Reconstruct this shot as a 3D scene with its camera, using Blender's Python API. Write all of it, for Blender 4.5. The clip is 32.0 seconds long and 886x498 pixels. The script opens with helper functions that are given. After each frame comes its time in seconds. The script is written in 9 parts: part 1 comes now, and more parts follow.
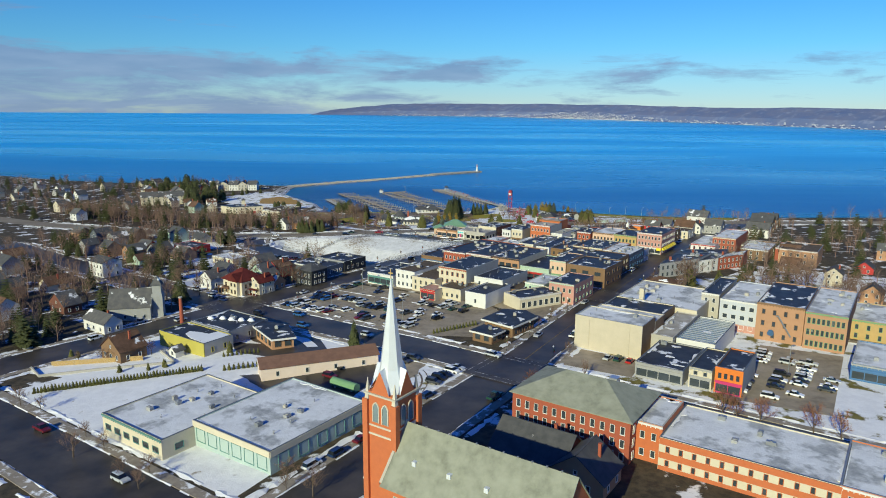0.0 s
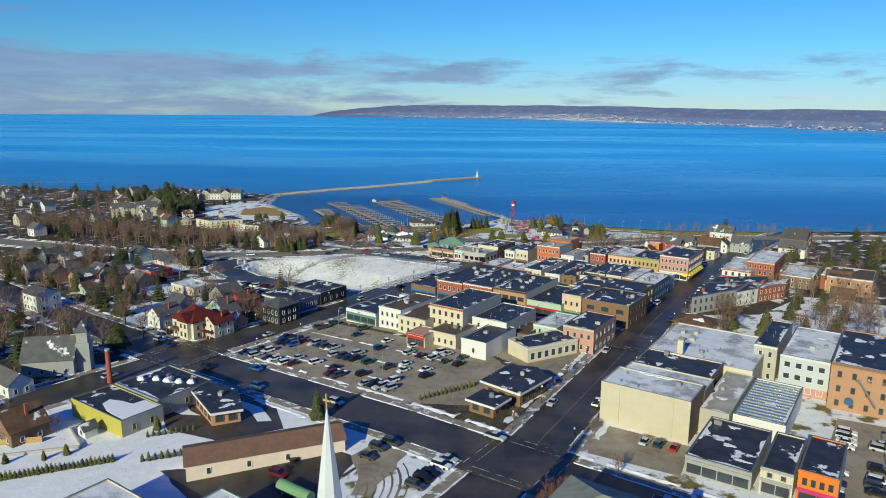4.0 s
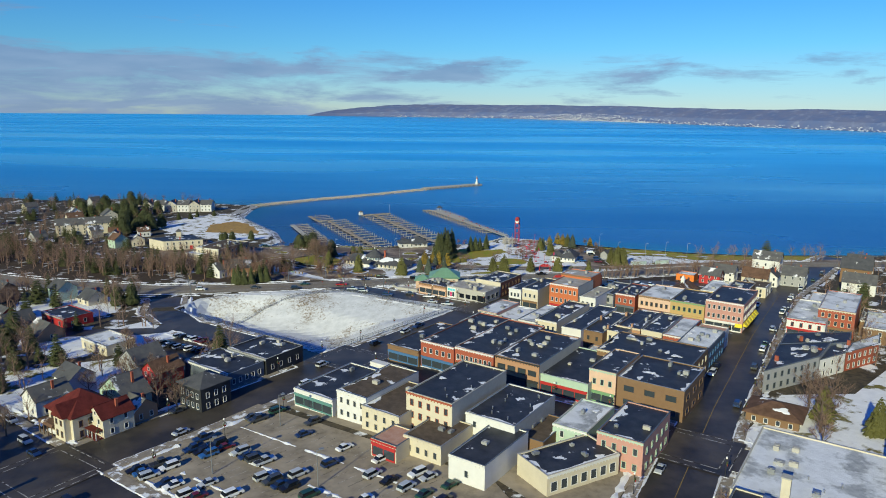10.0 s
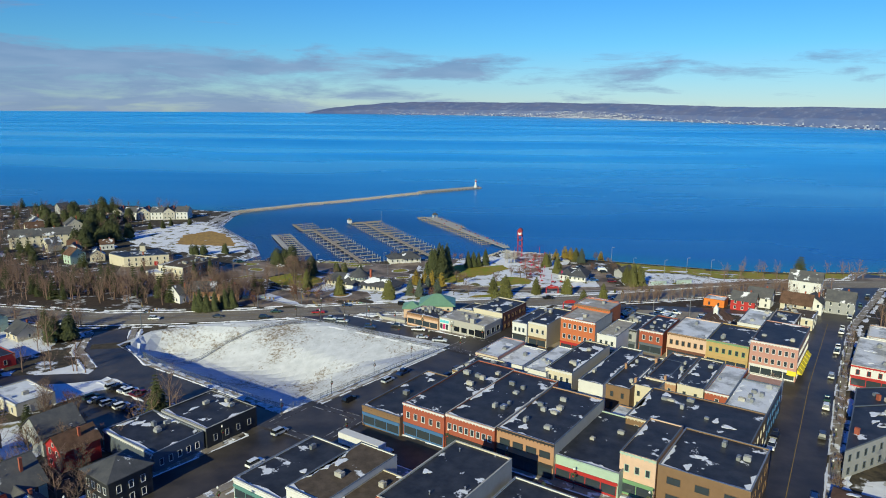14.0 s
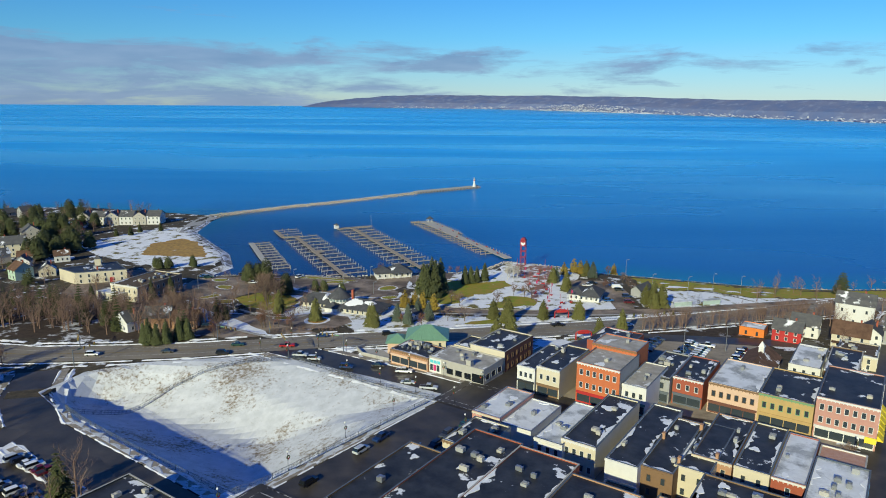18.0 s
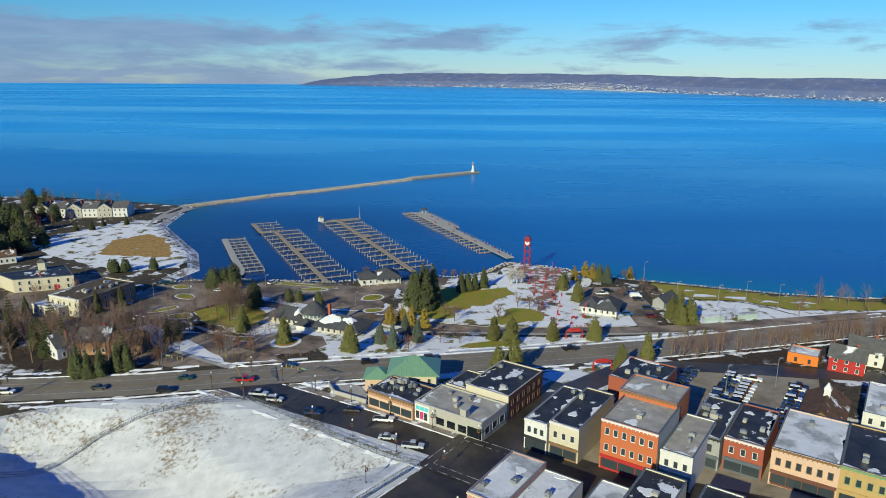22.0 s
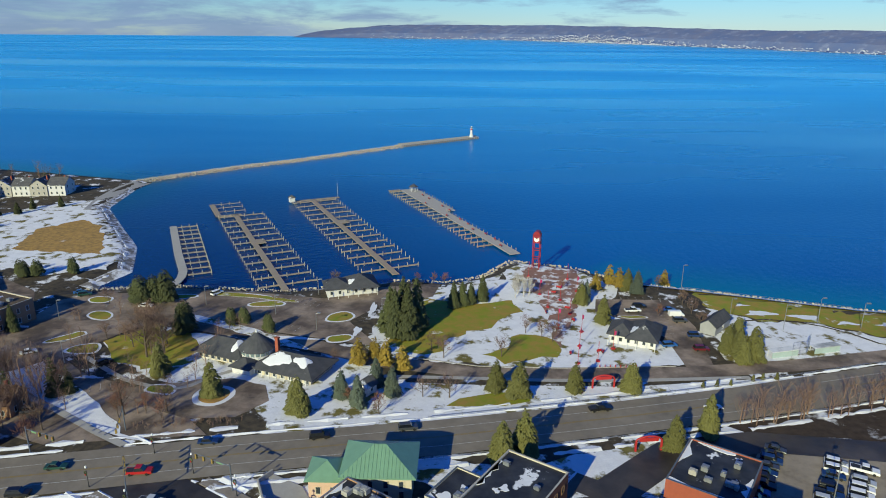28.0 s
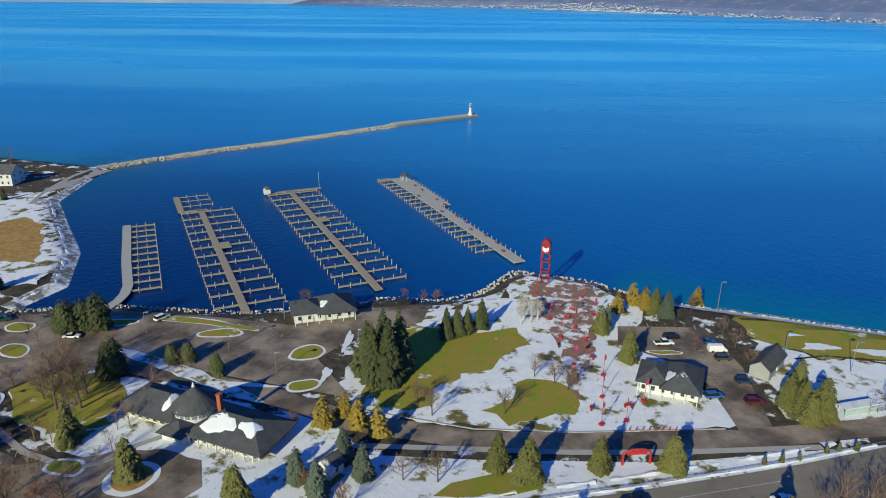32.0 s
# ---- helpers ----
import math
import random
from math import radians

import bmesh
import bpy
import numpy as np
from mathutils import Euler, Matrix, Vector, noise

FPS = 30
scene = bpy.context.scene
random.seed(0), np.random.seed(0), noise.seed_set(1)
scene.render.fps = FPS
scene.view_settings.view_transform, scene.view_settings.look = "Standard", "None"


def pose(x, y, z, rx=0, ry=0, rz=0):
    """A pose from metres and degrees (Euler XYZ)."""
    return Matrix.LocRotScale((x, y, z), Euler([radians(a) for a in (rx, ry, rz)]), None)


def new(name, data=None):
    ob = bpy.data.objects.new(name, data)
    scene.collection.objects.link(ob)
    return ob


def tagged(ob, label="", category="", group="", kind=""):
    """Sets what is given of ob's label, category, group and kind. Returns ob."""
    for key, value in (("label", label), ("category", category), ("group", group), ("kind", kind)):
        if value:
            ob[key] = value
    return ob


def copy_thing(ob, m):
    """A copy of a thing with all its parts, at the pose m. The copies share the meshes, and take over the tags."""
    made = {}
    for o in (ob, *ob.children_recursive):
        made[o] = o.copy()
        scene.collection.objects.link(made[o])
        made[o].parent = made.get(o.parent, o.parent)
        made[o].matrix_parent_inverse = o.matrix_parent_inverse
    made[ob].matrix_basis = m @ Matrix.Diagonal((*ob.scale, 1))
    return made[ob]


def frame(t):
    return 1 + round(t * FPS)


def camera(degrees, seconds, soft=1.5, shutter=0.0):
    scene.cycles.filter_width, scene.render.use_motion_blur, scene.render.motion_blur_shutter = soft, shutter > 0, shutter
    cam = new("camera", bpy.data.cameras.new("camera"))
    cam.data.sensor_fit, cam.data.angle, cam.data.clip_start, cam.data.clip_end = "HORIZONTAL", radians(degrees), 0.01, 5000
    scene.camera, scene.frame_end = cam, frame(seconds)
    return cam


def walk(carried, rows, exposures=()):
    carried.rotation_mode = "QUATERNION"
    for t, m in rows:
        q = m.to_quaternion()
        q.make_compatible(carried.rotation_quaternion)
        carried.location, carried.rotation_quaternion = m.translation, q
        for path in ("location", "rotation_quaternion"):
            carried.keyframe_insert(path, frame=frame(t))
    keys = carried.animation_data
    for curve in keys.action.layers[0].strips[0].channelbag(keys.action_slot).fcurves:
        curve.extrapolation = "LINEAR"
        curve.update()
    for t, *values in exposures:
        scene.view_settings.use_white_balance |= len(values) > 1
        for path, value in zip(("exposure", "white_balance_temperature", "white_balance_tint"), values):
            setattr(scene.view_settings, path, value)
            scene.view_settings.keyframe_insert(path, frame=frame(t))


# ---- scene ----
cam = camera(65.88, 32.0, soft=1.0)
# seconds, eye x, y, z, pitch, roll, yaw
ROWS = [
    (0, 0.4, 0.54, 89.53, -11.78, -0.268, 3.676),
    (2, 0.4, 26.31, 90.33, -11.747, -0.247, 3.713),
    (4, 0.38, 51.66, 91.1, -11.683, -0.26, 3.748),
    (6, 0.36, 76.64, 91.83, -11.609, -0.286, 3.774),
    (8, 0.33, 101.26, 92.52, -11.637, -0.31, 3.788),
    (10, 0.3, 125.56, 93.16, -11.746, -0.324, 3.788),
    (12, 0.25, 149.57, 93.74, -11.859, -0.325, 3.775),
    (14, 0.2, 173.31, 94.27, -11.956, -0.314, 3.752),
    (16, 0.14, 196.83, 94.73, -12.124, -0.297, 3.722),
    (17, 0.11, 208.5, 94.93, -12.281, -0.287, 3.706),
    (18, 0.08, 220.13, 95.12, -12.511, -0.277, 3.69),
    (19, 0.04, 231.72, 95.29, -12.825, -0.269, 3.675),
    (20, 0.01, 243.27, 95.44, -13.226, -0.263, 3.66),
    (21, -0.03, 254.78, 95.57, -13.71, -0.259, 3.646),
    (22, -0.08, 266.26, 95.68, -14.263, -0.259, 3.634),
    (23, -0.12, 277.71, 95.77, -14.863, -0.262, 3.624),
    (24, -0.16, 289.13, 95.84, -15.491, -0.269, 3.616),
    (25, -0.21, 300.54, 95.89, -16.125, -0.28, 3.609),
    (26, -0.26, 311.92, 95.91, -16.753, -0.295, 3.605),
    (27, -0.31, 323.29, 95.91, -17.376, -0.313, 3.602),
    (28, -0.36, 334.65, 95.89, -18.001, -0.334, 3.6),
    (29, -0.42, 346.01, 95.84, -18.642, -0.356, 3.599),
    (30, -0.47, 357.36, 95.77, -19.302, -0.377, 3.597),
    (31, -0.53, 368.71, 95.67, -19.94, -0.396, 3.594),
    (32, -0.59, 380.07, 95.54, -20.427, -0.41, 3.587),
]
walk(cam, [(t, pose(x, y, z, 90 + p, r, w)) for t, x, y, z, p, r, w in ROWS])

# ---- light ----
SUN_DIR = Vector((-0.425, -0.905, 0.0)).normalized()      # ground direction towards the sun
SUN_ELEV = radians(23.5)
sun_data = bpy.data.lights.new("sun", "SUN")
sun_data.energy, sun_data.angle, sun_data.color = 5.0, radians(0.53), (1.0, 0.985, 0.63)
sun = new("sun", sun_data)
to_sun = Vector((SUN_DIR.x * math.cos(SUN_ELEV), SUN_DIR.y * math.cos(SUN_ELEV), math.sin(SUN_ELEV)))
sun.matrix_world = Matrix.Translation((0, 0, 200)) @ to_sun.to_track_quat("Z", "Y").to_matrix().to_4x4()

world = bpy.data.worlds.new("sky")
scene.world = world
world.use_nodes = True
wn, wl = world.node_tree.nodes, world.node_tree.links
wn.clear()


def wnode(kind, **values):
    n = wn.new(kind)
    for k, v in values.items():
        n.inputs[k].default_value = v
    return n


coord = wn.new("ShaderNodeTexCoord")
sep = wn.new("ShaderNodeSeparateXYZ")
wl.new(coord.outputs["Generated"], sep.inputs[0])
lift = wn.new("ShaderNodeMath"); lift.operation = "ADD"; lift.inputs[1].default_value = 0.03
wl.new(sep.outputs["Z"], lift.inputs[0])
keep = wn.new("ShaderNodeMath"); keep.operation = "MAXIMUM"; keep.inputs[1].default_value = 0.02
wl.new(lift.outputs[0], keep.inputs[0])
comb = wn.new("ShaderNodeCombineXYZ")
wl.new(sep.outputs["X"], comb.inputs[0]); wl.new(sep.outputs["Y"], comb.inputs[1]); wl.new(keep.outputs[0], comb.inputs[2])
sky = wn.new("ShaderNodeTexSky")
sky.sky_type = "NISHITA"
sky.sun_disc = False
sky.sun_elevation = SUN_ELEV
sky.sun_rotation = math.atan2(SUN_DIR.x, SUN_DIR.y)
sky.air_density, sky.dust_density, sky.ozone_density = 1.0, 0.3, 3.0
wl.new(comb.outputs[0], sky.inputs[0])
# a thin bank of stratus low over the bay
stretch = wn.new("ShaderNodeMapping"); stretch.inputs["Scale"].default_value = (4.5, 4.5, 26.0)
wl.new(coord.outputs["Generated"], stretch.inputs[0])
cl = wnode("ShaderNodeTexNoise", Scale=1.6, Detail=9.0, Roughness=0.62, Distortion=0.3)
wl.new(stretch.outputs[0], cl.inputs["Vector"])
band = wn.new("ShaderNodeValToRGB")
band.color_ramp.elements[0].position, band.color_ramp.elements[0].color = 0.0, (0.62, 0.62, 0.62, 1)
for zpos, val in ((0.012, 0.56), (0.03, 0.61), (0.045, 0.70), (0.06, 0.65), (0.074, 0.50), (0.095, 0.36), (0.17, 0.30)):
    e = band.color_ramp.elements.new(zpos); e.color = (val, val, val, 1)
band.color_ramp.elements[-1].position, band.color_ramp.elements[-1].color = 0.30, (0.30, 0.30, 0.30, 1)
wl.new(sep.outputs["Z"], band.inputs[0])
addc = wn.new("ShaderNodeMath"); addc.operation = "ADD"
side = wn.new("ShaderNodeMath"); side.operation = "MULTIPLY_ADD"; side.inputs[1].default_value = -0.25
wl.new(sep.outputs["X"], side.inputs[0]); wl.new(band.outputs[0], side.inputs[2])
wl.new(cl.outputs["Fac"], addc.inputs[0]); wl.new(side.outputs[0], addc.inputs[1])
cover = wn.new("ShaderNodeValToRGB")
cover.color_ramp.elements[0].position, cover.color_ramp.elements[0].color = 1.0, (0, 0, 0, 1)
cover.color_ramp.elements[1].position, cover.color_ramp.elements[1].color = 1.25, (1, 1, 1, 1)
half = wn.new("ShaderNodeMath"); half.operation = "MULTIPLY"; half.inputs[1].default_value = 0.8
wl.new(addc.outputs[0], half.inputs[0])
cover.color_ramp.elements[0].position = 0.86
cover.color_ramp.elements[1].position = 1.0
wl.new(half.outputs[0], cover.inputs[0])
tone = wn.new("ShaderNodeMix"); tone.data_type = "RGBA"
tone.inputs["A"].default_value = (1.3, 2.35, 4.5, 1); tone.inputs["B"].default_value = (3.3, 4.5, 6.6, 1)
tn = wnode("ShaderNodeTexNoise", Scale=3.0, Detail=6.0)
wl.new(stretch.outputs[0], tn.inputs["Vector"]); wl.new(tn.outputs["Fac"], tone.inputs["Factor"])
blend = wn.new("ShaderNodeMix"); blend.data_type = "RGBA"
cf = wn.new("ShaderNodeMath"); cf.operation = "MULTIPLY"; cf.inputs[1].default_value = 0.8
wl.new(cover.outputs[0], cf.inputs[0])
tint = wn.new("ShaderNodeMix"); tint.data_type = "RGBA"; tint.blend_type = "MULTIPLY"
tint.inputs["Factor"].default_value = 1.0
# haze pales the sky at the horizon; towards the zenith it deepens
height = wn.new("ShaderNodeValToRGB")
height.color_ramp.elements[0].position, height.color_ramp.elements[0].color = 0.0, (0.74, 0.90, 1.08, 1)
height.color_ramp.elements[1].position, height.color_ramp.elements[1].color = 0.75, (0.14, 0.58, 1.6, 1)
for zpos, col in ((0.035, (0.62, 0.93, 1.14)), (0.08, (0.42, 0.95, 1.27)), (0.15, (0.30, 0.88, 1.38)), (0.35, (0.16, 0.64, 1.62))):
    e = height.color_ramp.elements.new(zpos); e.color = (*col, 1)
wl.new(sep.outputs["Z"], height.inputs[0]); wl.new(height.outputs[0], tint.inputs["B"])
wl.new(sky.outputs[0], tint.inputs["A"])
wl.new(cf.outputs[0], blend.inputs["Factor"]); wl.new(tint.outputs["Result"], blend.inputs["A"]); wl.new(tone.outputs["Result"], blend.inputs["B"])
bg = wn.new("ShaderNodeBackground"); bg.inputs["Strength"].default_value = 0.095
wl.new(blend.outputs["Result"], bg.inputs["Color"])
wo = wn.new("ShaderNodeOutputWorld")
wl.new(bg.outputs[0], wo.inputs["Surface"])

# ---- materials ----
MATS = {}


def material(name, colour, rough=0.8, metal=0.0, second=None, scale=1.0, amount=0.5, bump=0.0, bump_scale=8.0, spec=0.4, speckle=0.0, rand=0.0):
    """A plain surface with stains at one scale and grain at another."""
    m = bpy.data.materials.new(name)
    m.use_nodes = True
    nt, ns, ln = m.node_tree, m.node_tree.nodes, m.node_tree.links
    b = ns["Principled BSDF"]
    b.inputs["Roughness"].default_value, b.inputs["Metallic"].default_value = rough, metal
    b.inputs["Specular IOR Level"].default_value = spec
    second = second or tuple(c * 0.72 for c in colour)
    tc = ns.new("ShaderNodeTexCoord")
    big = ns.new("ShaderNodeTexNoise"); big.inputs["Scale"].default_value, big.inputs["Detail"].default_value = scale, 6
    big.inputs["Roughness"].default_value = 0.65
    fine = ns.new("ShaderNodeTexNoise"); fine.inputs["Scale"].default_value, fine.inputs["Detail"].default_value = scale * 13, 3
    ln.new(tc.outputs["Object"], big.inputs["Vector"]); ln.new(tc.outputs["Object"], fine.inputs["Vector"])
    ramp = ns.new("ShaderNodeValToRGB")
    ramp.color_ramp.elements[0].position, ramp.color_ramp.elements[1].position = 0.5 - 0.25, 0.5 + 0.25
    ramp.color_ramp.elements[0].color, ramp.color_ramp.elements[1].color = (*second, 1), (*colour, 1)
    mixf = ns.new("ShaderNodeMath"); mixf.operation = "MULTIPLY_ADD"; mixf.inputs[1].default_value = 0.35
    sub = ns.new("ShaderNodeMath"); sub.operation = "MULTIPLY"; sub.inputs[1].default_value = 0.65
    ln.new(big.outputs["Fac"], sub.inputs[0]); ln.new(fine.outputs["Fac"], mixf.inputs[0]); ln.new(sub.outputs[0], mixf.inputs[2])
    ln.new(mixf.outputs[0], ramp.inputs[0])
    out = ramp.outputs[0]
    if rand:
        info = ns.new("ShaderNodeObjectInfo")
        hsv = ns.new("ShaderNodeHueSaturation")
        v = ns.new("ShaderNodeMath"); v.operation = "MULTIPLY_ADD"; v.inputs[1].default_value, v.inputs[2].default_value = rand, 1 - rand / 2
        ln.new(info.outputs["Random"], v.inputs[0]); ln.new(v.outputs[0], hsv.inputs["Value"]); ln.new(out, hsv.inputs["Color"])
        out = hsv.outputs[0]
    ln.new(out, b.inputs["Base Color"])
    if bump:
        bn = ns.new("ShaderNodeTexNoise"); bn.inputs["Scale"].default_value, bn.inputs["Detail"].default_value = bump_scale, 5
        ln.new(tc.outputs["Object"], bn.inputs["Vector"])
        bp = ns.new("ShaderNodeBump"); bp.inputs["Strength"].default_value, bp.inputs["Distance"].default_value = bump, 0.1
        ln.new(bn.outputs["Fac"], bp.inputs["Height"]); ln.new(bp.outputs[0], b.inputs["Normal"])
    MATS[name] = m
    return m


def two_cover(name, low, high, edge, width, scale, detail=8, rough=0.9, low2=None, high2=None, bump=0.3, low_scale=0.5):
    """Ground of two covers in patches, such as snow over grass."""
    m = bpy.data.materials.new(name)
    m.use_nodes = True
    ns, ln = m.node_tree.nodes, m.node_tree.links
    b = ns["Principled BSDF"]
    b.inputs["Roughness"].default_value = rough
    b.inputs["Specular IOR Level"].default_value = 0.2
    tc = ns.new("ShaderNodeTexCoord")
    info = ns.new("ShaderNodeObjectInfo")
    step = ns.new("ShaderNodeMath"); step.operation = "MULTIPLY"; step.inputs[1].default_value = 91.0
    ln.new(info.outputs["Random"], step.inputs[0])
    place = ns.new("ShaderNodeVectorMath"); place.operation = "ADD"
    ln.new(tc.outputs["Object"], place.inputs[0]); ln.new(step.outputs[0], place.inputs[1])

    def noise_of(s, d):
        n = ns.new("ShaderNodeTexNoise"); n.inputs["Scale"].default_value, n.inputs["Detail"].default_value = s, d
        n.inputs["Roughness"].default_value = 0.62
        ln.new(place.outputs[0], n.inputs["Vector"])
        return n

    def pair(a, bb, s):
        r = ns.new("ShaderNodeValToRGB")
        r.color_ramp.elements[0].position, r.color_ramp.elements[1].position = 0.35, 0.65
        r.color_ramp.elements[0].color, r.color_ramp.elements[1].color = (*a, 1), (*bb, 1)
        ln.new(noise_of(s, 5).outputs["Fac"], r.inputs[0])
        return r

    low2 = low2 or tuple(c * 0.6 for c in low)
    high2 = high2 or tuple(c * 0.86 for c in high)
    lo, hi = pair(low2, low, low_scale), pair(high2, high, 0.35)
    mask = ns.new("ShaderNodeValToRGB")
    mask.color_ramp.elements[0].position, mask.color_ramp.elements[1].position = edge - width, edge + width
    big = noise_of(scale, detail)
    ln.new(big.outputs["Fac"], mask.inputs[0])
    mx = ns.new("ShaderNodeMix"); mx.data_type = "RGBA"
    ln.new(mask.outputs[0], mx.inputs["Factor"]); ln.new(lo.outputs[0], mx.inputs["A"]); ln.new(hi.outputs[0], mx.inputs["B"])
    ln.new(mx.outputs["Result"], b.inputs["Base Color"])
    bp = ns.new("ShaderNodeBump"); bp.inputs["Strength"].default_value, bp.inputs["Distance"].default_value = bump, 0.3
    ln.new(noise_of(1.2, 6).outputs["Fac"], bp.inputs["Height"]); ln.new(bp.outputs[0], b.inputs["Normal"])
    MATS[name] = m
    return m


SNOW, SNOW2 = (0.78, 0.78, 0.785), (0.69, 0.69, 0.70)
two_cover("town_ground", (0.095, 0.075, 0.048), SNOW, 0.59, 0.025, 0.12, low2=(0.040, 0.034, 0.025), high2=SNOW2)
two_cover("deep_snow", (0.30, 0.24, 0.15), SNOW, 0.30, 0.05, 0.2, high2=SNOW2)
two_cover("snow_lawn", (0.20, 0.17, 0.05), SNOW, 0.43, 0.035, 0.15, high2=SNOW2)
two_cover("green_lawn", (0.205, 0.245, 0.022), SNOW, 0.64, 0.03, 0.13, low2=(0.33, 0.215, 0.05), low_scale=0.28)
two_cover("tan_grass", (0.46, 0.27, 0.075), SNOW, 0.72, 0.05, 0.1, low2=(0.25, 0.16, 0.06))
two_cover("wood_floor", (0.07, 0.05, 0.035), SNOW, 0.62, 0.05, 0.13)
two_cover("shore_rock_ground", (0.30, 0.27, 0.23), SNOW, 0.52, 0.06, 0.25)
two_cover("asphalt", (0.145, 0.108, 0.080), (0.26, 0.200, 0.150), 0.50, 0.09, 0.075, low2=(0.085, 0.066, 0.052), high2=(0.34, 0.265, 0.20), rough=0.75, bump=0.05, low_scale=0.22)
two_cover("wet_asphalt", (0.044, 0.038, 0.032), (0.090, 0.074, 0.058), 0.52, 0.12, 0.07, low2=(0.027, 0.0245, 0.022), rough=0.42, bump=0.03, low_scale=0.2)
two_cover("worn_line", (0.05, 0.041, 0.036), (0.50, 0.48, 0.45), 0.50, 0.05, 0.55, rough=0.8, bump=0.02)
two_cover("salted_road", (0.21, 0.178, 0.135), (0.28, 0.24, 0.185), 0.5, 0.2, 0.1, low2=(0.16, 0.136, 0.108), rough=0.85, bump=0.04)
two_cover("lot_asphalt", (0.265, 0.22, 0.16), (0.37, 0.31, 0.235), 0.5, 0.15, 0.12, low2=(0.17, 0.14, 0.105), bump=0.05)
two_cover("plaza_brick", (0.30, 0.17, 0.125), SNOW, 0.54, 0.04, 0.25, low2=(0.23, 0.13, 0.10))
two_cover("pavement", (0.29, 0.25, 0.20), SNOW, 0.58, 0.04, 0.35, low2=(0.215, 0.18, 0.145))
two_cover("roof_black", (0.020, 0.022, 0.027), SNOW, 0.625, 0.010, 0.17, low2=(0.046, 0.048, 0.054), rough=0.5, bump=0.08, low_scale=0.3)
two_cover("roof_white", (0.40, 0.41, 0.42), (0.68, 0.69, 0.71), 0.46, 0.05, 0.14, low2=(0.27, 0.28, 0.29))
two_cover("roof_brown", (0.12, 0.09, 0.065), SNOW, 0.68, 0.02, 0.12)
two_cover("roof_rust", (0.21, 0.115, 0.08), SNOW, 0.72, 0.02, 0.12, low2=(0.16, 0.09, 0.065))
two_cover("roof_gravel", (0.40, 0.375, 0.34), SNOW, 0.60, 0.03, 0.14, low2=(0.27, 0.25, 0.225), low_scale=0.3)
two_cover("shingle_dark", (0.058, 0.060, 0.066), SNOW, 0.68, 0.02, 0.16, low2=(0.085, 0.085, 0.09), bump=0.1)
two_cover("shingle_grey", (0.12, 0.115, 0.11), SNOW, 0.60, 0.02, 0.14, low2=(0.08, 0.08, 0.085), bump=0.1)
two_cover("shingle_red", (0.13, 0.024, 0.02), SNOW, 0.75, 0.02, 0.2, bump=0.1)
two_cover("shingle_brown", (0.15, 0.085, 0.055), SNOW, 0.64, 0.02, 0.16, bump=0.1)
two_cover("shingle_sage", (0.26, 0.27, 0.21), (0.30, 0.31, 0.25), 0.5, 0.2, 0.3, bump=0.1)
material("snow", SNOW, 0.7, second=SNOW2, scale=0.5, bump=0.3, bump_scale=2)
material("red_brick", (0.36, 0.095, 0.05), 0.85, second=(0.26, 0.065, 0.04), scale=0.8, bump=0.15, bump_scale=20)
material("orange_brick", (0.52, 0.15, 0.055), 0.85, second=(0.40, 0.11, 0.045), scale=0.8, bump=0.15, bump_scale=20)
material("dark_brick", (0.16, 0.065, 0.045), 0.85, scale=0.8, bump=0.15, bump_scale=20)
material("tan_brick", (0.42, 0.24, 0.14), 0.85, scale=0.5, second=(0.34, 0.18, 0.10), bump=0.15, bump_scale=20)
material("brown_brick", (0.22, 0.13, 0.07), 0.85, scale=0.6, bump=0.15, bump_scale=20)
material("pink_brick", (0.52, 0.27, 0.22), 0.85, scale=0.6, bump=0.1, bump_scale=20)
material("peach_paint", (0.68, 0.46, 0.33), 0.8, scale=0.6, bump=0.08)
material("gold_brick", (0.50, 0.34, 0.14), 0.85, scale=0.6, bump=0.1, bump_scale=20)
material("cream_paint", (0.60, 0.535, 0.41), 0.8, second=(0.47, 0.415, 0.315), scale=0.35, bump=0.1)
material("yellow_stucco", (0.54, 0.475, 0.365), 0.85, second=(0.41, 0.36, 0.275), scale=0.3, bump=0.1)
material("white_paint", (0.66, 0.65, 0.63), 0.7, second=(0.54, 0.53, 0.51), scale=0.5, bump=0.06)
material("grey_paint", (0.34, 0.34, 0.34), 0.8, scale=0.5, bump=0.06)
material("pale_grey_paint", (0.47, 0.49, 0.52), 0.75, second=(0.40, 0.42, 0.45), scale=0.4, bump=0.06)
material("slate_paint", (0.11, 0.13, 0.16), 0.7, scale=0.5)
material("black_paint", (0.03, 0.032, 0.036), 0.6, scale=0.5)
material("teal_paint", (0.10, 0.24, 0.22), 0.7, scale=0.5)
material("green_paint", (0.17, 0.33, 0.17), 0.7, scale=0.5)
material("mint_paint", (0.42, 0.55, 0.44), 0.7, scale=0.5)
material("blue_paint", (0.06, 0.16, 0.33), 0.6, scale=0.5)
material("red_paint", (0.45, 0.03, 0.03), 0.55, scale=0.5)
material("tower_red", (0.30, 0.018, 0.03), 0.5, scale=0.5)
material("turquoise_paint", (0.10, 0.55, 0.62), 0.6, scale=0.5)
material("stone_grey", (0.44, 0.41, 0.36), 0.85, second=(0.34, 0.32, 0.28), scale=0.4)
material("orange_paint", (0.72, 0.20, 0.03), 0.6, scale=0.5)
material("magenta_paint", (0.55, 0.04, 0.16), 0.6, scale=0.5)
material("olive_yellow", (0.43, 0.37, 0.075), 0.7, second=(0.36, 0.31, 0.06), scale=0.4, bump=0.06)
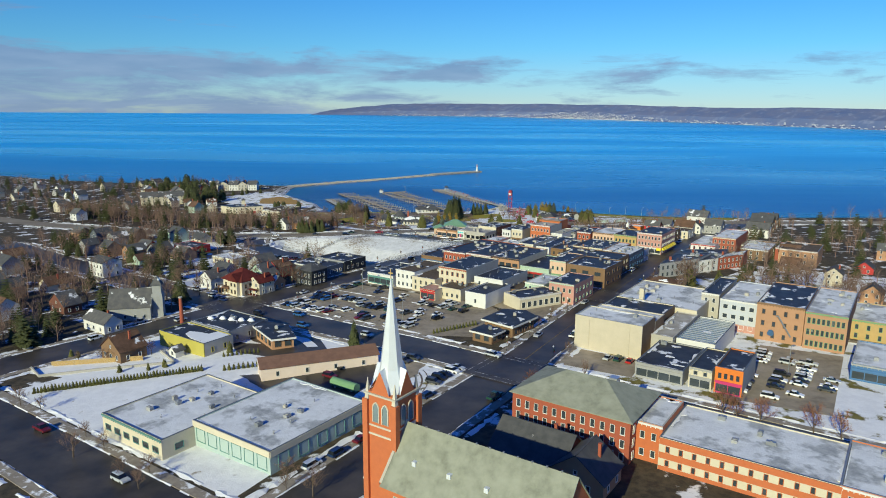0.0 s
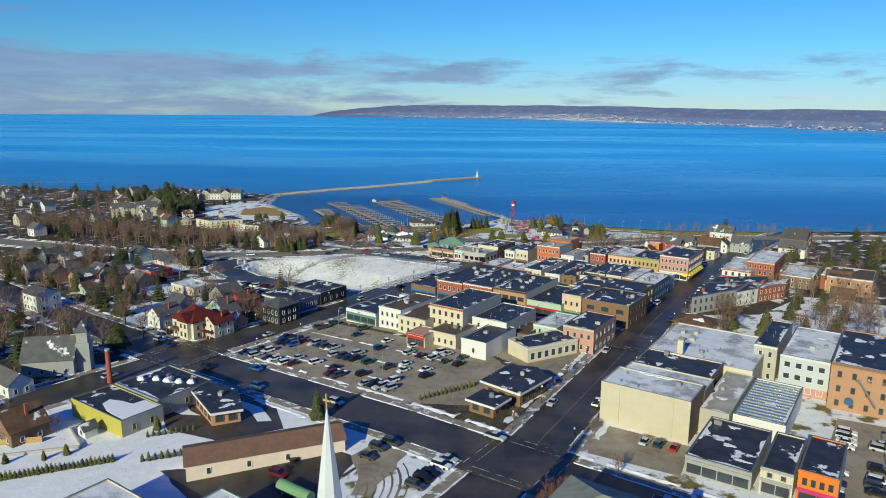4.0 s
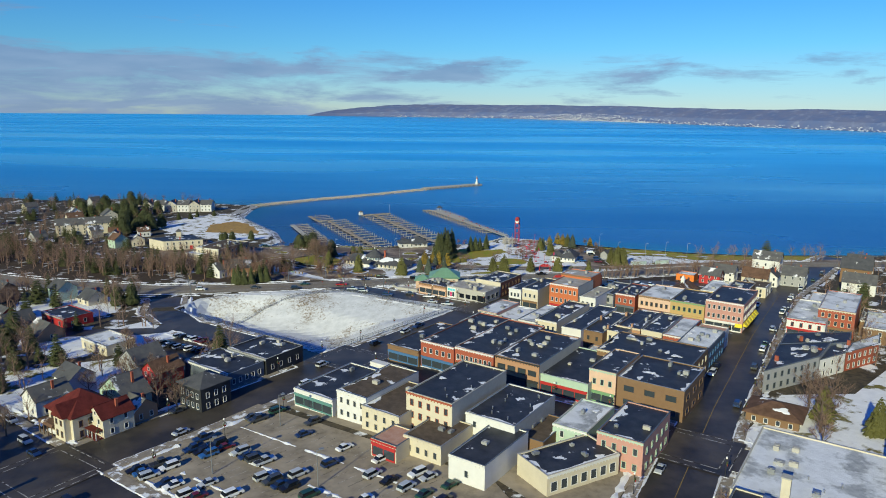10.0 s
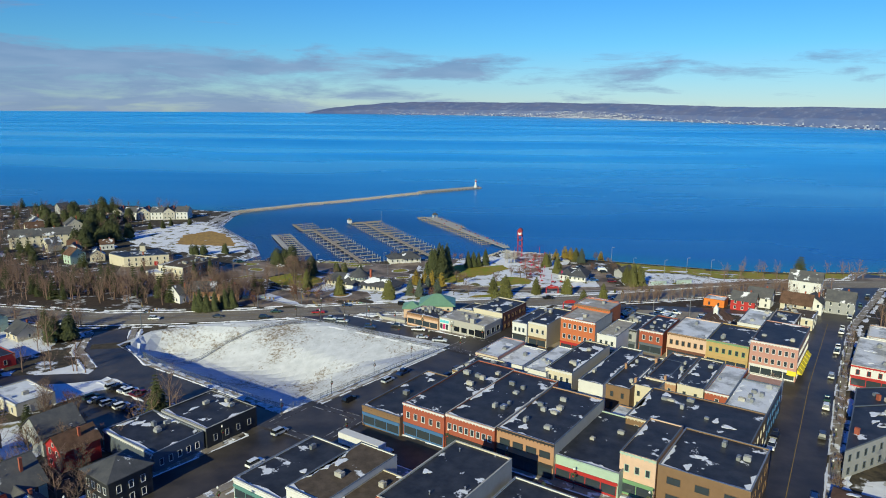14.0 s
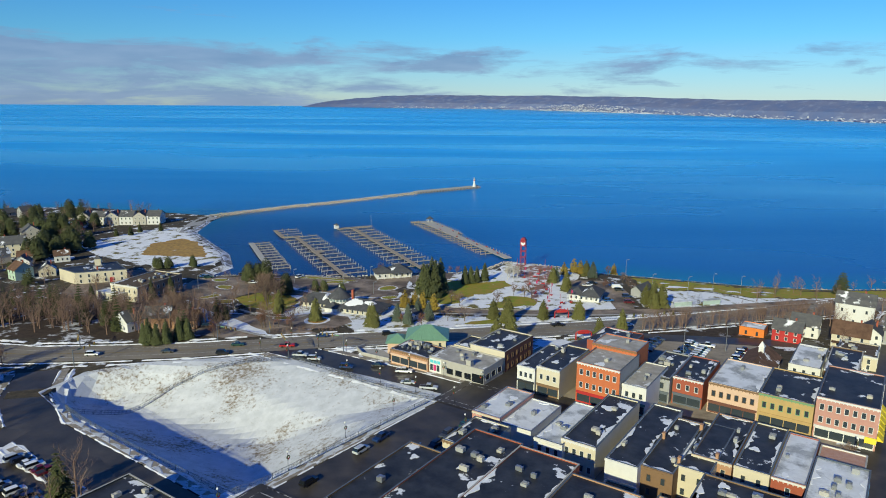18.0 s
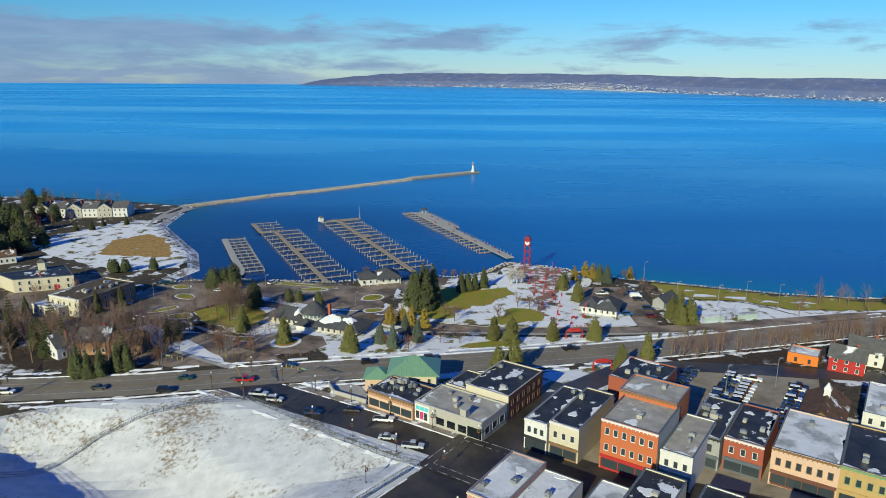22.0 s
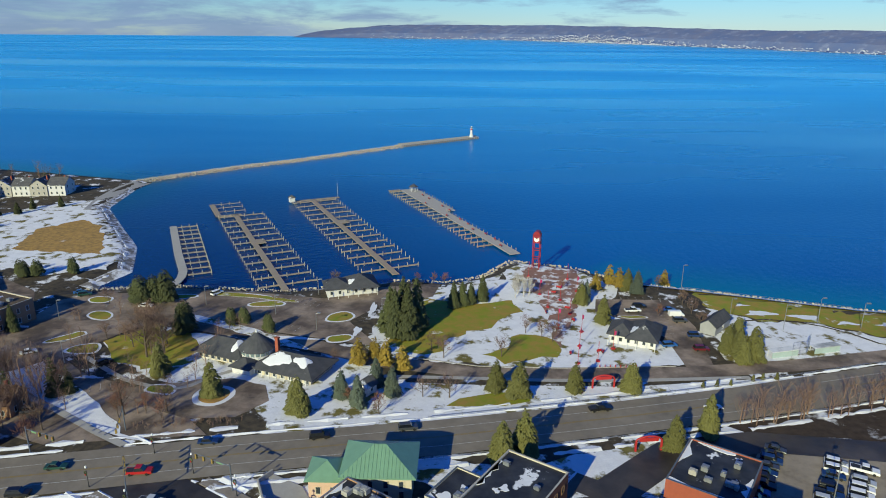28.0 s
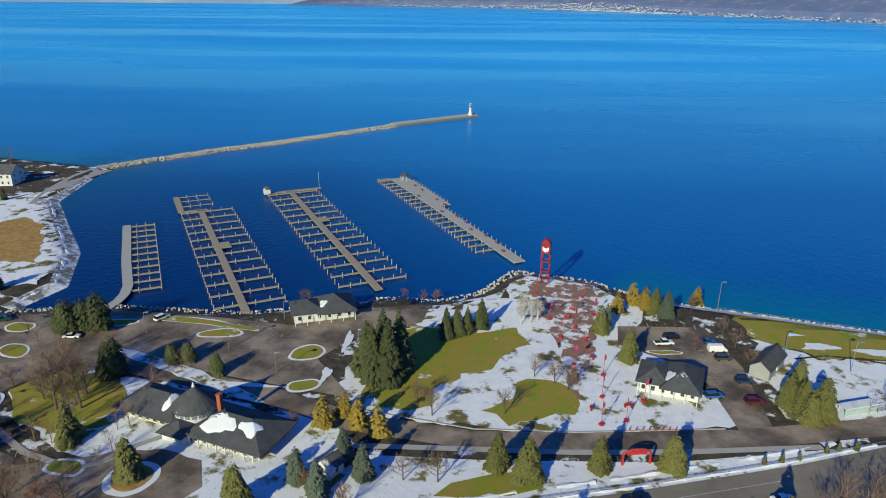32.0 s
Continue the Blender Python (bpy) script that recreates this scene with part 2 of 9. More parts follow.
material("pale_pink", (0.72, 0.60, 0.52), 0.8, second=(0.60, 0.49, 0.42), scale=0.4, bump=0.06)
material("pale_teal", (0.40, 0.50, 0.47), 0.6, scale=0.5)
material("yellow_paint", (0.80, 0.62, 0.03), 0.6, scale=0.5)
material("green_metal", (0.22, 0.40, 0.25), 0.45, metal=0.2, scale=0.5)
material("silver_metal", (0.52, 0.55, 0.58), 0.35, metal=0.6, scale=0.4)
material("spire_metal", (0.66, 0.69, 0.72), 0.45, metal=0.15, second=(0.56, 0.59, 0.63), scale=0.4)
material("grey_metal", (0.30, 0.31, 0.32), 0.45, metal=0.4, scale=1.0)
material("galvanised", (0.42, 0.43, 0.44), 0.4, metal=0.7, scale=2.0)
material("rust_metal", (0.36, 0.15, 0.08), 0.7, second=(0.50, 0.33, 0.26), scale=0.8)
material("concrete", (0.42, 0.40, 0.36), 0.9, second=(0.32, 0.30, 0.27), scale=0.6, bump=0.1)
material("limestone", (0.52, 0.48, 0.40), 0.9, second=(0.40, 0.36, 0.30), scale=0.7, bump=0.3, rand=0.35)
material("dock_deck", (0.34, 0.28, 0.21), 0.9, second=(0.25, 0.20, 0.15), scale=0.5, bump=0.1)
material("dock_pile", (0.42, 0.37, 0.29), 0.9, scale=2.0)
material("bark", (0.13, 0.095, 0.07), 0.95, second=(0.08, 0.06, 0.045), scale=2.0)
material("twig", (0.23, 0.145, 0.105), 0.95, second=(0.14, 0.09, 0.068), scale=1.0, rand=0.5)
material("twig_red", (0.26, 0.12, 0.075), 0.95, second=(0.18, 0.085, 0.055), scale=1.0, rand=0.4)
material("birch", (0.62, 0.58, 0.52), 0.9, second=(0.40, 0.36, 0.32), scale=2.0)
material("needles", (0.090, 0.098, 0.034), 0.9, second=(0.040, 0.050, 0.020), scale=1.5, rand=0.5)
material("needles_blue", (0.105, 0.125, 0.085), 0.9, second=(0.06, 0.08, 0.065), scale=1.5, rand=0.4)
material("needles_gold", (0.36, 0.235, 0.03), 0.9, second=(0.18, 0.135, 0.03), scale=1.5, rand=0.4)
material("needles_olive", (0.155, 0.148, 0.040), 0.9, second=(0.072, 0.074, 0.024), scale=1.5, rand=0.4)
material("tyre", (0.02, 0.02, 0.02), 0.9)
material("car_glass", (0.012, 0.015, 0.02), 0.08, spec=0.7)
material("window_glass", (0.045, 0.058, 0.07), 0.08, spec=0.8)
material("pale_glass", (0.20, 0.26, 0.28), 0.1, spec=0.8)
material("lamp_glass", (0.85, 0.85, 0.80), 0.2)
material("tail_red", (0.5, 0.01, 0.01), 0.3)
material("road_white", (0.62, 0.61, 0.58), 0.8, scale=1.0)
material("road_yellow", (0.30, 0.20, 0.05), 0.8, scale=1.0)
# distance haze is painted into the far hill's colours, bluish and low in contrast
two_cover("hazed_forest", (0.085, 0.125, 0.25), (0.19, 0.22, 0.33), 0.59, 0.06, 0.022, low2=(0.125, 0.145, 0.24), high2=(0.15, 0.185, 0.29), bump=0.0, low_scale=0.012)
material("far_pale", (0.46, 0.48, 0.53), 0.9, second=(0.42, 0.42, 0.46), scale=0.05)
for cname, col in (("white", (0.80, 0.80, 0.80)), ("silver", (0.48, 0.50, 0.52)), ("black", (0.012, 0.012, 0.014)), ("dark grey", (0.06, 0.065, 0.07)),
                   ("dark blue", (0.015, 0.04, 0.12)), ("blue", (0.03, 0.12, 0.33)), ("red", (0.42, 0.015, 0.015)), ("dark green", (0.02, 0.07, 0.05)), ("yellow", (0.75, 0.45, 0.02)), ("maroon", (0.14, 0.012, 0.02))):
    material("car_" + cname, col, 0.28, metal=0.1, second=tuple(c * 0.9 for c in col), scale=0.3, spec=0.6)


def water_material():
    m = bpy.data.materials.new("bay_water")
    m.use_nodes = True
    ns, ln = m.node_tree.nodes, m.node_tree.links
    b = ns["Principled BSDF"]
    tc = ns.new("ShaderNodeTexCoord")
    mp = ns.new("ShaderNodeMapping"); mp.inputs["Scale"].default_value = (0.0007, 0.0030, 1)
    ln.new(tc.outputs["Object"], mp.inputs[0])
    n = ns.new("ShaderNodeTexNoise"); n.inputs["Scale"].default_value, n.inputs["Detail"].default_value = 1.0, 5
    ln.new(mp.outputs[0], n.inputs["Vector"])
    # shallows close to the beach are greener
    geo = ns.new("ShaderNodeSeparateXYZ"); ln.new(tc.outputs["Object"], geo.inputs[0])
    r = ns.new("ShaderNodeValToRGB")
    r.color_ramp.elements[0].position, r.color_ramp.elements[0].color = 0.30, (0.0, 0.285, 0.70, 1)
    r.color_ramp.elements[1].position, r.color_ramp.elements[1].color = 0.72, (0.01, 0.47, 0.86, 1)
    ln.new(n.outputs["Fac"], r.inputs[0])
    # sky reflection painted into the base colour: dark near shore, paler with distance
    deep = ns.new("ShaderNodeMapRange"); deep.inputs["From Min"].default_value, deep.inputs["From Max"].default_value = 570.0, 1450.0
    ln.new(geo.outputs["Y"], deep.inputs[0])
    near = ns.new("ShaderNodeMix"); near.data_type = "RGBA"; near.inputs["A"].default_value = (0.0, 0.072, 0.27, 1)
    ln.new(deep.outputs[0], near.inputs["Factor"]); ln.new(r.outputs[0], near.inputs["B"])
    att = ns.new("ShaderNodeAttribute"); att.attribute_name = "shallow"
    mx = ns.new("ShaderNodeMix"); mx.data_type = "RGBA"; mx.inputs["B"].default_value = (0.0, 0.145, 0.235, 1)
    ln.new(att.outputs["Fac"], mx.inputs["Factor"]); ln.new(near.outputs["Result"], mx.inputs["A"])
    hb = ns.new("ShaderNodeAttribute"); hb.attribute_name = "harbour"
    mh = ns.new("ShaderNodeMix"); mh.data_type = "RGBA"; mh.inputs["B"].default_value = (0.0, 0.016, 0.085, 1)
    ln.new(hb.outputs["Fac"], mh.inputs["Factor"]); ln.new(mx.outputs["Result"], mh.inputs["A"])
    ln.new(mh.outputs["Result"], b.inputs["Base Color"])
    rr = ns.new("ShaderNodeMapRange"); rr.inputs["From Min"].default_value, rr.inputs["From Max"].default_value = 0.35, 0.65
    rr.inputs["To Min"].default_value, rr.inputs["To Max"].default_value = 0.36, 0.20
    ln.new(n.outputs["Fac"], rr.inputs[0]); ln.new(rr.outputs[0], b.inputs["Roughness"])
    b.inputs["IOR"].default_value = 1.33
    b.inputs["Specular IOR Level"].default_value = 0.42
    b.inputs["Specular Tint"].default_value = (0.05, 0.60, 1.0, 1)
    w = ns.new("ShaderNodeTexNoise"); w.inputs["Scale"].default_value, w.inputs["Detail"].default_value = 0.35, 4
    ln.new(tc.outputs["Object"], w.inputs["Vector"])
    bp = ns.new("ShaderNodeBump"); bp.inputs["Strength"].default_value, bp.inputs["Distance"].default_value = 0.35, 0.5
    ln.new(w.outputs["Fac"], bp.inputs["Height"]); ln.new(bp.outputs[0], b.inputs["Normal"])
    MATS["bay_water"] = m


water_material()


def field_material():
    """Thin snow with tufts of brown weed that gather in drifts."""
    m = bpy.data.materials.new("field_tufts")
    m.use_nodes = True
    ns, ln = m.node_tree.nodes, m.node_tree.links
    b = ns["Principled BSDF"]
    b.inputs["Roughness"].default_value, b.inputs["Specular IOR Level"].default_value = 0.85, 0.2
    tc = ns.new("ShaderNodeTexCoord")

    def noise_of(s, d, rough=0.6):
        n = ns.new("ShaderNodeTexNoise")
        n.inputs["Scale"].default_value, n.inputs["Detail"].default_value, n.inputs["Roughness"].default_value = s, d, rough
        ln.new(tc.outputs["Object"], n.inputs["Vector"])
        return n.outputs["Fac"]
    drift = ns.new("ShaderNodeMapRange"); drift.inputs["From Min"].default_value, drift.inputs["From Max"].default_value = 0.42, 0.66
    drift.inputs["To Min"].default_value, drift.inputs["To Max"].default_value = -0.17, 0.05
    ln.new(noise_of(0.045, 4), drift.inputs[0])
    add = ns.new("ShaderNodeMath"); add.operation = "ADD"
    ln.new(noise_of(0.9, 7, 0.75), add.inputs[0]); ln.new(drift.outputs[0], add.inputs[1])
    mask = ns.new("ShaderNodeValToRGB")
    mask.color_ramp.elements[0].position, mask.color_ramp.elements[1].position = 0.46, 0.62
    ln.new(add.outputs[0], mask.inputs[0])
    white = ns.new("ShaderNodeValToRGB")
    white.color_ramp.elements[0].position, white.color_ramp.elements[1].position = 0.35, 0.65
    white.color_ramp.elements[0].color, white.color_ramp.elements[1].color = (0.49, 0.50, 0.51, 1), (0.61, 0.615, 0.625, 1)
    ln.new(noise_of(0.3, 6), white.inputs[0])
    mx = ns.new("ShaderNodeMix"); mx.data_type = "RGBA"; mx.inputs["B"].default_value = (0.20, 0.15, 0.095, 1)
    ln.new(mask.outputs[0], mx.inputs["Factor"]); ln.new(white.outputs[0], mx.inputs["A"])
    ln.new(mx.outputs["Result"], b.inputs["Base Color"])
    bp = ns.new("ShaderNodeBump"); bp.inputs["Strength"].default_value, bp.inputs["Distance"].default_value = 0.25, 0.15
    ln.new(noise_of(1.1, 6, 0.7), bp.inputs["Height"]); ln.new(bp.outputs[0], b.inputs["Normal"])
    MATS["field_tufts"] = m


field_material()


# ---- mesh helpers ----
class Geo:
    """Collects faces for one mesh."""

    def __init__(self):
        self.v, self.f = [], []

    def poly(self, pts):
        n = len(self.v)
        self.v += [tuple(p) for p in pts]
        self.f.append(tuple(range(n, n + len(pts))))

    def box(self, x0, y0, z0, x1, y1, z1):
        n = len(self.v)
        self.v += [(x0, y0, z0), (x1, y0, z0), (x1, y1, z0), (x0, y1, z0), (x0, y0, z1), (x1, y0, z1), (x1, y1, z1), (x0, y1, z1)]
        self.f += [(n + 3, n + 2, n + 1, n), (n + 4, n + 5, n + 6, n + 7), (n, n + 1, n + 5, n + 4), (n + 1, n + 2, n + 6, n + 5), (n + 2, n + 3, n + 7, n + 6), (n + 3, n, n + 4, n + 7)]
        return self

    def prism(self, pts, z0, z1, top=None):
        """Upright prism over a counter-clockwise outline; top: its outline above, for a taper."""
        n, k = len(self.v), len(pts)
        top = top or pts
        self.v += [(x, y, z0) for x, y in pts] + [(x, y, z1) for x, y in top]
        self.f.append(tuple(range(n + k, n + 2 * k)))
        self.f.append(tuple(range(n + k - 1, n - 1, -1)))
        self.f += [(n + i, n + (i + 1) % k, n + k + (i + 1) % k, n + k + i) for i in range(k)]
        return self

    def tube(self, a, b, ra, rb, sides=6):
        """Tapered rod from a to b."""
        a, b = Vector(a), Vector(b)
        q = (b - a).to_track_quat("Z", "Y") if (b - a).length > 1e-6 else Euler().to_quaternion()
        n = len(self.v)
        ring = [(math.cos(2 * math.pi * i / sides), math.sin(2 * math.pi * i / sides)) for i in range(sides)]
        self.v += [tuple(a + q @ Vector((c * ra, s * ra, 0))) for c, s in ring] + [tuple(b + q @ Vector((c * rb, s * rb, 0))) for c, s in ring]
        self.f += [(n + i, n + (i + 1) % sides, n + sides + (i + 1) % sides, n + sides + i) for i in range(sides)]
        self.f.append(tuple(range(n + sides, n + 2 * sides)))
        self.f.append(tuple(range(n + sides - 1, n - 1, -1)))
        return self

    def ring(self, w, d, t, z0, z1, x0=0.0, y0=0.0):
        """Hollow rectangle, t thick."""
        self.box(x0, y0, z0, x0 + w, y0 + t, z1); self.box(x0, y0 + d - t, z0, x0 + w, y0 + d, z1)
        self.box(x0, y0 + t, z0, x0 + t, y0 + d - t, z1); self.box(x0 + w - t, y0 + t, z0, x0 + w, y0 + d - t, z1)
        return self

    def pipe(self, pts, r, sides=5, closed=False):
        """One bent rod through pts."""
        n, k = len(self.v), len(pts)
        P = [Vector(p) for p in pts]
        for i, p in enumerate(P):
            a, b = (P[i - 1] if i or closed else p), (P[(i + 1) % k] if i < k - 1 or closed else p)
            q = (b - a).to_track_quat("Z", "Y")
            self.v += [tuple(p + q @ Vector((r * math.cos(2 * math.pi * j / sides), r * math.sin(2 * math.pi * j / sides), 0))) for j in range(sides)]
        for i in range(k if closed else k - 1):
            o, o2 = n + i * sides, n + ((i + 1) % k) * sides
            self.f += [(o + j, o + (j + 1) % sides, o2 + (j + 1) % sides, o2 + j) for j in range(sides)]
        return self

    def mesh(self, name, mat):
        me = bpy.data.meshes.new(name)
        me.from_pydata(self.v, [], self.f)
        me.materials.append(MATS[mat])
        return me


def part(name, shape, mat, parent, label="", at=(0, 0, 0), turn=0.0):
    """Links a Geo (or a ready mesh) as one object under its parent."""
    ob = new(name, shape if isinstance(shape, bpy.types.Mesh) else shape.mesh(name, mat))
    ob.parent = parent
    ob.location, ob.rotation_euler = at, (0, 0, radians(turn))
    if label:
        ob["label"] = label
    return ob


def thing(name, label, category, x, y, z, turn=0.0, group="", kind=""):
    ob = new(name)
    ob.empty_display_size = 0.3
    ob.location, ob.rotation_euler = (x, y, z), (0, 0, radians(turn))
    return tagged(ob, label, category, group, kind)


CACHE = {}


def shared(key, build):
    if key not in CACHE:
        CACHE[key] = build()
    return CACHE[key]


def setting(name, shape, mat, label, category, kind="structure"):
    ob = new(name, shape.mesh(name, mat))
    return tagged(ob, label, category, kind=kind)


# ---- the land ----
E1, E2 = Vector((0.857, -0.515, 0)), Vector((0.515, 0.857, 0))
GRID = -31.0


def uv(u, v):
    """From the street grid's axes to the plan."""
    return (u * E1.x + v * E2.x, u * E1.y + v * E2.y)


SHORE = [(4700, 900), (1500, 760), (600, 640), (327, 580), (235, 571), (166, 565), (133, 569), (83, 583), (58, 590), (37, 606), (12, 613), (0, 592), (-14, 584), (-32, 586),
         (-74, 571), (-120, 573), (-151, 566), (-144, 588), (-158, 620), (-182, 652), (-207, 686), (-214, 729), (-213, 752), (-269, 765), (-354, 787), (-420, 765), (-511, 790),
         (-617, 832), (-900, 930), (-1500, 1000), (-4700, 1300), (-4700, -4700), (4700, -4700)]
SH = np.array(SHORE, float)


def shore_distance(px, py):
    """Metres inland of the waterline, negative out in the bay."""
    px, py = np.asarray(px, float), np.asarray(py, float)
    best, inside = np.full(px.shape, 1e9), np.zeros(px.shape, bool)
    for (ax, ay), (bx, by) in zip(SH, np.roll(SH, -1, 0)):
        dx, dy = bx - ax, by - ay
        k = np.clip(((px - ax) * dx + (py - ay) * dy) / (dx * dx + dy * dy), 0, 1)
        best = np.minimum(best, np.hypot(px - ax - k * dx, py - ay - k * dy))
        cross = ((ay > py) != (by > py)) & (px < (bx - ax) * (py - ay) / (by - ay + 1e-12) + ax)
        inside ^= cross
    return np.where(inside, best, -best)


PIT = np.array([(-137, 411), (-132, 427), (-117, 435), (-79, 441), (-63, 436), (-14, 410), (-17, 405), (-53, 356), (-60, 355), (-115, 393)], float)


def pit_depth(px, py):
    """How far the vacant lot has been dug out below its rim."""
    best, inside = np.full(px.shape, 1e9), np.zeros(px.shape, bool)
    for (ax, ay), (bx, by) in zip(PIT, np.roll(PIT, -1, 0)):
        dx, dy = bx - ax, by - ay
        k = np.clip(((px - ax) * dx + (py - ay) * dy) / (dx * dx + dy * dy), 0, 1)
        best = np.minimum(best, np.hypot(px - ax - k * dx, py - ay - k * dy))
        inside ^= ((ay > py) != (by > py)) & (px < (bx - ax) * (py - ay) / (by - ay + 1e-12) + ax)
    # a long even slope under the sunward rim, a flat floor, and gentle far banks
    near = np.maximum((px + 118) * 0.56 + (py - 391) * 0.83, 0)
    deep = 0.0
    for cut in (0.50 * np.maximum(near - 1.0, 0), 0.26 * np.maximum(best - 1.5, 0) + 0.25 * np.maximum(50 - near, 0) * np.clip(best / 8, 0, 1), np.full(px.shape, 13.0)):
        deep = deep + 1.0 / np.maximum(cut, 0.02) ** 6
    return np.where(inside, deep ** (-1.0 / 6.0), 0.0)


def level(px, py):
    """Height of the land, which falls from the town to the bay."""
    px, py = np.asarray(px, float), np.asarray(py, float)
    z = np.interp(py, [-200, 0, 100, 217, 290, 350, 415, 445, 500, 560, 700], [16, 15, 14, 12, 10.5, 9, 7.5, 6.5, 3.5, 2.2, 1.8])
    z = z - np.clip(0.03 * (-px - 20), 0, 3.5) * np.clip((520 - py) / 100, 0, 1)
    return np.maximum(z, 1.6) - pit_depth(px, py)


def ground_z(x, y):
    z = float(level(x, y))
    if y > 520 or x < -130:
        z = min(z, max(-3.0, 0.25 + 0.3 * float(shore_distance(x, y))))
    return z


def ragged(outline, amount, step=3.0):
    """An outline with a natural, uneven edge."""
    out = []
    for (ax, ay), (bx, by) in zip(outline, outline[1:] + outline[:1]):
        k = max(1, int(math.hypot(bx - ax, by - ay) / step))
        for i in range(k):
            x, y = ax + (bx - ax) * i / k, ay + (by - ay) * i / k
            out.append((x + amount * noise.noise(Vector((x * 0.21, y * 0.21, 0))), y + amount * noise.noise(Vector((x * 0.21, y * 0.21, 7)))))
    return out


def drape(name, outline, mat, label, category, lift=0.05, step=5.0, kind="structure", rough=0.0):
    """A patch of ground cover laid over the land, with a thin edge."""
    if rough:
        outline = ragged(outline, rough)
    bm = bmesh.new()
    vs = [bm.verts.new((x, y, 0)) for x, y in outline]
    bm.faces.new(vs)
    xs, ys = [p[0] for p in outline], [p[1] for p in outline]
    for axis, lo, hi in ((0, min(xs), max(xs)), (1, min(ys), max(ys))):
        c = math.ceil(lo / step) * step
        while c < hi:
            co, no = ((c, 0, 0), (1, 0, 0)) if axis == 0 else ((0, c, 0), (0, 1, 0))
            bmesh.ops.bisect_plane(bm, geom=bm.verts[:] + bm.edges[:] + bm.faces[:], plane_co=co, plane_no=no)
            c += step
    for v in bm.verts:
        v.co.z = ground_z(v.co.x, v.co.y) + lift
    bmesh.ops.recalc_face_normals(bm, faces=bm.faces[:])
    if sum(f.normal.z for f in bm.faces) < 0:
        bmesh.ops.reverse_faces(bm, faces=bm.faces[:])
    me = bpy.data.meshes.new(name)
    bm.to_mesh(me)
    bm.free()
    me.materials.append(MATS[mat])
    return tagged(new(name, me), label, category, kind=kind)


def ribbon(pts, width, step=5.0):
    """Both edges of a way along pts."""
    line = [Vector((*p, 0)) for p in pts]
    dense = [line[0]]
    for a, b in zip(line, line[1:]):
        k = max(1, int((b - a).length / step))
        dense += [a.lerp(b, (i + 1) / k) for i in range(k)]
    out = []
    for i, p in enumerate(dense):
        t = (dense[min(i + 1, len(dense) - 1)] - dense[max(i - 1, 0)]).normalized()
        nrm = Vector((-t.y, t.x, 0))
        out.append((p + nrm * width / 2, p - nrm * width / 2))
    return out


def way(name, pts, width, mat, label, category, lift=0.08, kerb=0.0, kind="structure"):
    """A road, path or kerb that follows the land; kerb: height of its upright edges."""
    g = Geo()
    edge = ribbon(pts, width)
    rows = []
    for l, r in edge:
        zl, zr = ground_z(l.x, l.y) + lift, ground_z(r.x, r.y) + lift
        rows.append(((l.x, l.y, zl), (r.x, r.y, zr)))
    for (l0, r0), (l1, r1) in zip(rows, rows[1:]):
        g.poly([r0, r1, l1, l0])
        if kerb:
            g.poly([l0, l1, (l1[0], l1[1], l1[2] - kerb), (l0[0], l0[1], l0[2] - kerb)])
            g.poly([r1, r0, (r0[0], r0[1], r0[2] - kerb), (r1[0], r1[1], r1[2] - kerb)])
    return setting(name, g, mat, label, category, kind)


def build_ground():
    xs = [-4700, -3200, -2200, -1500, -1100, -850] + list(range(-700, 701, 6)) + [850, 1100, 1500, 2200, 3200, 4700]
    ys = [-4700, -3000, -1800, -1000, -600, -400, -250, -150] + list(range(-96, 871, 6)) + [950, 1100, 1400]
    X, Y = np.meshgrid(np.array(xs, float), np.array(ys, float))
    Z = np.minimum(level(X, Y), np.maximum(-3.0, 0.25 + 0.3 * shore_distance(X, Y)))
    Z = Z - 1.6 * (pit_depth(X, Y) > 0.4)
    nx = len(xs)
    verts = [(float(x), float(y), float(z)) for x, y, z in zip(X.ravel(), Y.ravel(), Z.ravel())]
    faces = [(j * nx + i, j * nx + i + 1, (j + 1) * nx + i + 1, (j + 1) * nx + i) for j in range(len(ys) - 1) for i in range(nx - 1)]
    g = Geo(); g.v, g.f = verts, faces
    setting("ground", g, "town_ground", "patchy snow over brown winter grass sloping down to the bay", "ground")


def build_water():
    xs = [-4700, -3200, -2200, -1500, -1000, -700] + list(range(-500, 501, 12)) + [700, 1000, 1500, 2200, 3200, 4700]
    ys = list(range(500, 1000, 12)) + [1100, 1300, 1600, 2000, 2600, 3400, 4200, 4750]
    X, Y = np.meshgrid(np.array(xs, float), np.array(ys, float))
    nx = len(xs)
    g = Geo()
    g.v = [(float(x), float(y), 34.0 * (max(0.0, float(y) - 2000) / 2750) ** 2) for x, y in zip(X.ravel(), Y.ravel())]
    g.f = [(j * nx + i, j * nx + i + 1, (j + 1) * nx + i + 1, (j + 1) * nx + i) for j in range(len(ys) - 1) for i in range(nx - 1)]
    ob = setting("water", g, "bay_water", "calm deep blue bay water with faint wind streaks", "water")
    depth = np.clip(1.0 + shore_distance(X, Y) / 38.0, 0, 1).ravel() * (np.hypot(X.ravel() + 70, (Y.ravel() - 640)) > 125)
    att = ob.data.attributes.new("shallow", "FLOAT", "POINT")
    att.data.foreach_set("value", depth.astype(np.float32))
    # the harbour water is darker, fading out to the north and east
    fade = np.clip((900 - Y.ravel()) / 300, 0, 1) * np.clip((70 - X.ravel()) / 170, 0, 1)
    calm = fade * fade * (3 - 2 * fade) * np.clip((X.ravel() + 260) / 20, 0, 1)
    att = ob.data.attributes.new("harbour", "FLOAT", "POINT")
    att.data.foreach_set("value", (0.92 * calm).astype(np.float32))


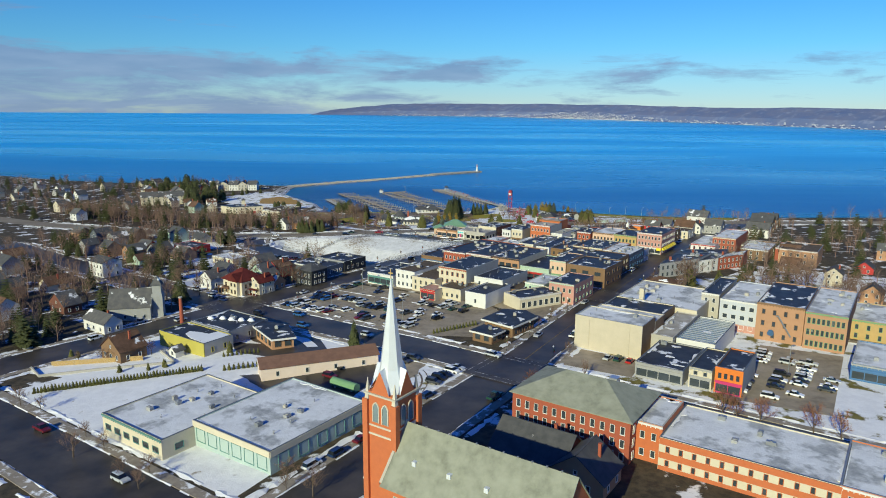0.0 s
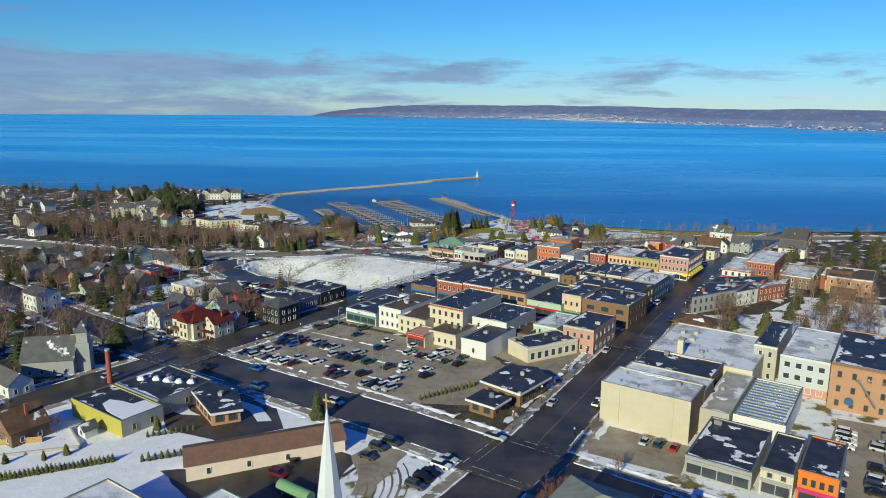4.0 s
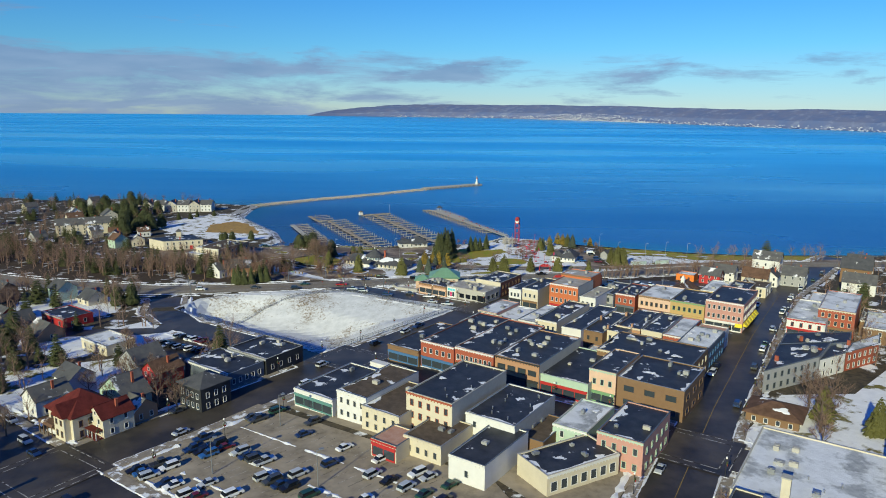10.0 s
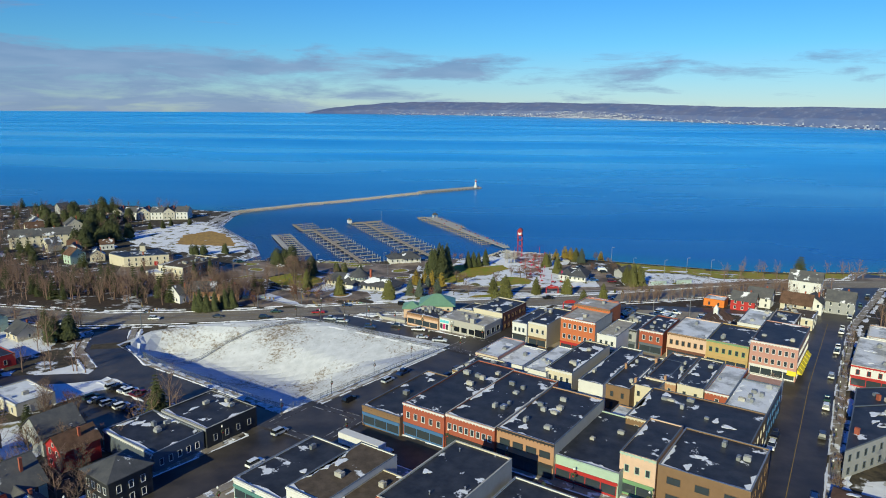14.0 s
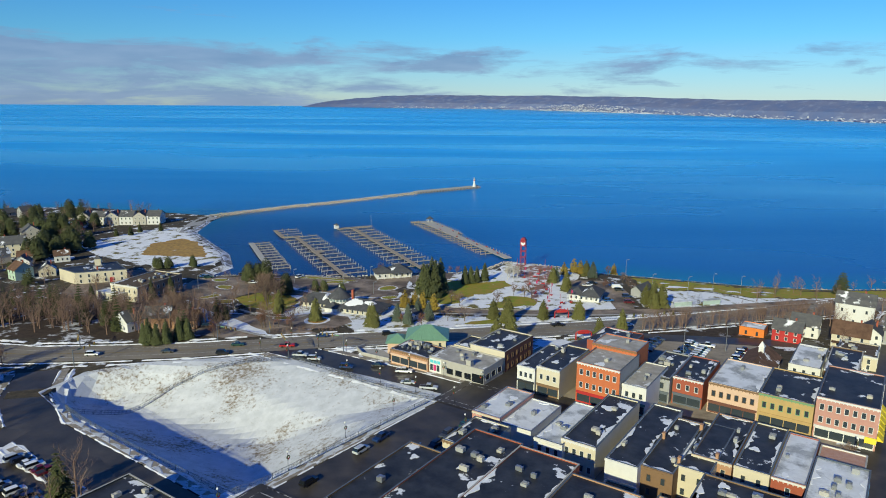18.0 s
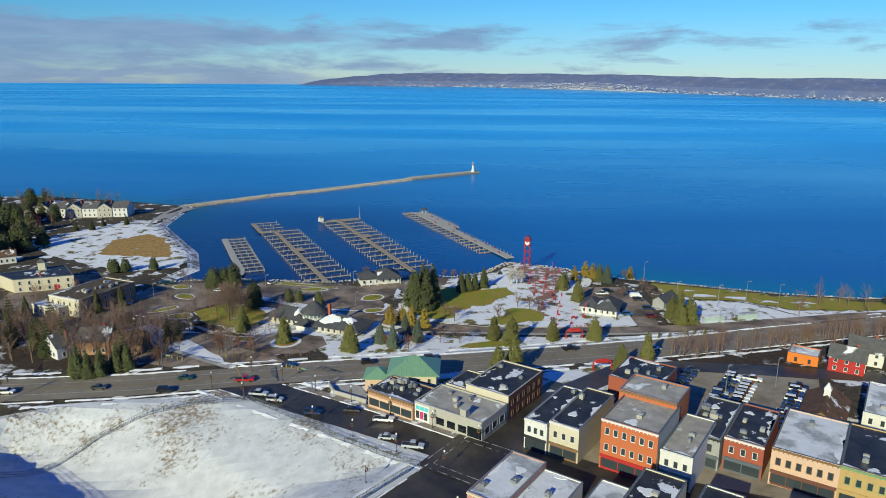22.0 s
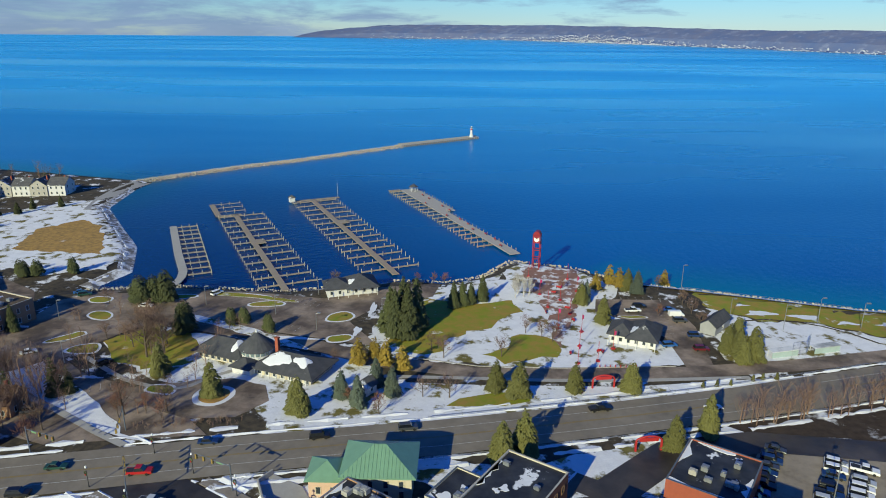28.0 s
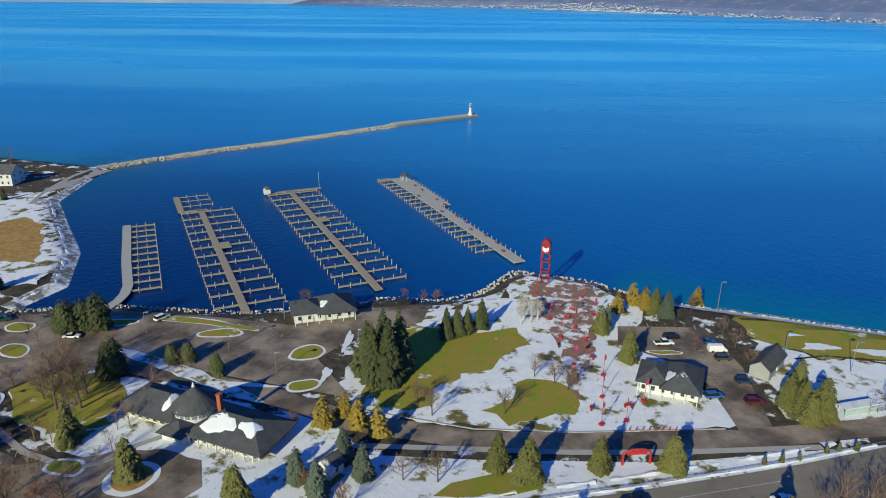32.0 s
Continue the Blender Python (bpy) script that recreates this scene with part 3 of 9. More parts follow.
build_ground()
build_water()

# ---- the far shore ----
def bay_edge(x):
    """Where the far waterline runs, bending nearer to the east."""
    return float(np.interp(x, [-1000, 0, 600, 1130, 1450, 1700, 2100, 2600], [4560, 4420, 4060, 3520, 3080, 2640, 2150, 1750]))


def bay_level(y):
    return 34.0 * (max(0.0, y - 2000) / 2750) ** 2


def far_shore():
    rng = random.Random(4)
    pts = []
    for i in range(141):
        a = i / 140
        pts.append((-1190 + a * 3790, bay_edge(-1190 + a * 3790)))
    rows = 7
    g = Geo()
    for j in range(rows):
        for i, (x, y) in enumerate(pts):
            a = i / 140
            rise = (88 + 8 * a) * min(1.0, (i + 0.3) / 26) ** 0.55 * (0.92 + 0.16 * noise.noise(Vector((x * 0.0014, 3.1, 0))) + 0.07 * noise.noise(Vector((x * 0.008, 9.7, 0))))
            f = j / (rows - 1)
            z = rise * (0.06 if j == 1 else f ** 0.8) if j else -4.0
            g.v.append((x + 14 * j * a, y + 40 * j, bay_level(y) + z + (3 * noise.noise(Vector((x * 0.02, j * 3.3, 1))) if j > 1 else 0)))
    n = len(pts)
    g.f = [(j * n + i, j * n + i + 1, (j + 1) * n + i + 1, (j + 1) * n + i) for j in range(rows - 1) for i in range(n - 1)]
    setting("backdrop", g, "hazed_forest", "long low wooded headland across the bay", "hills")
    # the town across the bay: pale houses along the waterline and up the slope
    h = Geo()
    for k in range(4200):
        a = rng.random() ** 0.8
        x = -700 + a * 3200
        centre = math.exp(-((x - 560) / 260) ** 2)
        if rng.random() > 0.22 + 0.78 * centre:
            continue
        up = rng.random() ** 2.6 if rng.random() < 0.8 else rng.random()
        y = bay_edge(x) + 3 + 62 * up * (0.35 + 0.65 * centre)
        z = bay_level(bay_edge(x)) + 1.5 + 40 * up * (0.35 + 0.65 * centre)
        w, t = rng.uniform(2.5, 7.5), rng.uniform(1.4, 3.6)
        h.box(x, y - 6, z, x + w, y, z + t)
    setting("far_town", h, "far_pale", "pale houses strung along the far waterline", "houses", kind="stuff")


far_shore()

# ---- streets ----
MAIN = [uv(-86, -40), uv(-90, 90), uv(-93, 175), uv(-98, 235), uv(-104, 300), uv(-109, 380), uv(-112, 462), uv(-105, 560), uv(-98, 600)]
WEST = [uv(-229, -20), uv(-229, 90), uv(-223, 185), uv(-219, 240), uv(-215, 300), uv(-212, 345), uv(-211, 405)]
way("road_main", MAIN, 14, "wet_asphalt", "wet dark asphalt main street between shop rows", "road")
way("road_west", WEST, 16, "wet_asphalt", "dark asphalt street beside the big car park", "road")
way("road_lower", [uv(-420, 70), uv(-230, 70), uv(-92, 66), uv(60, 62)], 15, "wet_asphalt", "dark asphalt side street with snowy verges", "road", lift=0.10)
way("road_cross", [uv(-460, 190), uv(-330, 180), uv(-223, 175), uv(-94, 171), uv(90, 168)], 14, "wet_asphalt", "dark asphalt cross street with worn crosswalks", "road", lift=0.10)
way("road_lake", [uv(-215, 272), uv(-102, 272), uv(40, 270), uv(160, 268)], 13, "wet_asphalt", "narrow asphalt shopping street", "road", lift=0.10)
way("road_field", [uv(-312, 350), uv(-250, 351), uv(-206, 351)], 12, "wet_asphalt", "asphalt street with angled parking beside the field", "road", lift=0.10)
way("road_west_far", [(-150, 428), (-142, 408), (-122, 385), (-87, 362), (-54, 340)], 13, "wet_asphalt", "asphalt road along the snowy field", "road", lift=0.06)
HIGHWAY = [(-520, 560), (-330, 478), (-230, 449), (-165, 442), (-105, 450), (-55, 462), (-10, 472), (35, 485), (70, 496), (112, 511), (180, 533), (300, 545), (460, 560)]
way("highway", HIGHWAY, 15.5, "salted_road", "salt-bleached asphalt highway with four lanes", "road", lift=0.14)
for side in (-0.5, 0.5):
    pts = [((l + (r - l) * (0.5 + side * 0.02)).x, (l + (r - l) * (0.5 + side * 0.02)).y) for l, r in ribbon(HIGHWAY[2:-1], 15.5)]
    way("lane_line", pts, 0.13, "road_yellow", "thin yellow centre line", "road marking", lift=0.17)
way("road_upper", [uv(-212, 360), uv(-188, 361), uv(-150, 370), uv(-109, 373)], 11, "wet_asphalt", "narrow asphalt street between brick shop rows", "road", lift=0.11)
way("park_road", [(-140, 530), (-97, 535), (-52, 522), (-29, 512), (-1, 507), (23, 508), (60, 512), (92, 519), (150, 536), (240, 552)], 7, "asphalt", "dark park road under the bluff", "road", lift=0.10)
way("shop_lot_road", [uv(-211, 400), uv(-205, 425), uv(-190, 441), uv(-160, 456), uv(-135, 468)], 9, "wet_asphalt", "asphalt lane behind the brick shops", "road", lift=0.12)
# ground covers
drape("field", [(-139, 411), (-134, 428), (-118, 437), (-79, 444), (-62, 439), (-11, 411), (-14, 405), (-52, 353), (-60, 352), (-116, 391)], "field_tufts", "wide vacant lot under trodden thin snow", "field", lift=0.2, step=3.0)
drape("car_park", [uv(-213, 182), uv(-213, 229), uv(-134, 229), uv(-112, 214), uv(-110, 196), uv(-135, 182)], "lot_asphalt", "worn grey-brown asphalt car park", "car park", lift=0.09)
drape("brick_lot", [uv(-36, 186), uv(-36, 240), uv(-12, 243), uv(-10, 190)], "lot_asphalt", "asphalt yard full of parked cars", "car park", lift=0.09)
drape("theatre_lot", [uv(-85, 184), uv(-85.5, 201), uv(-63, 201.5), uv(-61, 186)], "lot_asphalt", "worn tan asphalt lot before the theatre", "car park", lift=0.10)
drape("shop_lot", [uv(-189, 404), uv(-189, 438), uv(-152, 454), uv(-148, 420), uv(-160, 404)], "lot_asphalt", "asphalt car park behind brick shops", "car park", lift=0.09)
drape("church_lot", [uv(-120, 128), uv(-122, 164), uv(-101, 166), uv(-99, 130)], "snow_lawn", "rutted snow-covered car park", "car park", lift=0.07)
drape("church_drive", [uv(-157.5, 123.5), uv(-152.5, 128.3), uv(-141, 143), uv(-133, 153), uv(-124, 152), uv(-120.5, 140), uv(-118, 128), uv(-135, 118)], "wet_asphalt", "wet dark drive beside the low block", "car park", lift=0.09, rough=1.2)
drape("bare_strip", [uv(-126, 152), uv(-126, 163.5), uv(-117, 163), uv(-113.5, 152), uv(-111.5, 141), uv(-114.5, 139), uv(-118.5, 146)], "lot_asphalt", "scraped bare asphalt in the snowy car park", "car park", lift=0.10, rough=1.2)
for k in range(7):
    way("tyre_track", [uv(-121 + (9.0 + k * 1.5) * math.cos(radians(a)), 133 + (12.0 + k * 2.1) * math.sin(radians(a))) for a in range(4 + 3 * k, 70, 9)], 0.3 + 0.12 * (k % 3), "asphalt", "curved brown tyre track through thin snow", "track", lift=0.12)
drape("block_paving", [uv(-212, 232), uv(-212, 265), uv(-110, 265), uv(-108, 222), uv(-134, 230)], "lot_asphalt", "brown asphalt yards behind the shops", "paving", lift=0.06)
drape("block_paving_east", [uv(-205, 280), uv(-205, 343), uv(-115, 343), uv(-112, 280)], "lot_asphalt", "asphalt yards between flat roofs", "paving", lift=0.06)
drape("block_paving_north", [uv(-207, 360), uv(-207, 400), uv(-118, 400), uv(-118, 350)], "lot_asphalt", "asphalt yards behind brick shops", "paving", lift=0.06)
drape("snow_yard", [uv(-205, 80), uv(-200, 122), uv(-108, 118), uv(-104, 78)], "deep_snow", "snowy yard round the flat office blocks", "lawn", lift=0.05)
drape("snow_yard_north", [uv(-218, 90), uv(-216, 166), uv(-122, 164), uv(-122, 120)], "deep_snow", "snowy strip with a row of small firs", "lawn", lift=0.045)
drape("west_snow_lot", [(-143, 365), (-150, 380), (-143, 390), (-125, 380), (-113, 371), (-121, 366), (-128, 355)], "deep_snow", "snow-covered vacant corner lot", "lawn", lift=0.07, rough=2.0)
drape("west_car_park", [(-123, 356), (-121, 366), (-112, 372), (-96, 371), (-80, 355), (-84, 346), (-104, 330), (-113, 336)], "wet_asphalt", "dark asphalt car park behind the dark shops", "car park", lift=0.09)
drape("orange_house_yard", [(-205, 395), (-215, 418), (-192, 432), (-168, 424), (-160, 404), (-168, 392), (-186, 384)], "deep_snow", "open snowy yard round the low orange house", "lawn", lift=0.07, rough=2.5)
drape("cream_office_yard", [(-172, 352), (-178, 366), (-160, 382), (-146, 366), (-132, 352), (-146, 344)], "snow_lawn", "snowy yard round the low cream office", "lawn", lift=0.06, rough=2.0)
drape("church_green", [uv(-262, 182), uv(-262, 236), uv(-286, 236), uv(-310, 196)], "snow_lawn", "snowy gardens behind the corner houses", "lawn", lift=0.06, rough=2.5)
way("road_west_side", [uv(-360, 233), uv(-330, 236), uv(-305, 258), (-128, 386)], 9, "wet_asphalt", "narrow dark side street between snowy lots", "road", lift=0.09)
drape("town_park", [uv(-94, 282), uv(-90, 322), uv(-72, 336), uv(-62, 380), uv(60, 392), uv(110, 300), uv(30, 278), uv(-50, 276)], "snow_lawn", "snowy park lawn with bare trees", "lawn", lift=0.05)
drape("east_yards", [uv(-84, 178), uv(-84, 262), uv(70, 262), uv(70, 178)], "snow_lawn", "snowy yards behind the brick blocks", "lawn", lift=0.04)
drape("south_verge", [(-30, 460), (-8, 463), (10, 461), (38, 474), (60, 482), (66, 477), (44, 456), (16, 450), (-8, 452)], "snow_lawn", "snowy verge between the shops and the highway", "lawn", lift=0.07, rough=2.0)
drape("bluff_wood", [(60, 486), (62, 474), (105, 480), (160, 505), (230, 525), (230, 532), (150, 517), (100, 500)], "wood_floor", "leaf-littered bank below bare trees", "bank", lift=0.06)
drape("west_wood", [(-330, 500), (-230, 458), (-110, 462), (-106, 478), (-150, 486), (-220, 500), (-300, 530)], "wood_floor", "brown wooded strip beside the highway", "bank", lift=0.05)

# ---- buildings ----
def window_meshes(w, h, frame_mat, glass):
    def build():
        f, t = Geo(), 0.07
        o = [(-w / 2 - 0.05, -0.08), (w / 2 + 0.05, -0.08), (w / 2 + 0.05, h), (-w / 2 - 0.05, h)]
        i = [(-w / 2 + t, t), (w / 2 - t, t), (w / 2 - t, h - t), (-w / 2 + t, h - t)]
        f.v = [(x, 0.02, z) for x, z in o] + [(x, -0.13, z) for x, z in o] + [(x, -0.10, z) for x, z in i] + [(x, -0.02, z) for x, z in i]
        f.f = [q for k in range(4) for q in ((k, (k + 1) % 4, 4 + (k + 1) % 4, 4 + k), (4 + k, 4 + (k + 1) % 4, 8 + (k + 1) % 4, 8 + k), (8 + k, 8 + (k + 1) % 4, 12 + (k + 1) % 4, 12 + k))]
        p = Geo()
        p.poly([(x, -0.021, z) for x, z in i])
        return f.mesh("window", frame_mat), p.mesh("pane", glass)
    return shared(("window", round(w, 2), round(h, 2), frame_mat, glass), build)


def plain_window(w, h, frame_mat):
    """Frame and pane in one mesh, for small far houses."""
    def build():
        f, p = window_meshes(w, h, frame_mat, "window_glass")
        g = Geo()
        g.v = [tuple(v.co) for v in f.vertices]
        g.f = [tuple(q.vertices) for q in f.polygons] + [(12, 13, 14, 15)]
        me = g.mesh("window", frame_mat)
        me.materials.append(MATS["window_glass"])
        me.polygons[len(g.f) - 1].material_index = 1
        return me
    return shared(("plain", round(w, 2), round(h, 2), frame_mat), build)


def windows(root, count, x0, x1, z, w, h, at, turn, frame_mat="white_paint", glass="window_glass", plain=False):
    """A row of windows along a wall that starts at 'at' and runs in direction 'turn'."""
    fm, pm = window_meshes(w, h, frame_mat, glass)
    far = root.parent is None and (root.location.x > 98 or root.location.y > 340 or root.location.x < -75)
    plain = plain or (far and glass == 'window_glass')
    c, s = math.cos(radians(turn)), math.sin(radians(turn))
    for i in range(count):
        x = x0 + (x1 - x0) * (i + 0.5) / count
        if plain:
            part("window", plain_window(w, h, frame_mat), "", root, at=(at[0] + c * x, at[1] + s * x, z), turn=turn)
            continue
        win = part("window", fm, "", root, at=(at[0] + c * x, at[1] + s * x, z), turn=turn)
        part("pane", pm, "", win)


def storefront(root, w, z, h, n, at, turn, frame_mat, x0=0.4):
    c, s = math.cos(radians(turn)), math.sin(radians(turn))
    f = Geo()
    span = w - 2 * x0
    f.box(0, -0.12, 0, span, 0.02, 0.45)
    f.box(0, -0.14, h - 0.25, span, 0.02, h)
    for i in range(n + 1):
        x = span * i / n
        f.box(x - 0.09, -0.12, 0.45, x + 0.09, 0.02, h - 0.25)
    front = part("storefront", f, frame_mat, root, at=(at[0] + c * x0, at[1] + s * x0, z), turn=turn)
    for i in range(n):
        part("pane", Geo().box(span * i / n + 0.09, -0.05, 0.45, span * (i + 1) / n - 0.09, -0.01, h - 0.25), "window_glass", front)


def blob(rng, cx, cy, rx, ry, n=14):
    ph = rng.uniform(0, 6.28)
    out = []
    for i in range(n):
        a = 2 * math.pi * i / n
        k = 0.72 + 0.28 * math.sin(3 * a + ph) * rng.uniform(0.4, 1) + rng.uniform(-0.08, 0.1)
        out.append((cx + math.cos(a) * rx * k, cy + math.sin(a) * ry * k))
    return out


def hvac(rng, root, x, y, z, s=1.0, name="roof_unit"):
    w, d, h = s * rng.uniform(0.8, 2.0), s * rng.uniform(0.7, 1.5), s * rng.uniform(0.6, 1.2)
    g = Geo().box(-w / 2, -d / 2, 0.15, w / 2, d / 2, h).box(-w / 2 + 0.1, -d / 2 + 0.1, 0, w / 2 - 0.1, d / 2 - 0.1, 0.15)
    g.tube((0, 0, h), (0, 0, h + 0.14), min(w, d) * 0.36, min(w, d) * 0.36, 10)
    g.box(-w / 2 - 0.03, -d / 2 + 0.1, h * 0.35, w / 2 + 0.03, d / 2 - 0.1, h * 0.45)
    part(name, g, rng.choice(["galvanised", "grey_metal", "grey_paint", "concrete"]), root, at=(x, y, z), turn=rng.choice([0, 90]))


SEED = [100]


def building(label, x, y, w, d, h, wall, roof, storeys=2, front=4, side=0, trim="white_paint", shop="", units=3, snow=2, side_wall="", ang=GRID, category="building", chimneys=0,
             name="shop_building", win=(1.0, 1.7), vents=0, cornice=True, glass="window_glass", base=None):
    """A flat-roofed block: x, y is the left end of its front at street level."""
    SEED[0] += 1
    rng = random.Random(SEED[0])
    c, s = math.cos(radians(ang)), math.sin(radians(ang))
    zs = [ground_z(x + c * a - s * b, y + s * a + c * b) for a in (0, w) for b in (0, d)]
    z = max(zs[0], zs[2]) - 0.02 if base is None else base
    root = thing(name, label, category, x, y, z, ang)
    low = min(zs) - z - 1.0
    t = 0.3
    g = Geo()
    if side_wall:
        g.prism([(0, 0), (w, 0), (w, t), (t, t), (t, d - t), (w - t, d - t), (w - t, d), (0, d)], low, h)
    else:
        g.ring(w, d, t, low, h)
    part("wall", g, wall, root)
    if side_wall:
        part("side_wall", Geo().box(w - t, t, low, w, d, h), side_wall, root)
    part("roof", Geo().box(t, t, h - 0.7, w - t, d - t, h - 0.28), roof, root)
    part("parapet_cap", Geo().ring(w + 0.08, d + 0.08, t + 0.04, h, h + 0.06, -0.04, -0.04), rng.choice(["grey_metal", "slate_paint", "concrete", "slate_paint"]), root)
    if cornice:
        g = Geo().box(-0.05, -0.22, h - 0.55, w + 0.05, 0, h - 0.12)
        k = max(4, int(w / 0.9))
        for i in range(k):
            xx = (i + 0.5) * w / k
            g.box(xx - 0.09, -0.18, h - 0.85, xx + 0.09, 0, h - 0.55)
        part("cornice", g, trim, root)
    z0 = 0.0
    if shop:
        storefront(root, w, 0.1, 2.9, max(2, int(w / 3.3)), (0, 0), 0, shop)
        part("fascia", Geo().box(0.1, -0.25, 3.05, w - 0.1, 0, 3.65), shop, root)
        z0 = 3.7
    levels = storeys - (1 if shop else 0)
    if levels > 0 and front:
        fh = (h - 0.9 - z0) / levels
        for i in range(levels):
            windows(root, front, 0.5, w - 0.5, z0 + fh * i + max(0.3, (fh - win[1]) * 0.5), win[0], min(win[1], fh - 0.28), (0, 0), 0, trim, glass)
    if side:
        fh = (h - 0.9) / storeys
        for i in range(storeys):
            windows(root, side, 0.8, d - 0.8, fh * i + max(0.4, (fh - win[1]) * 0.5), win[0], min(win[1], fh - 0.6), (w, 0), 90, trim, glass)
    for i in range(units):
        hvac(rng, root, rng.uniform(0.15, 0.85) * w, rng.uniform(0.2, 0.9) * d, h - 0.28)
    for i in range(vents):
        vx, vy = rng.uniform(0.1, 0.9) * w, rng.uniform(0.1, 0.9) * d
        part("vent", Geo().tube((0, 0, 0), (0, 0, 0.7), 0.13, 0.13, 7).tube((0, 0, 0.7), (0, 0, 0.85), 0.22, 0.1, 7), "galvanised", root, at=(vx, vy, h - 0.28))
    for i in range(snow):
        edge = rng.random()
        if edge < 0.72:
            # a drift left along the foot of a parapet
            along_w = edge < 0.3
            ln = (w if along_w else d) - 2 * t
            a, span = rng.uniform(0, 0.45) * ln, rng.uniform(0.3, 0.6) * ln
            b = min(ln, a + span)
            k = max(4, int((b - a) / 1.2))
            far = rng.random() < 0.45
            lim = ((d if along_w else w) - 2 * t) * 0.4
            inner = [(a + (b - a) * q / k, min(lim, (0.25 + 1.5 * rng.random() ** 1.7) * math.sin(math.pi * (q + 0.35) / (k + 0.7)) ** 0.5)) for q in range(k + 1)]
            pts = [(a, 0.0), (b, 0.0)] + inner[::-1]
            if along_w:
                pts = [(t + p, (d - t - q) if far else (t + q)) for p, q in pts]
            else:
                pts = [((w - t - q) if far else (t + q), t + p) for p, q in pts]
            if along_w == far:
                pts = pts[::-1]
            part("snow_patch", Geo().prism(pts, h - 0.28, h - 0.16), "snow", root)
            continue
        sx, sy = rng.uniform(0.15, 0.85) * w, rng.uniform(0.1, 0.9) * d
        rx, ry = rng.uniform(0.7, 2.6), rng.uniform(0.7, 2.6)
        rx, ry = min(rx, sx - t, w - t - sx), min(ry, sy - t, d - t - sy)
        if min(rx, ry) > 0.3:
            part("snow_patch", Geo().prism(blob(rng, sx, sy, rx / 1.15, ry / 1.15), h - 0.28, h - 0.2), "snow", root)
    if snow > 1:
        part("snow_drift", Geo().prism([(t, t), (w - t, t), (w - t, t + 0.5), (w * 0.6, t + rng.uniform(0.4, 1.4)), (w * 0.3, t + 0.4), (t, t + rng.uniform(0.5, 1.5))], h - 0.28, h - 0.14), "snow", root)
    for i in range(chimneys):
        cx = w - 0.7 if i % 2 == 0 else 0.2
        cy = d * (i + 0.6) / chimneys
        part("chimney", Geo().box(cx, cy, h - 0.6, cx + 0.6, cy + 0.9, h + 1.1).box(cx - 0.07, cy - 0.07, h + 1.1, cx + 0.67, cy + 0.97, h + 1.3), "tan_brick", root)
    return root


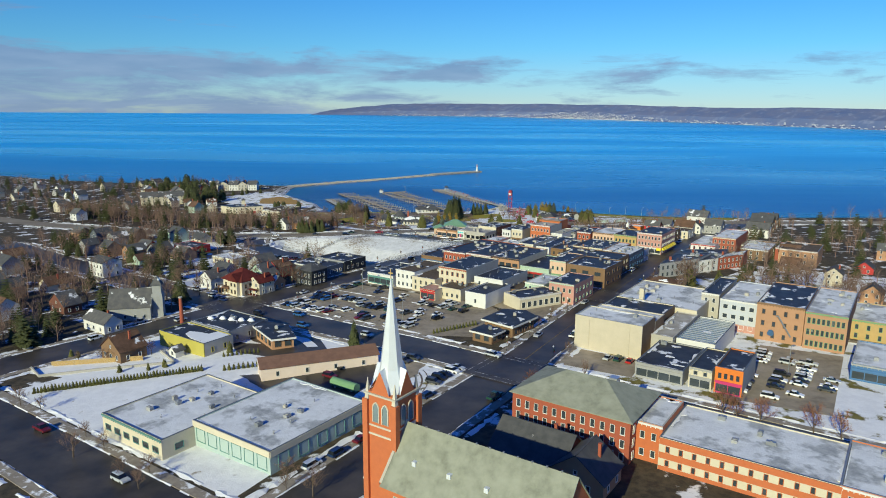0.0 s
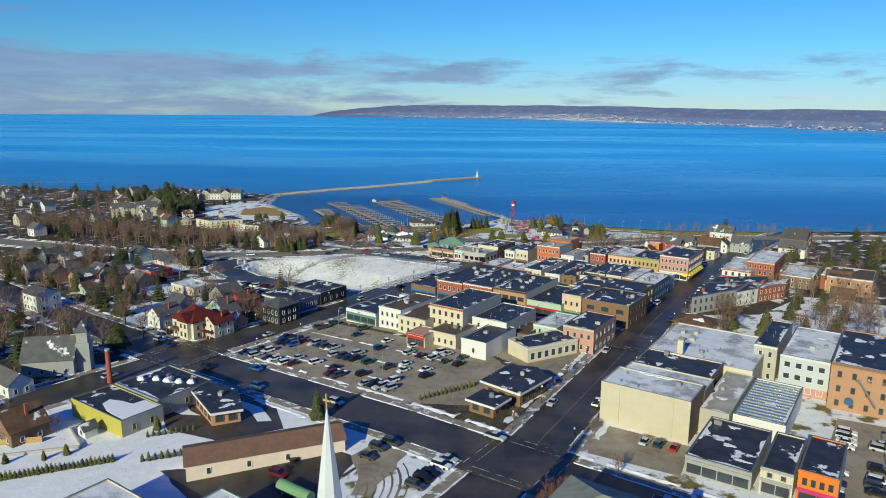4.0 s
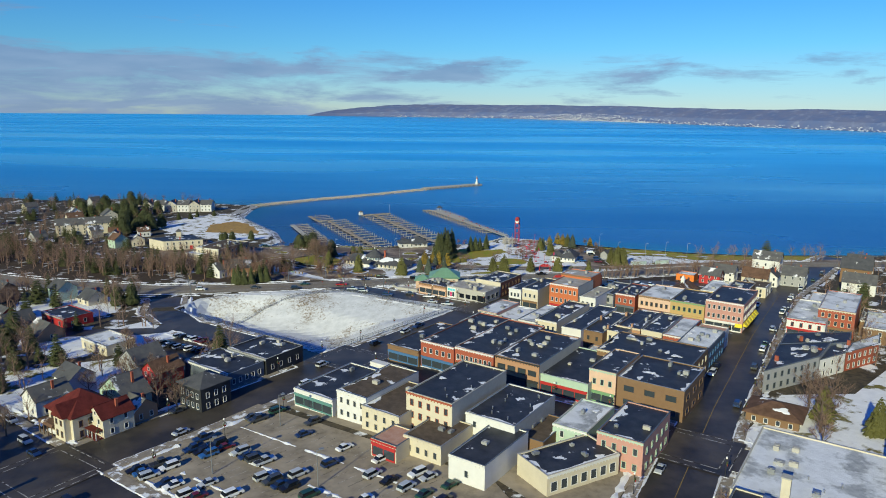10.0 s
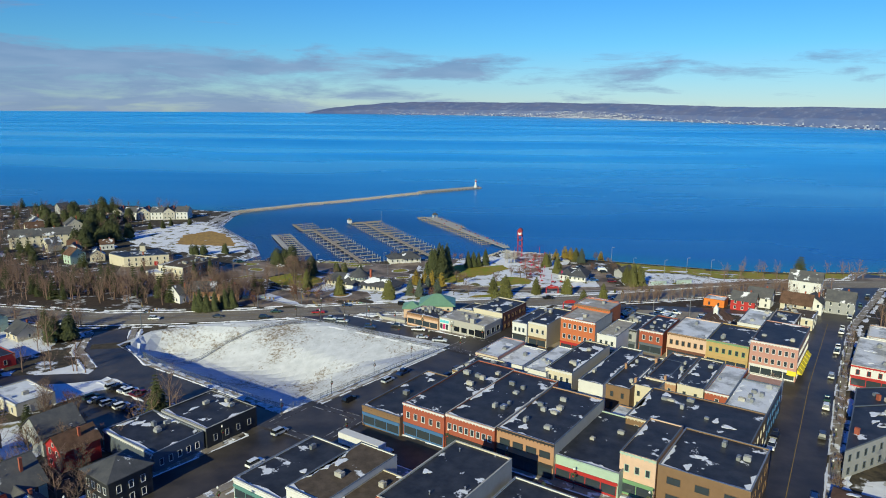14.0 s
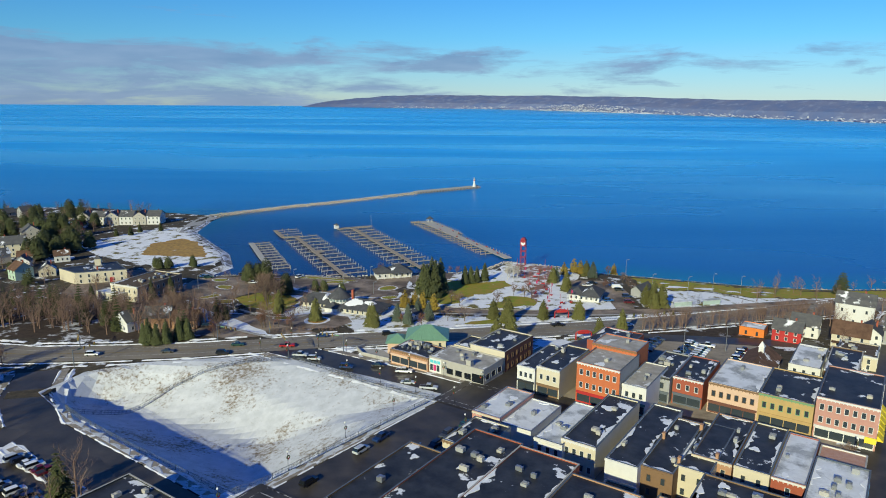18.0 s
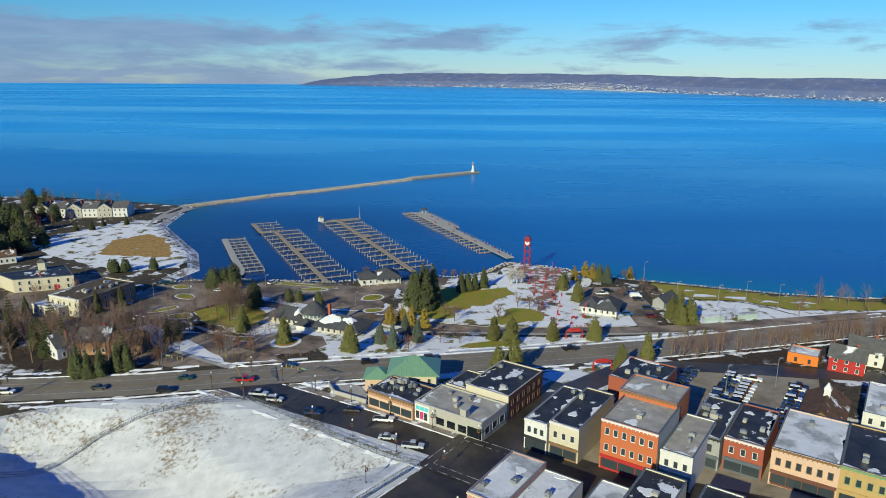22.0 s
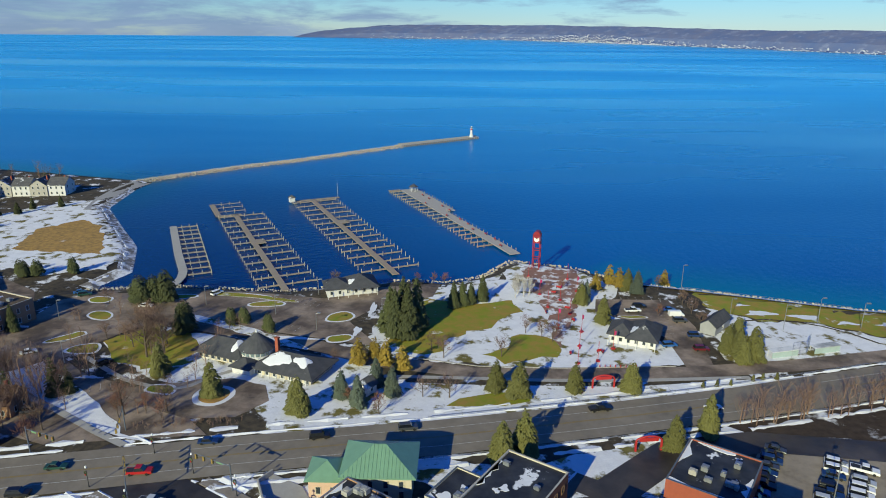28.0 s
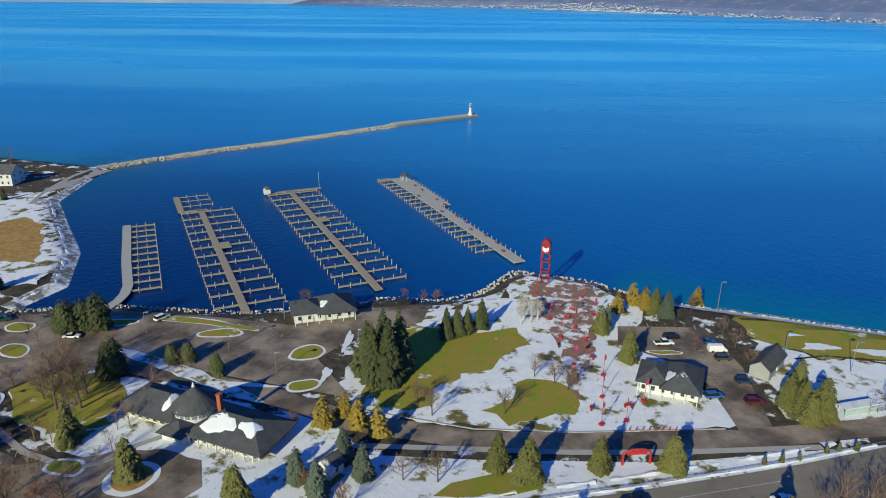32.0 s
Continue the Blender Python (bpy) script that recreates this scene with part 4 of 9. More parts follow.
def house(label,  x, y, w, d, h, wall, roof, ang=GRID, along=True, rise=0.0, category="house", name="house", porch=False, chimney=True, front=3, side=2, storeys=1, trim="white_paint", dormer=False, ridge=True):
    """A pitched-roof house: x, y is the left end of its front; along: the ridge runs along the front."""
    SEED[0] += 1
    rng = random.Random(SEED[0])
    c, s = math.cos(radians(ang)), math.sin(radians(ang))
    zs = [ground_z(x + c * a - s * b, y + s * a + c * b) for a in (0, w) for b in (0, d)]
    z = sum(zs) / 4
    root = thing(name, label, category, x, y, z, ang)
    rise = rise or (d if along else w) * 0.38
    o = 0.45
    g = Geo()
    g.box(0, 0, -1.2, w, d, h)
    if along:
        g.poly([(0, d, h), (0, 0, h), (0, d / 2, h + rise)]); g.poly([(w, 0, h), (w, d, h), (w, d / 2, h + rise)])
    else:
        g.poly([(0, 0, h), (w, 0, h), (w / 2, 0, h + rise)]); g.poly([(w, d, h), (0, d, h), (w / 2, d, h + rise)])
    part("wall", g, wall, root)
    th = 0.16
    k = rise / ((d if along else w) / 2)

    def slope(flip):
        r = Geo()
        if along:
            ye, yr = (-o, d / 2) if not flip else (d + o, d / 2)
            a = [(-o, ye, h - o * k), (w + o, ye, h - o * k), (w + o, yr, h + rise), (-o, yr, h + rise)]
        else:
            xe, xr = (-o, w / 2) if not flip else (w + o, w / 2)
            a = [(xe, d + o, h - o * k), (xe, -o, h - o * k), (xr, -o, h + rise), (xr, d + o, h + rise)]
        up = [(p[0], p[1], p[2] + th) for p in a]
        lo = [(p[0], p[1], p[2] + 0.02) for p in a]
        if flip:
            up, lo = up[::-1], lo[::-1]
        r.poly(up); r.poly(lo[::-1])
        for i in range(4):
            j = (i + 1) % 4
            r.poly([lo[i], lo[j], up[j], up[i]])
        return r

    part("roof_slope", slope(False), roof, root)
    part("roof_slope", slope(True), roof, root)
    if not ridge:
        pass
    elif along:
        part("ridge_cap", Geo().box(-o, d / 2 - 0.15, h + rise + 0.06, w + o, d / 2 + 0.15, h + rise + th + 0.05), roof, root)
    else:
        part("ridge_cap", Geo().box(w / 2 - 0.15, -o, h + rise + 0.06, w / 2 + 0.15, d + o, h + rise + th + 0.05), roof, root)
    fh = h / storeys
    for i in range(storeys):
        if front:
            windows(root, front, 0.4, w - 0.4, fh * i + 0.9, 0.95, min(1.5, fh - 1.1), (0, 0), 0, trim, plain=True)
        if side:
            windows(root, side, 0.4, d - 0.4, fh * i + 0.9, 0.95, min(1.5, fh - 1.1), (w, 0), 90, trim, plain=True)
    if not along and w > 5:
        windows(root, 1, 0, w, h + 0.3, 0.8, 1.0, (0, 0), 0, trim, plain=True)
    if chimney:
        cx, cy = w * 0.7, d * 0.55
        zt = h + rise + 0.8
        part("chimney", Geo().box(cx, cy, h * 0.8, cx + 0.6, cy + 0.6, zt).box(cx - 0.06, cy - 0.06, zt, cx + 0.66, cy + 0.66, zt + 0.15), "red_brick", root)
    if porch:
        g = Geo().box(0.3, -2.1, 2.5, w - 0.3, 0, 2.68).box(0.3, -2.0, 0.05, w - 0.3, 0, 0.35)
        part("porch_roof", g, roof, root)
        for i in range(4):
            xx = 0.5 + (w - 1.0) * i / 3
            part("porch_post", shared("post", lambda: Geo().box(-0.09, -0.09, 0, 0.09, 0.09, 2.2).mesh("porch_post", "white_paint")), "", root, at=(xx, -1.85, 0.35))
    if dormer:
        dx = w * 0.35
        g = Geo().prism([(dx, 0.5), (dx + 2, 0.5), (dx + 2, d / 2), (dx, d / 2)], h + 0.2, h + rise * 0.75)
        dm = part("dormer", g, wall, root)
        windows(dm, 1, 0, 2, h + rise * 0.25, 0.9, rise * 0.4, (dx, 0.5), 0, trim)
        part("dormer_roof", Geo().prism([(dx - 0.2, 0.3), (dx + 2.2, 0.3), (dx + 2.2, d / 2), (dx - 0.2, d / 2)], h + rise * 0.75, h + rise * 0.75 + 0.15), roof, root)
    return root


def hip_roof(root, x0, y0, x1, y1, z, rise, mat, o=0.6, name="hip_roof"):
    """Four sloping planes over a rectangle, with a short ridge."""
    w, d = x1 - x0, y1 - y0
    k = min(w, d) / 2
    if w >= d:
        a, b = ((x0 + k, (y0 + y1) / 2), (x1 - k, (y0 + y1) / 2))
    else:
        a, b = (((x0 + x1) / 2, y0 + k), ((x0 + x1) / 2, y1 - k))
    p = [(x0 - o, y0 - o, z), (x1 + o, y0 - o, z), (x1 + o, y1 + o, z), (x0 - o, y1 + o, z)]
    A3, B3 = (*a, z + rise), (*b, z + rise)
    g = Geo()
    if w >= d:
        g.poly([p[0], p[1], B3, A3]); g.poly([p[1], p[2], B3]); g.poly([p[2], p[3], A3, B3]); g.poly([p[3], p[0], A3])
    else:
        g.poly([p[0], p[1], A3]); g.poly([p[1], p[2], B3, A3]); g.poly([p[2], p[3], B3]); g.poly([p[3], p[0], A3, B3])
    g.poly([(q[0], q[1], q[2] - 0.2) for q in p[::-1]])
    for i in range(4):
        j = (i + 1) % 4
        g.poly([(p[i][0], p[i][1], z - 0.2), (p[j][0], p[j][1], z - 0.2), p[j], p[i]])
    return part(name, g, mat, root)


def hip_snow(root, x0, y0, x1, y1, z, rise, o, sx, sy, rx, ry, seed):
    """A thin sheet of snow lying on the slopes of a hipped roof."""
    rng = random.Random(seed)
    k = min(x1 - x0, y1 - y0) / 2
    ring = blob(rng, 0, 0, rx, ry, 18)
    g = Geo()

    def at(x, y):
        e = max(0.15, min(x - x0 + o, x1 + o - x, y - y0 + o, y1 + o - y))
        x, y = min(max(x, x0 - o + 0.1), x1 + o - 0.1), min(max(y, y0 - o + 0.1), y1 + o - 0.1)
        return (x, y, z + rise * min(e, k + o) / (k + o))
    rings = [[at(sx + px * f, sy + py * f) for px, py in ring] for f in (0.06, 0.3, 0.55, 0.8, 1.0)]
    for a, b in zip(rings, rings[1:]):
        for i in range(len(ring)):
            j = (i + 1) % len(ring)
            g.poly([(p[0], p[1], p[2] + (0.14 if p not in rings[-1] else 0.03)) for p in (a[i], b[i], b[j], a[j])])
    g.poly([(p[0], p[1], p[2] + 0.14) for p in rings[0]])
    part("roof_snow", g, "snow", root)


B = building
# lower blocks by the church
B("low cream and teal office block with a snowy flat roof", -91.1, 148.2, 24, 30, 5, "cream_paint", "roof_white", 1, 6, 4, "teal_paint", name="office_block", units=6, win=(2.2, 1.5), vents=5, snow=0)
gb = B("cream garage block with pale teal doors and grey roof", -66.4, 143.4, 26, 31, 5.5, "pale_teal", "roof_white", 1, 6, 5, "teal_paint", name="garage_block", units=4, win=(3.0, 3.2), glass="pale_teal", side_wall="pale_teal", vents=5, cornice=False)
part("fascia", Geo().box(-0.04, -0.22, 4.05, 26.04, -0.004, 5.5), "cream_paint", gb)
part("fascia", Geo().box(26.004, 0.0, 4.05, 26.16, 31.0, 5.5), "cream_paint", gb)
house("long low cream block with a rust-brown pitched roof", -63.5, 182.6, 35, 9.5, 3.7, "pale_pink", "roof_rust", ang=25, along=True, rise=1.7, front=4, side=1, chimney=False, category="building", name="low_block", ridge=False)
theatre = B("large yellow stucco theatre with a blind front wall", *uv(-86.2, 202.2), 22.3, 12.5, 11, "yellow_stucco", "roof_white", 1, 0, 0, "yellow_stucco", side_wall="brown_brick", name="theatre_block", units=1, vents=3, cornice=False)
for px, pz in ((4.2, 7.6), (17.6, 7.9)):
    part("pilaster", Geo().box(px, -0.16, -0.5, px + 0.8, -0.004, pz + 2.6), "yellow_stucco", theatre)
B("stepped back of the theatre under thick snow", *uv(-86.2, 214.9), 22.3, 9.6, 9.4, "yellow_stucco", "roof_white", 1, 0, 0, "yellow_stucco", side_wall="brown_brick", name="theatre_block", units=2, snow=2, cornice=False)
B("one-storey grey shop row with a black snowy roof", 44.7, 192.4, 13.6, 23, 4.5, "grey_paint", "roof_black", 1, 0, 0, "grey_paint", shop="grey_paint", units=1, snow=5)
B("two-storey grey shop with a black roof", 58.0, 185.4, 6.2, 19, 6, "cream_paint", "roof_black", 2, 2, 0, "grey_paint", shop="grey_paint", units=0, snow=1)
B("bright orange shop with magenta awnings and upper windows", 64, 182, 7.2, 18, 7.5, "orange_paint", "roof_black", 2, 4, 0, "orange_paint", shop="magenta_paint", units=0, snow=0, side_wall="grey_paint")
B("low tan workshop with a grey snow-patched roof", *uv(-64.2, 211.5), 7.2, 30, 6.2, "concrete", "roof_gravel", 1, 0, 0, "grey_paint", units=1, snow=3, cornice=False)
glazed = B("low hall with a ribbed glass roof", *uv(-56.6, 214), 11.8, 28, 5.6, "white_paint", "pale_glass", 1, 0, 0, "white_paint", units=0, snow=3, cornice=False)
for i in range(14):
    part("roof_rib", Geo().box(0.5, 1.0 + i * 1.95, 5.3, 11.3, 1.14 + i * 1.95, 5.52), "galvanised", glazed)
wb = B("pale grey three-storey block on a brick ground floor", *uv(-52.3, 251.5), 12.6, 31, 11.2, "pale_grey_paint", "roof_white", 3, 4, 0, "white_paint", units=2, win=(1.6, 1.6))
part("brick_base", Geo().box(0.02, -0.1, -1.0, 12.58, -0.004, 2.6), "pink_brick", wb)
tb = B("tan brick block with an outside fire stair", *uv(-39.2, 246.5), 14.6, 34, 13, "tan_brick", "roof_black", 3, 4, 0, "brown_brick", units=0, snow=5)
part("fire_stair", Geo().prism([(6.2, -1.3), (7.0, -1.3), (7.0, -0.3), (6.2, -0.3)], 9.2, 9.5, [(6.2, -1.3), (7.0, -1.3), (7.0, -0.3), (6.2, -0.3)]).tube((6.8, -0.8, 9.4), (11.2, -0.8, 2.8), 0.28, 0.28, 4), "grey_metal", tb)
part("door_hood", Geo().tube((5.0, -0.9, 2.9), (5.0, 0.0, 3.4), 1.1, 0.9, 10), "blue_paint", tb)
B("brown brick block with tall green-framed windows", *uv(-24.3, 245.5), 12.2, 38, 12.4, "tan_brick", "roof_white", 3, 8, 0, "green_paint", units=6, win=(0.9, 1.9), side_wall="dark_brick")
B("narrow cream brick block with a black roof", *uv(-60.4, 258), 6.3, 29, 11, "stone_grey", "roof_black", 3, 2, 0, "white_paint", units=0, snow=1, vents=4)
B("low blue-roofed shop with stacked garden ware", 106.6, 194.6, 20, 24, 5, "blue_paint", "roof_white", 1, 5, 0, "grey_paint", shop="blue_paint", units=2)
B("brick hall with dark roof and yellow piers", 120, 238, 22, 26, 7, "gold_brick", "roof_white", 2, 6, 0, "green_paint", units=4)
yw = B("yellow warehouse with a black snow-patched roof", -109.7, 215.7, 24, 11.5, 4.6, "olive_yellow", "roof_black", 1, 0, 2, "olive_yellow", name="warehouse", units=0, snow=1, side_wall="concrete", cornice=False)
part("roof_snow", Geo().prism([(9.0, 5.6), (10.2, 3.0), (15, 1.4), (23.4, 0.8), (23.4, 10.9), (17, 10.9), (16.6, 7.6), (12.5, 6.9)], 4.32, 4.44), "snow", yw)
lg = B("long grey block with snow humps on its roof", *uv(-204.5, 140.5), 20.5, 17, 5, "grey_paint", "roof_black", 1, 5, 3, "grey_paint", units=2, snow=3)
for i, (hx_, hy_) in enumerate(((3, 6), (6.5, 8.5), (10, 9.5), (13.5, 11), (16.5, 12.8))):
    part("roof_dome", Geo().prism([(hx_ + 1.5 * math.cos(k * 0.785), hy_ + 1.2 * math.sin(k * 0.785)) for k in range(8)], 4.7, 5.6, [(hx_ + 0.7 * math.cos(k * 0.785), hy_ + 0.6 * math.sin(k * 0.785)) for k in range(8)]), "snow", lg)
B("wide cream hall with a flat snowy roof", *uv(-87.5, 241.3), 30, 33, 8, "cream_paint", "roof_white", 2, 0, 0, "cream_paint", name="theatre_block", units=6, vents=5, side_wall="yellow_stucco", cornice=False)
B("black-roofed wing of the theatre block", *uv(-86.6, 225.2), 21.5, 15.4, 8.8, "cream_paint", "roof_black", 1, 0, 0, "brown_brick", units=1, snow=4, cornice=False, side_wall="brown_brick")
# shop block south of the lake street
B("low white shop with a blue-black flat roof", -53.7, 305.1, 15, 24, 5, "white_paint", "roof_black", 1, 0, 0, "white_paint", shop="teal_paint", units=1, snow=2)
B("white two-storey office with a brown roof", -39.5, 297, 10.5, 23, 8, "white_paint", "roof_brown", 2, 4, 0, "white_paint", units=1, snow=4)
B("cream stucco annex with arched windows", -31.5, 290.4, 12.5, 20, 6.2, "cream_paint", "roof_brown", 2, 4, 0, "cream_paint", units=1)
B("tall cream brick block with red-brown windows and black roof", -19.6, 289.3, 14.2, 27, 11, "cream_paint", "roof_black", 3, 5, 0, "red_brick", units=0, snow=1, side_wall="concrete", vents=4)
B("small shop with a red awning roof", -26.5, 275.5, 7.7, 9, 4.5, "cream_paint", "rust_metal", 1, 2, 0, "red_paint", units=0, snow=0, shop="red_paint")
B("low cream addition with a tan flat roof", -18.8, 277.0, 11, 14, 5, "cream_paint", "roof_brown", 1, 4, 0, "cream_paint", units=2, snow=0)
B("white-walled block with a black roof and steel stair", -4.1, 284.4, 13.9, 22, 8, "white_paint", "roof_black", 2, 3, 0, "white_paint", units=0, snow=2, vents=8, side_wall="concrete")
B("low white shed with a black roof", -7.3, 266, 9.5, 20, 6, "white_paint", "roof_black", 1, 1, 0, "white_paint", units=1, snow=1)
B("cream corner shop with dark roof and large windows", 14.2, 259.8, 20.5, 11, 5, "cream_paint", "roof_black", 1, 7, 3, "white_paint", ang=33, units=3, snow=4, win=(1.7, 2.3))
B("brown sheds between the shops", 7, 282, 9, 15, 4, "brown_brick", "roof_brown", 1, 0, 0, "brown_brick", units=3, snow=1, cornice=False)
B("green-fronted low shop with a snowy roof", 17.5, 284, 9, 18, 6, "mint_paint", "roof_white", 2, 2, 0, "white_paint", units=1, snow=2)
B("pink brick corner block with a black roof", 26.9, 275.4, 11, 20, 8.5, "pink_brick", "roof_black", 2, 4, 5, "mint_paint", units=2, snow=2)
# row between lake street and the upper shops
B("low mural-painted shop with a black roof", -32.4, 343.5, 13, 30, 5.5, "brown_brick", "roof_black", 1, 0, 0, "brown_brick", shop="blue_paint", units=2, snow=3)
B("red brick two-storey shop with white-framed windows", -20.6, 338.0, 13, 37, 9, "red_brick", "roof_black", 2, 5, 0, "white_paint", shop="blue_paint", units=5)
B("red brick two-storey shop with eight narrow windows", -9.2, 332.0, 14.3, 35, 9, "red_brick", "roof_black", 2, 8, 0, "white_paint", shop="black_paint", units=6)
B("tan shop with a dark recessed storefront", 3.6, 325, 15, 30, 9, "tan_brick", "roof_black", 2, 4, 0, "black_paint", shop="black_paint", units=7, win=(2.6, 1.6), snow=4, side_wall="cream_paint")
B("green-fronted low store with a red sign board", 16.8, 318.5, 15.3, 28, 6, "mint_paint", "roof_black", 1, 0, 0, "mint_paint", shop="red_paint", units=3, snow=2)
B("peach two-storey shop with green and white windows", 30.5, 313.5, 8, 20, 10, "peach_paint", "roof_black", 2, 3, 0, "mint_paint", shop="green_paint", units=0, snow=1, side_wall="tan_brick")
B("brown brick bank with recessed windows and black roof", 37.8, 309.5, 18.5, 21, 9, "brown_brick", "roof_black", 2, 3, 3, "brown_brick", units=3, snow=4, win=(3.0, 1.8), name="bank_building", cornice=False)
B("low pink-walled shop with a pale snowy roof", -2.6, 389.1, 8.5, 19, 5.5, "pink_brick", "roof_white", 1, 2, 0, "cream_paint", units=2)
B("low white yard building with a snowy roof", 4.7, 384.7, 9, 18, 4.4, "white_paint", "roof_white", 1, 0, 0, "white_paint", units=1, cornice=False)
B("white shop with a pale snow-covered roof", 12.6, 372, 7.4, 24, 7, "white_paint", "roof_white", 2, 3, 0, "white_paint", units=2)
B("cream brick shop with a black roof and ducts", 18.9, 370, 8.6, 30, 8, "cream_paint", "roof_black", 2, 4, 0, "white_paint", units=3, snow=4, side_wall="cream_paint")
B("white-walled narrow shop with a black roof", 27.6, 361, 7.4, 34, 8, "white_paint", "roof_black", 2, 0, 0, "white_paint", units=1, snow=3, side_wall="white_paint")
B("black-roofed brick shop with chimneys", 35, 359.5, 7.2, 28, 7.5, "brown_brick", "roof_black", 2, 2, 0, "brown_brick", units=2, snow=3, chimneys=3)
B("cream brick shop with a black snow-streaked roof", 42.5, 360, 7.6, 25, 7.6, "cream_paint", "roof_black", 2, 2, 0, "cream_paint", units=1, snow=5, chimneys=2)
bxy = uv(-147, 337)
B("tan brick shop with a black roof and snow streaks", bxy[0], bxy[1], 8.6, 25, 8, "tan_brick", "roof_black", 2, 3, 0, "cream_paint", units=2, snow=6)
bxy = uv(-138, 337)
B("tan shop with a wide black roof", bxy[0], bxy[1], 7.2, 25, 8, "cream_paint", "roof_black", 2, 2, 0, "cream_paint", units=1, snow=4)
bxy = uv(-130.5, 337.5)
B("red brick backed shop under thick roof snow", bxy[0], bxy[1], 6.6, 24, 7.6, "red_brick", "roof_white", 2, 1, 0, "white_paint", units=1, snow=3)
bxy = uv(-123.6, 352)
B("small shop with a rusty metal roof", bxy[0], bxy[1], 9.5, 10, 6.5, "white_paint", "rust_metal", 1, 0, 2, "white_paint", units=0, snow=1, cornice=False)
bxy = uv(-123.6, 329)
B("blue-trimmed corner block with a pale grey roof", bxy[0], bxy[1], 10.5, 22, 8, "slate_paint", "roof_white", 2, 0, 6, "blue_paint", units=6, snow=2)
bxy = uv(-142, 306.5)
B("long brown block with a black roof and roof units", bxy[0], bxy[1], 29, 21.5, 8.2, "brown_brick", "roof_black", 2, 6, 5, "cream_paint", units=5, snow=5)
B("black-roofed shop at the street corner", -9.4, 371, 10.5, 15, 6, "cream_paint", "roof_black", 1, 2, 0, "brown_brick", units=4, snow=3)
B("low brick yard sheds with snowy roofs", 33, 345, 9, 9, 4, "tan_brick", "roof_white", 1, 2, 0, "white_paint", units=0, snow=1, cornice=False)
B("low cream yard shed behind the shops", 24, 352, 7, 7, 4.5, "cream_paint", "roof_brown", 1, 2, 0, "white_paint", units=0, snow=1, cornice=False)
# upper row
B("peach brick shop with a row of arched windows", 64, 405.6, 13.2, 22, 9, "peach_paint", "roof_white", 2, 6, 0, "brown_brick", shop="dark_brick", units=1)
B("gold brick shop with green cornice and snowy black roof", 75.3, 398.8, 13.4, 22, 9, "gold_brick", "roof_black", 2, 6, 0, "green_paint", shop="gold_brick", units=2)
B("pink brick corner block with white arched windows and yellow awnings", 87.0, 391.6, 14.1, 26, 11.5, "pink_brick", "roof_black", 3, 7, 9, "white_paint", shop="white_paint", units=2, snow=1)
B("small red brick shop with arched windows", 55.5, 410.8, 8.5, 20, 8.5, "red_brick", "roof_black", 2, 3, 0, "white_paint", shop="slate_paint", units=3, snow=3)
B("grey shop with dark awnings and a cluttered roof", 47.5, 414, 8, 22, 8, "grey_paint", "roof_black", 2, 2, 0, "black_paint", shop="slate_paint", units=6, snow=3)
B("three-storey orange brick block with white arched windows", 27.4, 409.7, 13, 16, 12.5, "orange_brick", "roof_gravel", 3, 6, 0, "white_paint", shop="red_paint", units=1, snow=1, side_wall="concrete")
B("orange brick penthouse rising behind the front block", 33.6, 422.5, 14, 11, 14, "orange_brick", "roof_gravel", 3, 3, 0, "brown_brick", units=1, snow=0)
B("red brick box with a black roof and large roof units", 36.2, 449.6, 14.5, 17, 6.2, "red_brick", "roof_black", 2, 0, 0, "red_brick", units=8, snow=3, cornice=False)
B("white two-storey shop with a curved gable", 10.5, 417.5, 6, 22, 8, "white_paint", "roof_black", 2, 3, 0, "white_paint", shop="black_paint", units=1)
B("cream shop with arched window hoods", 16.2, 414.5, 7.5, 22, 9, "cream_paint", "roof_black", 2, 3, 0, "white_paint", shop="brown_brick", units=1)
B("white shop with a pale flat roof", 39.5, 404, 7, 20, 8.5, "white_paint", "roof_gravel", 2, 3, 0, "white_paint", shop="teal_paint", units=2)
B("orange wooden shed with a blue-grey roof", 100.4, 483.0, 9, 8, 3.4, "orange_paint", "roof_white", 1, 2, 0, "orange_paint", units=0, name="shed", cornice=False)
aw = thing("awning_row", "bright yellow canvas awnings over the shop windows", "awning", 87.0, 391.6, ground_z(90, 392) + 2.6, GRID)
part("awning", Geo().prism([(11.6, -1.4), (14.2, -1.4), (14.2, -0.2), (11.6, -0.2)], 0, 1.2, [(11.6, -0.5), (14.2, -0.5), (14.2, -0.2), (11.6, -0.2)]), "yellow_paint", aw)
for i in range(6):
    y0, y1 = 1.2 + i * 3.9, 4.4 + i * 3.9
    part("awning", Geo().prism([(14.2, y0), (15.7, y0), (15.7, y1), (14.2, y1)], 0, 1.3, [(14.2, y0), (14.5, y0), (14.5, y1), (14.2, y1)]), "yellow_paint", aw)
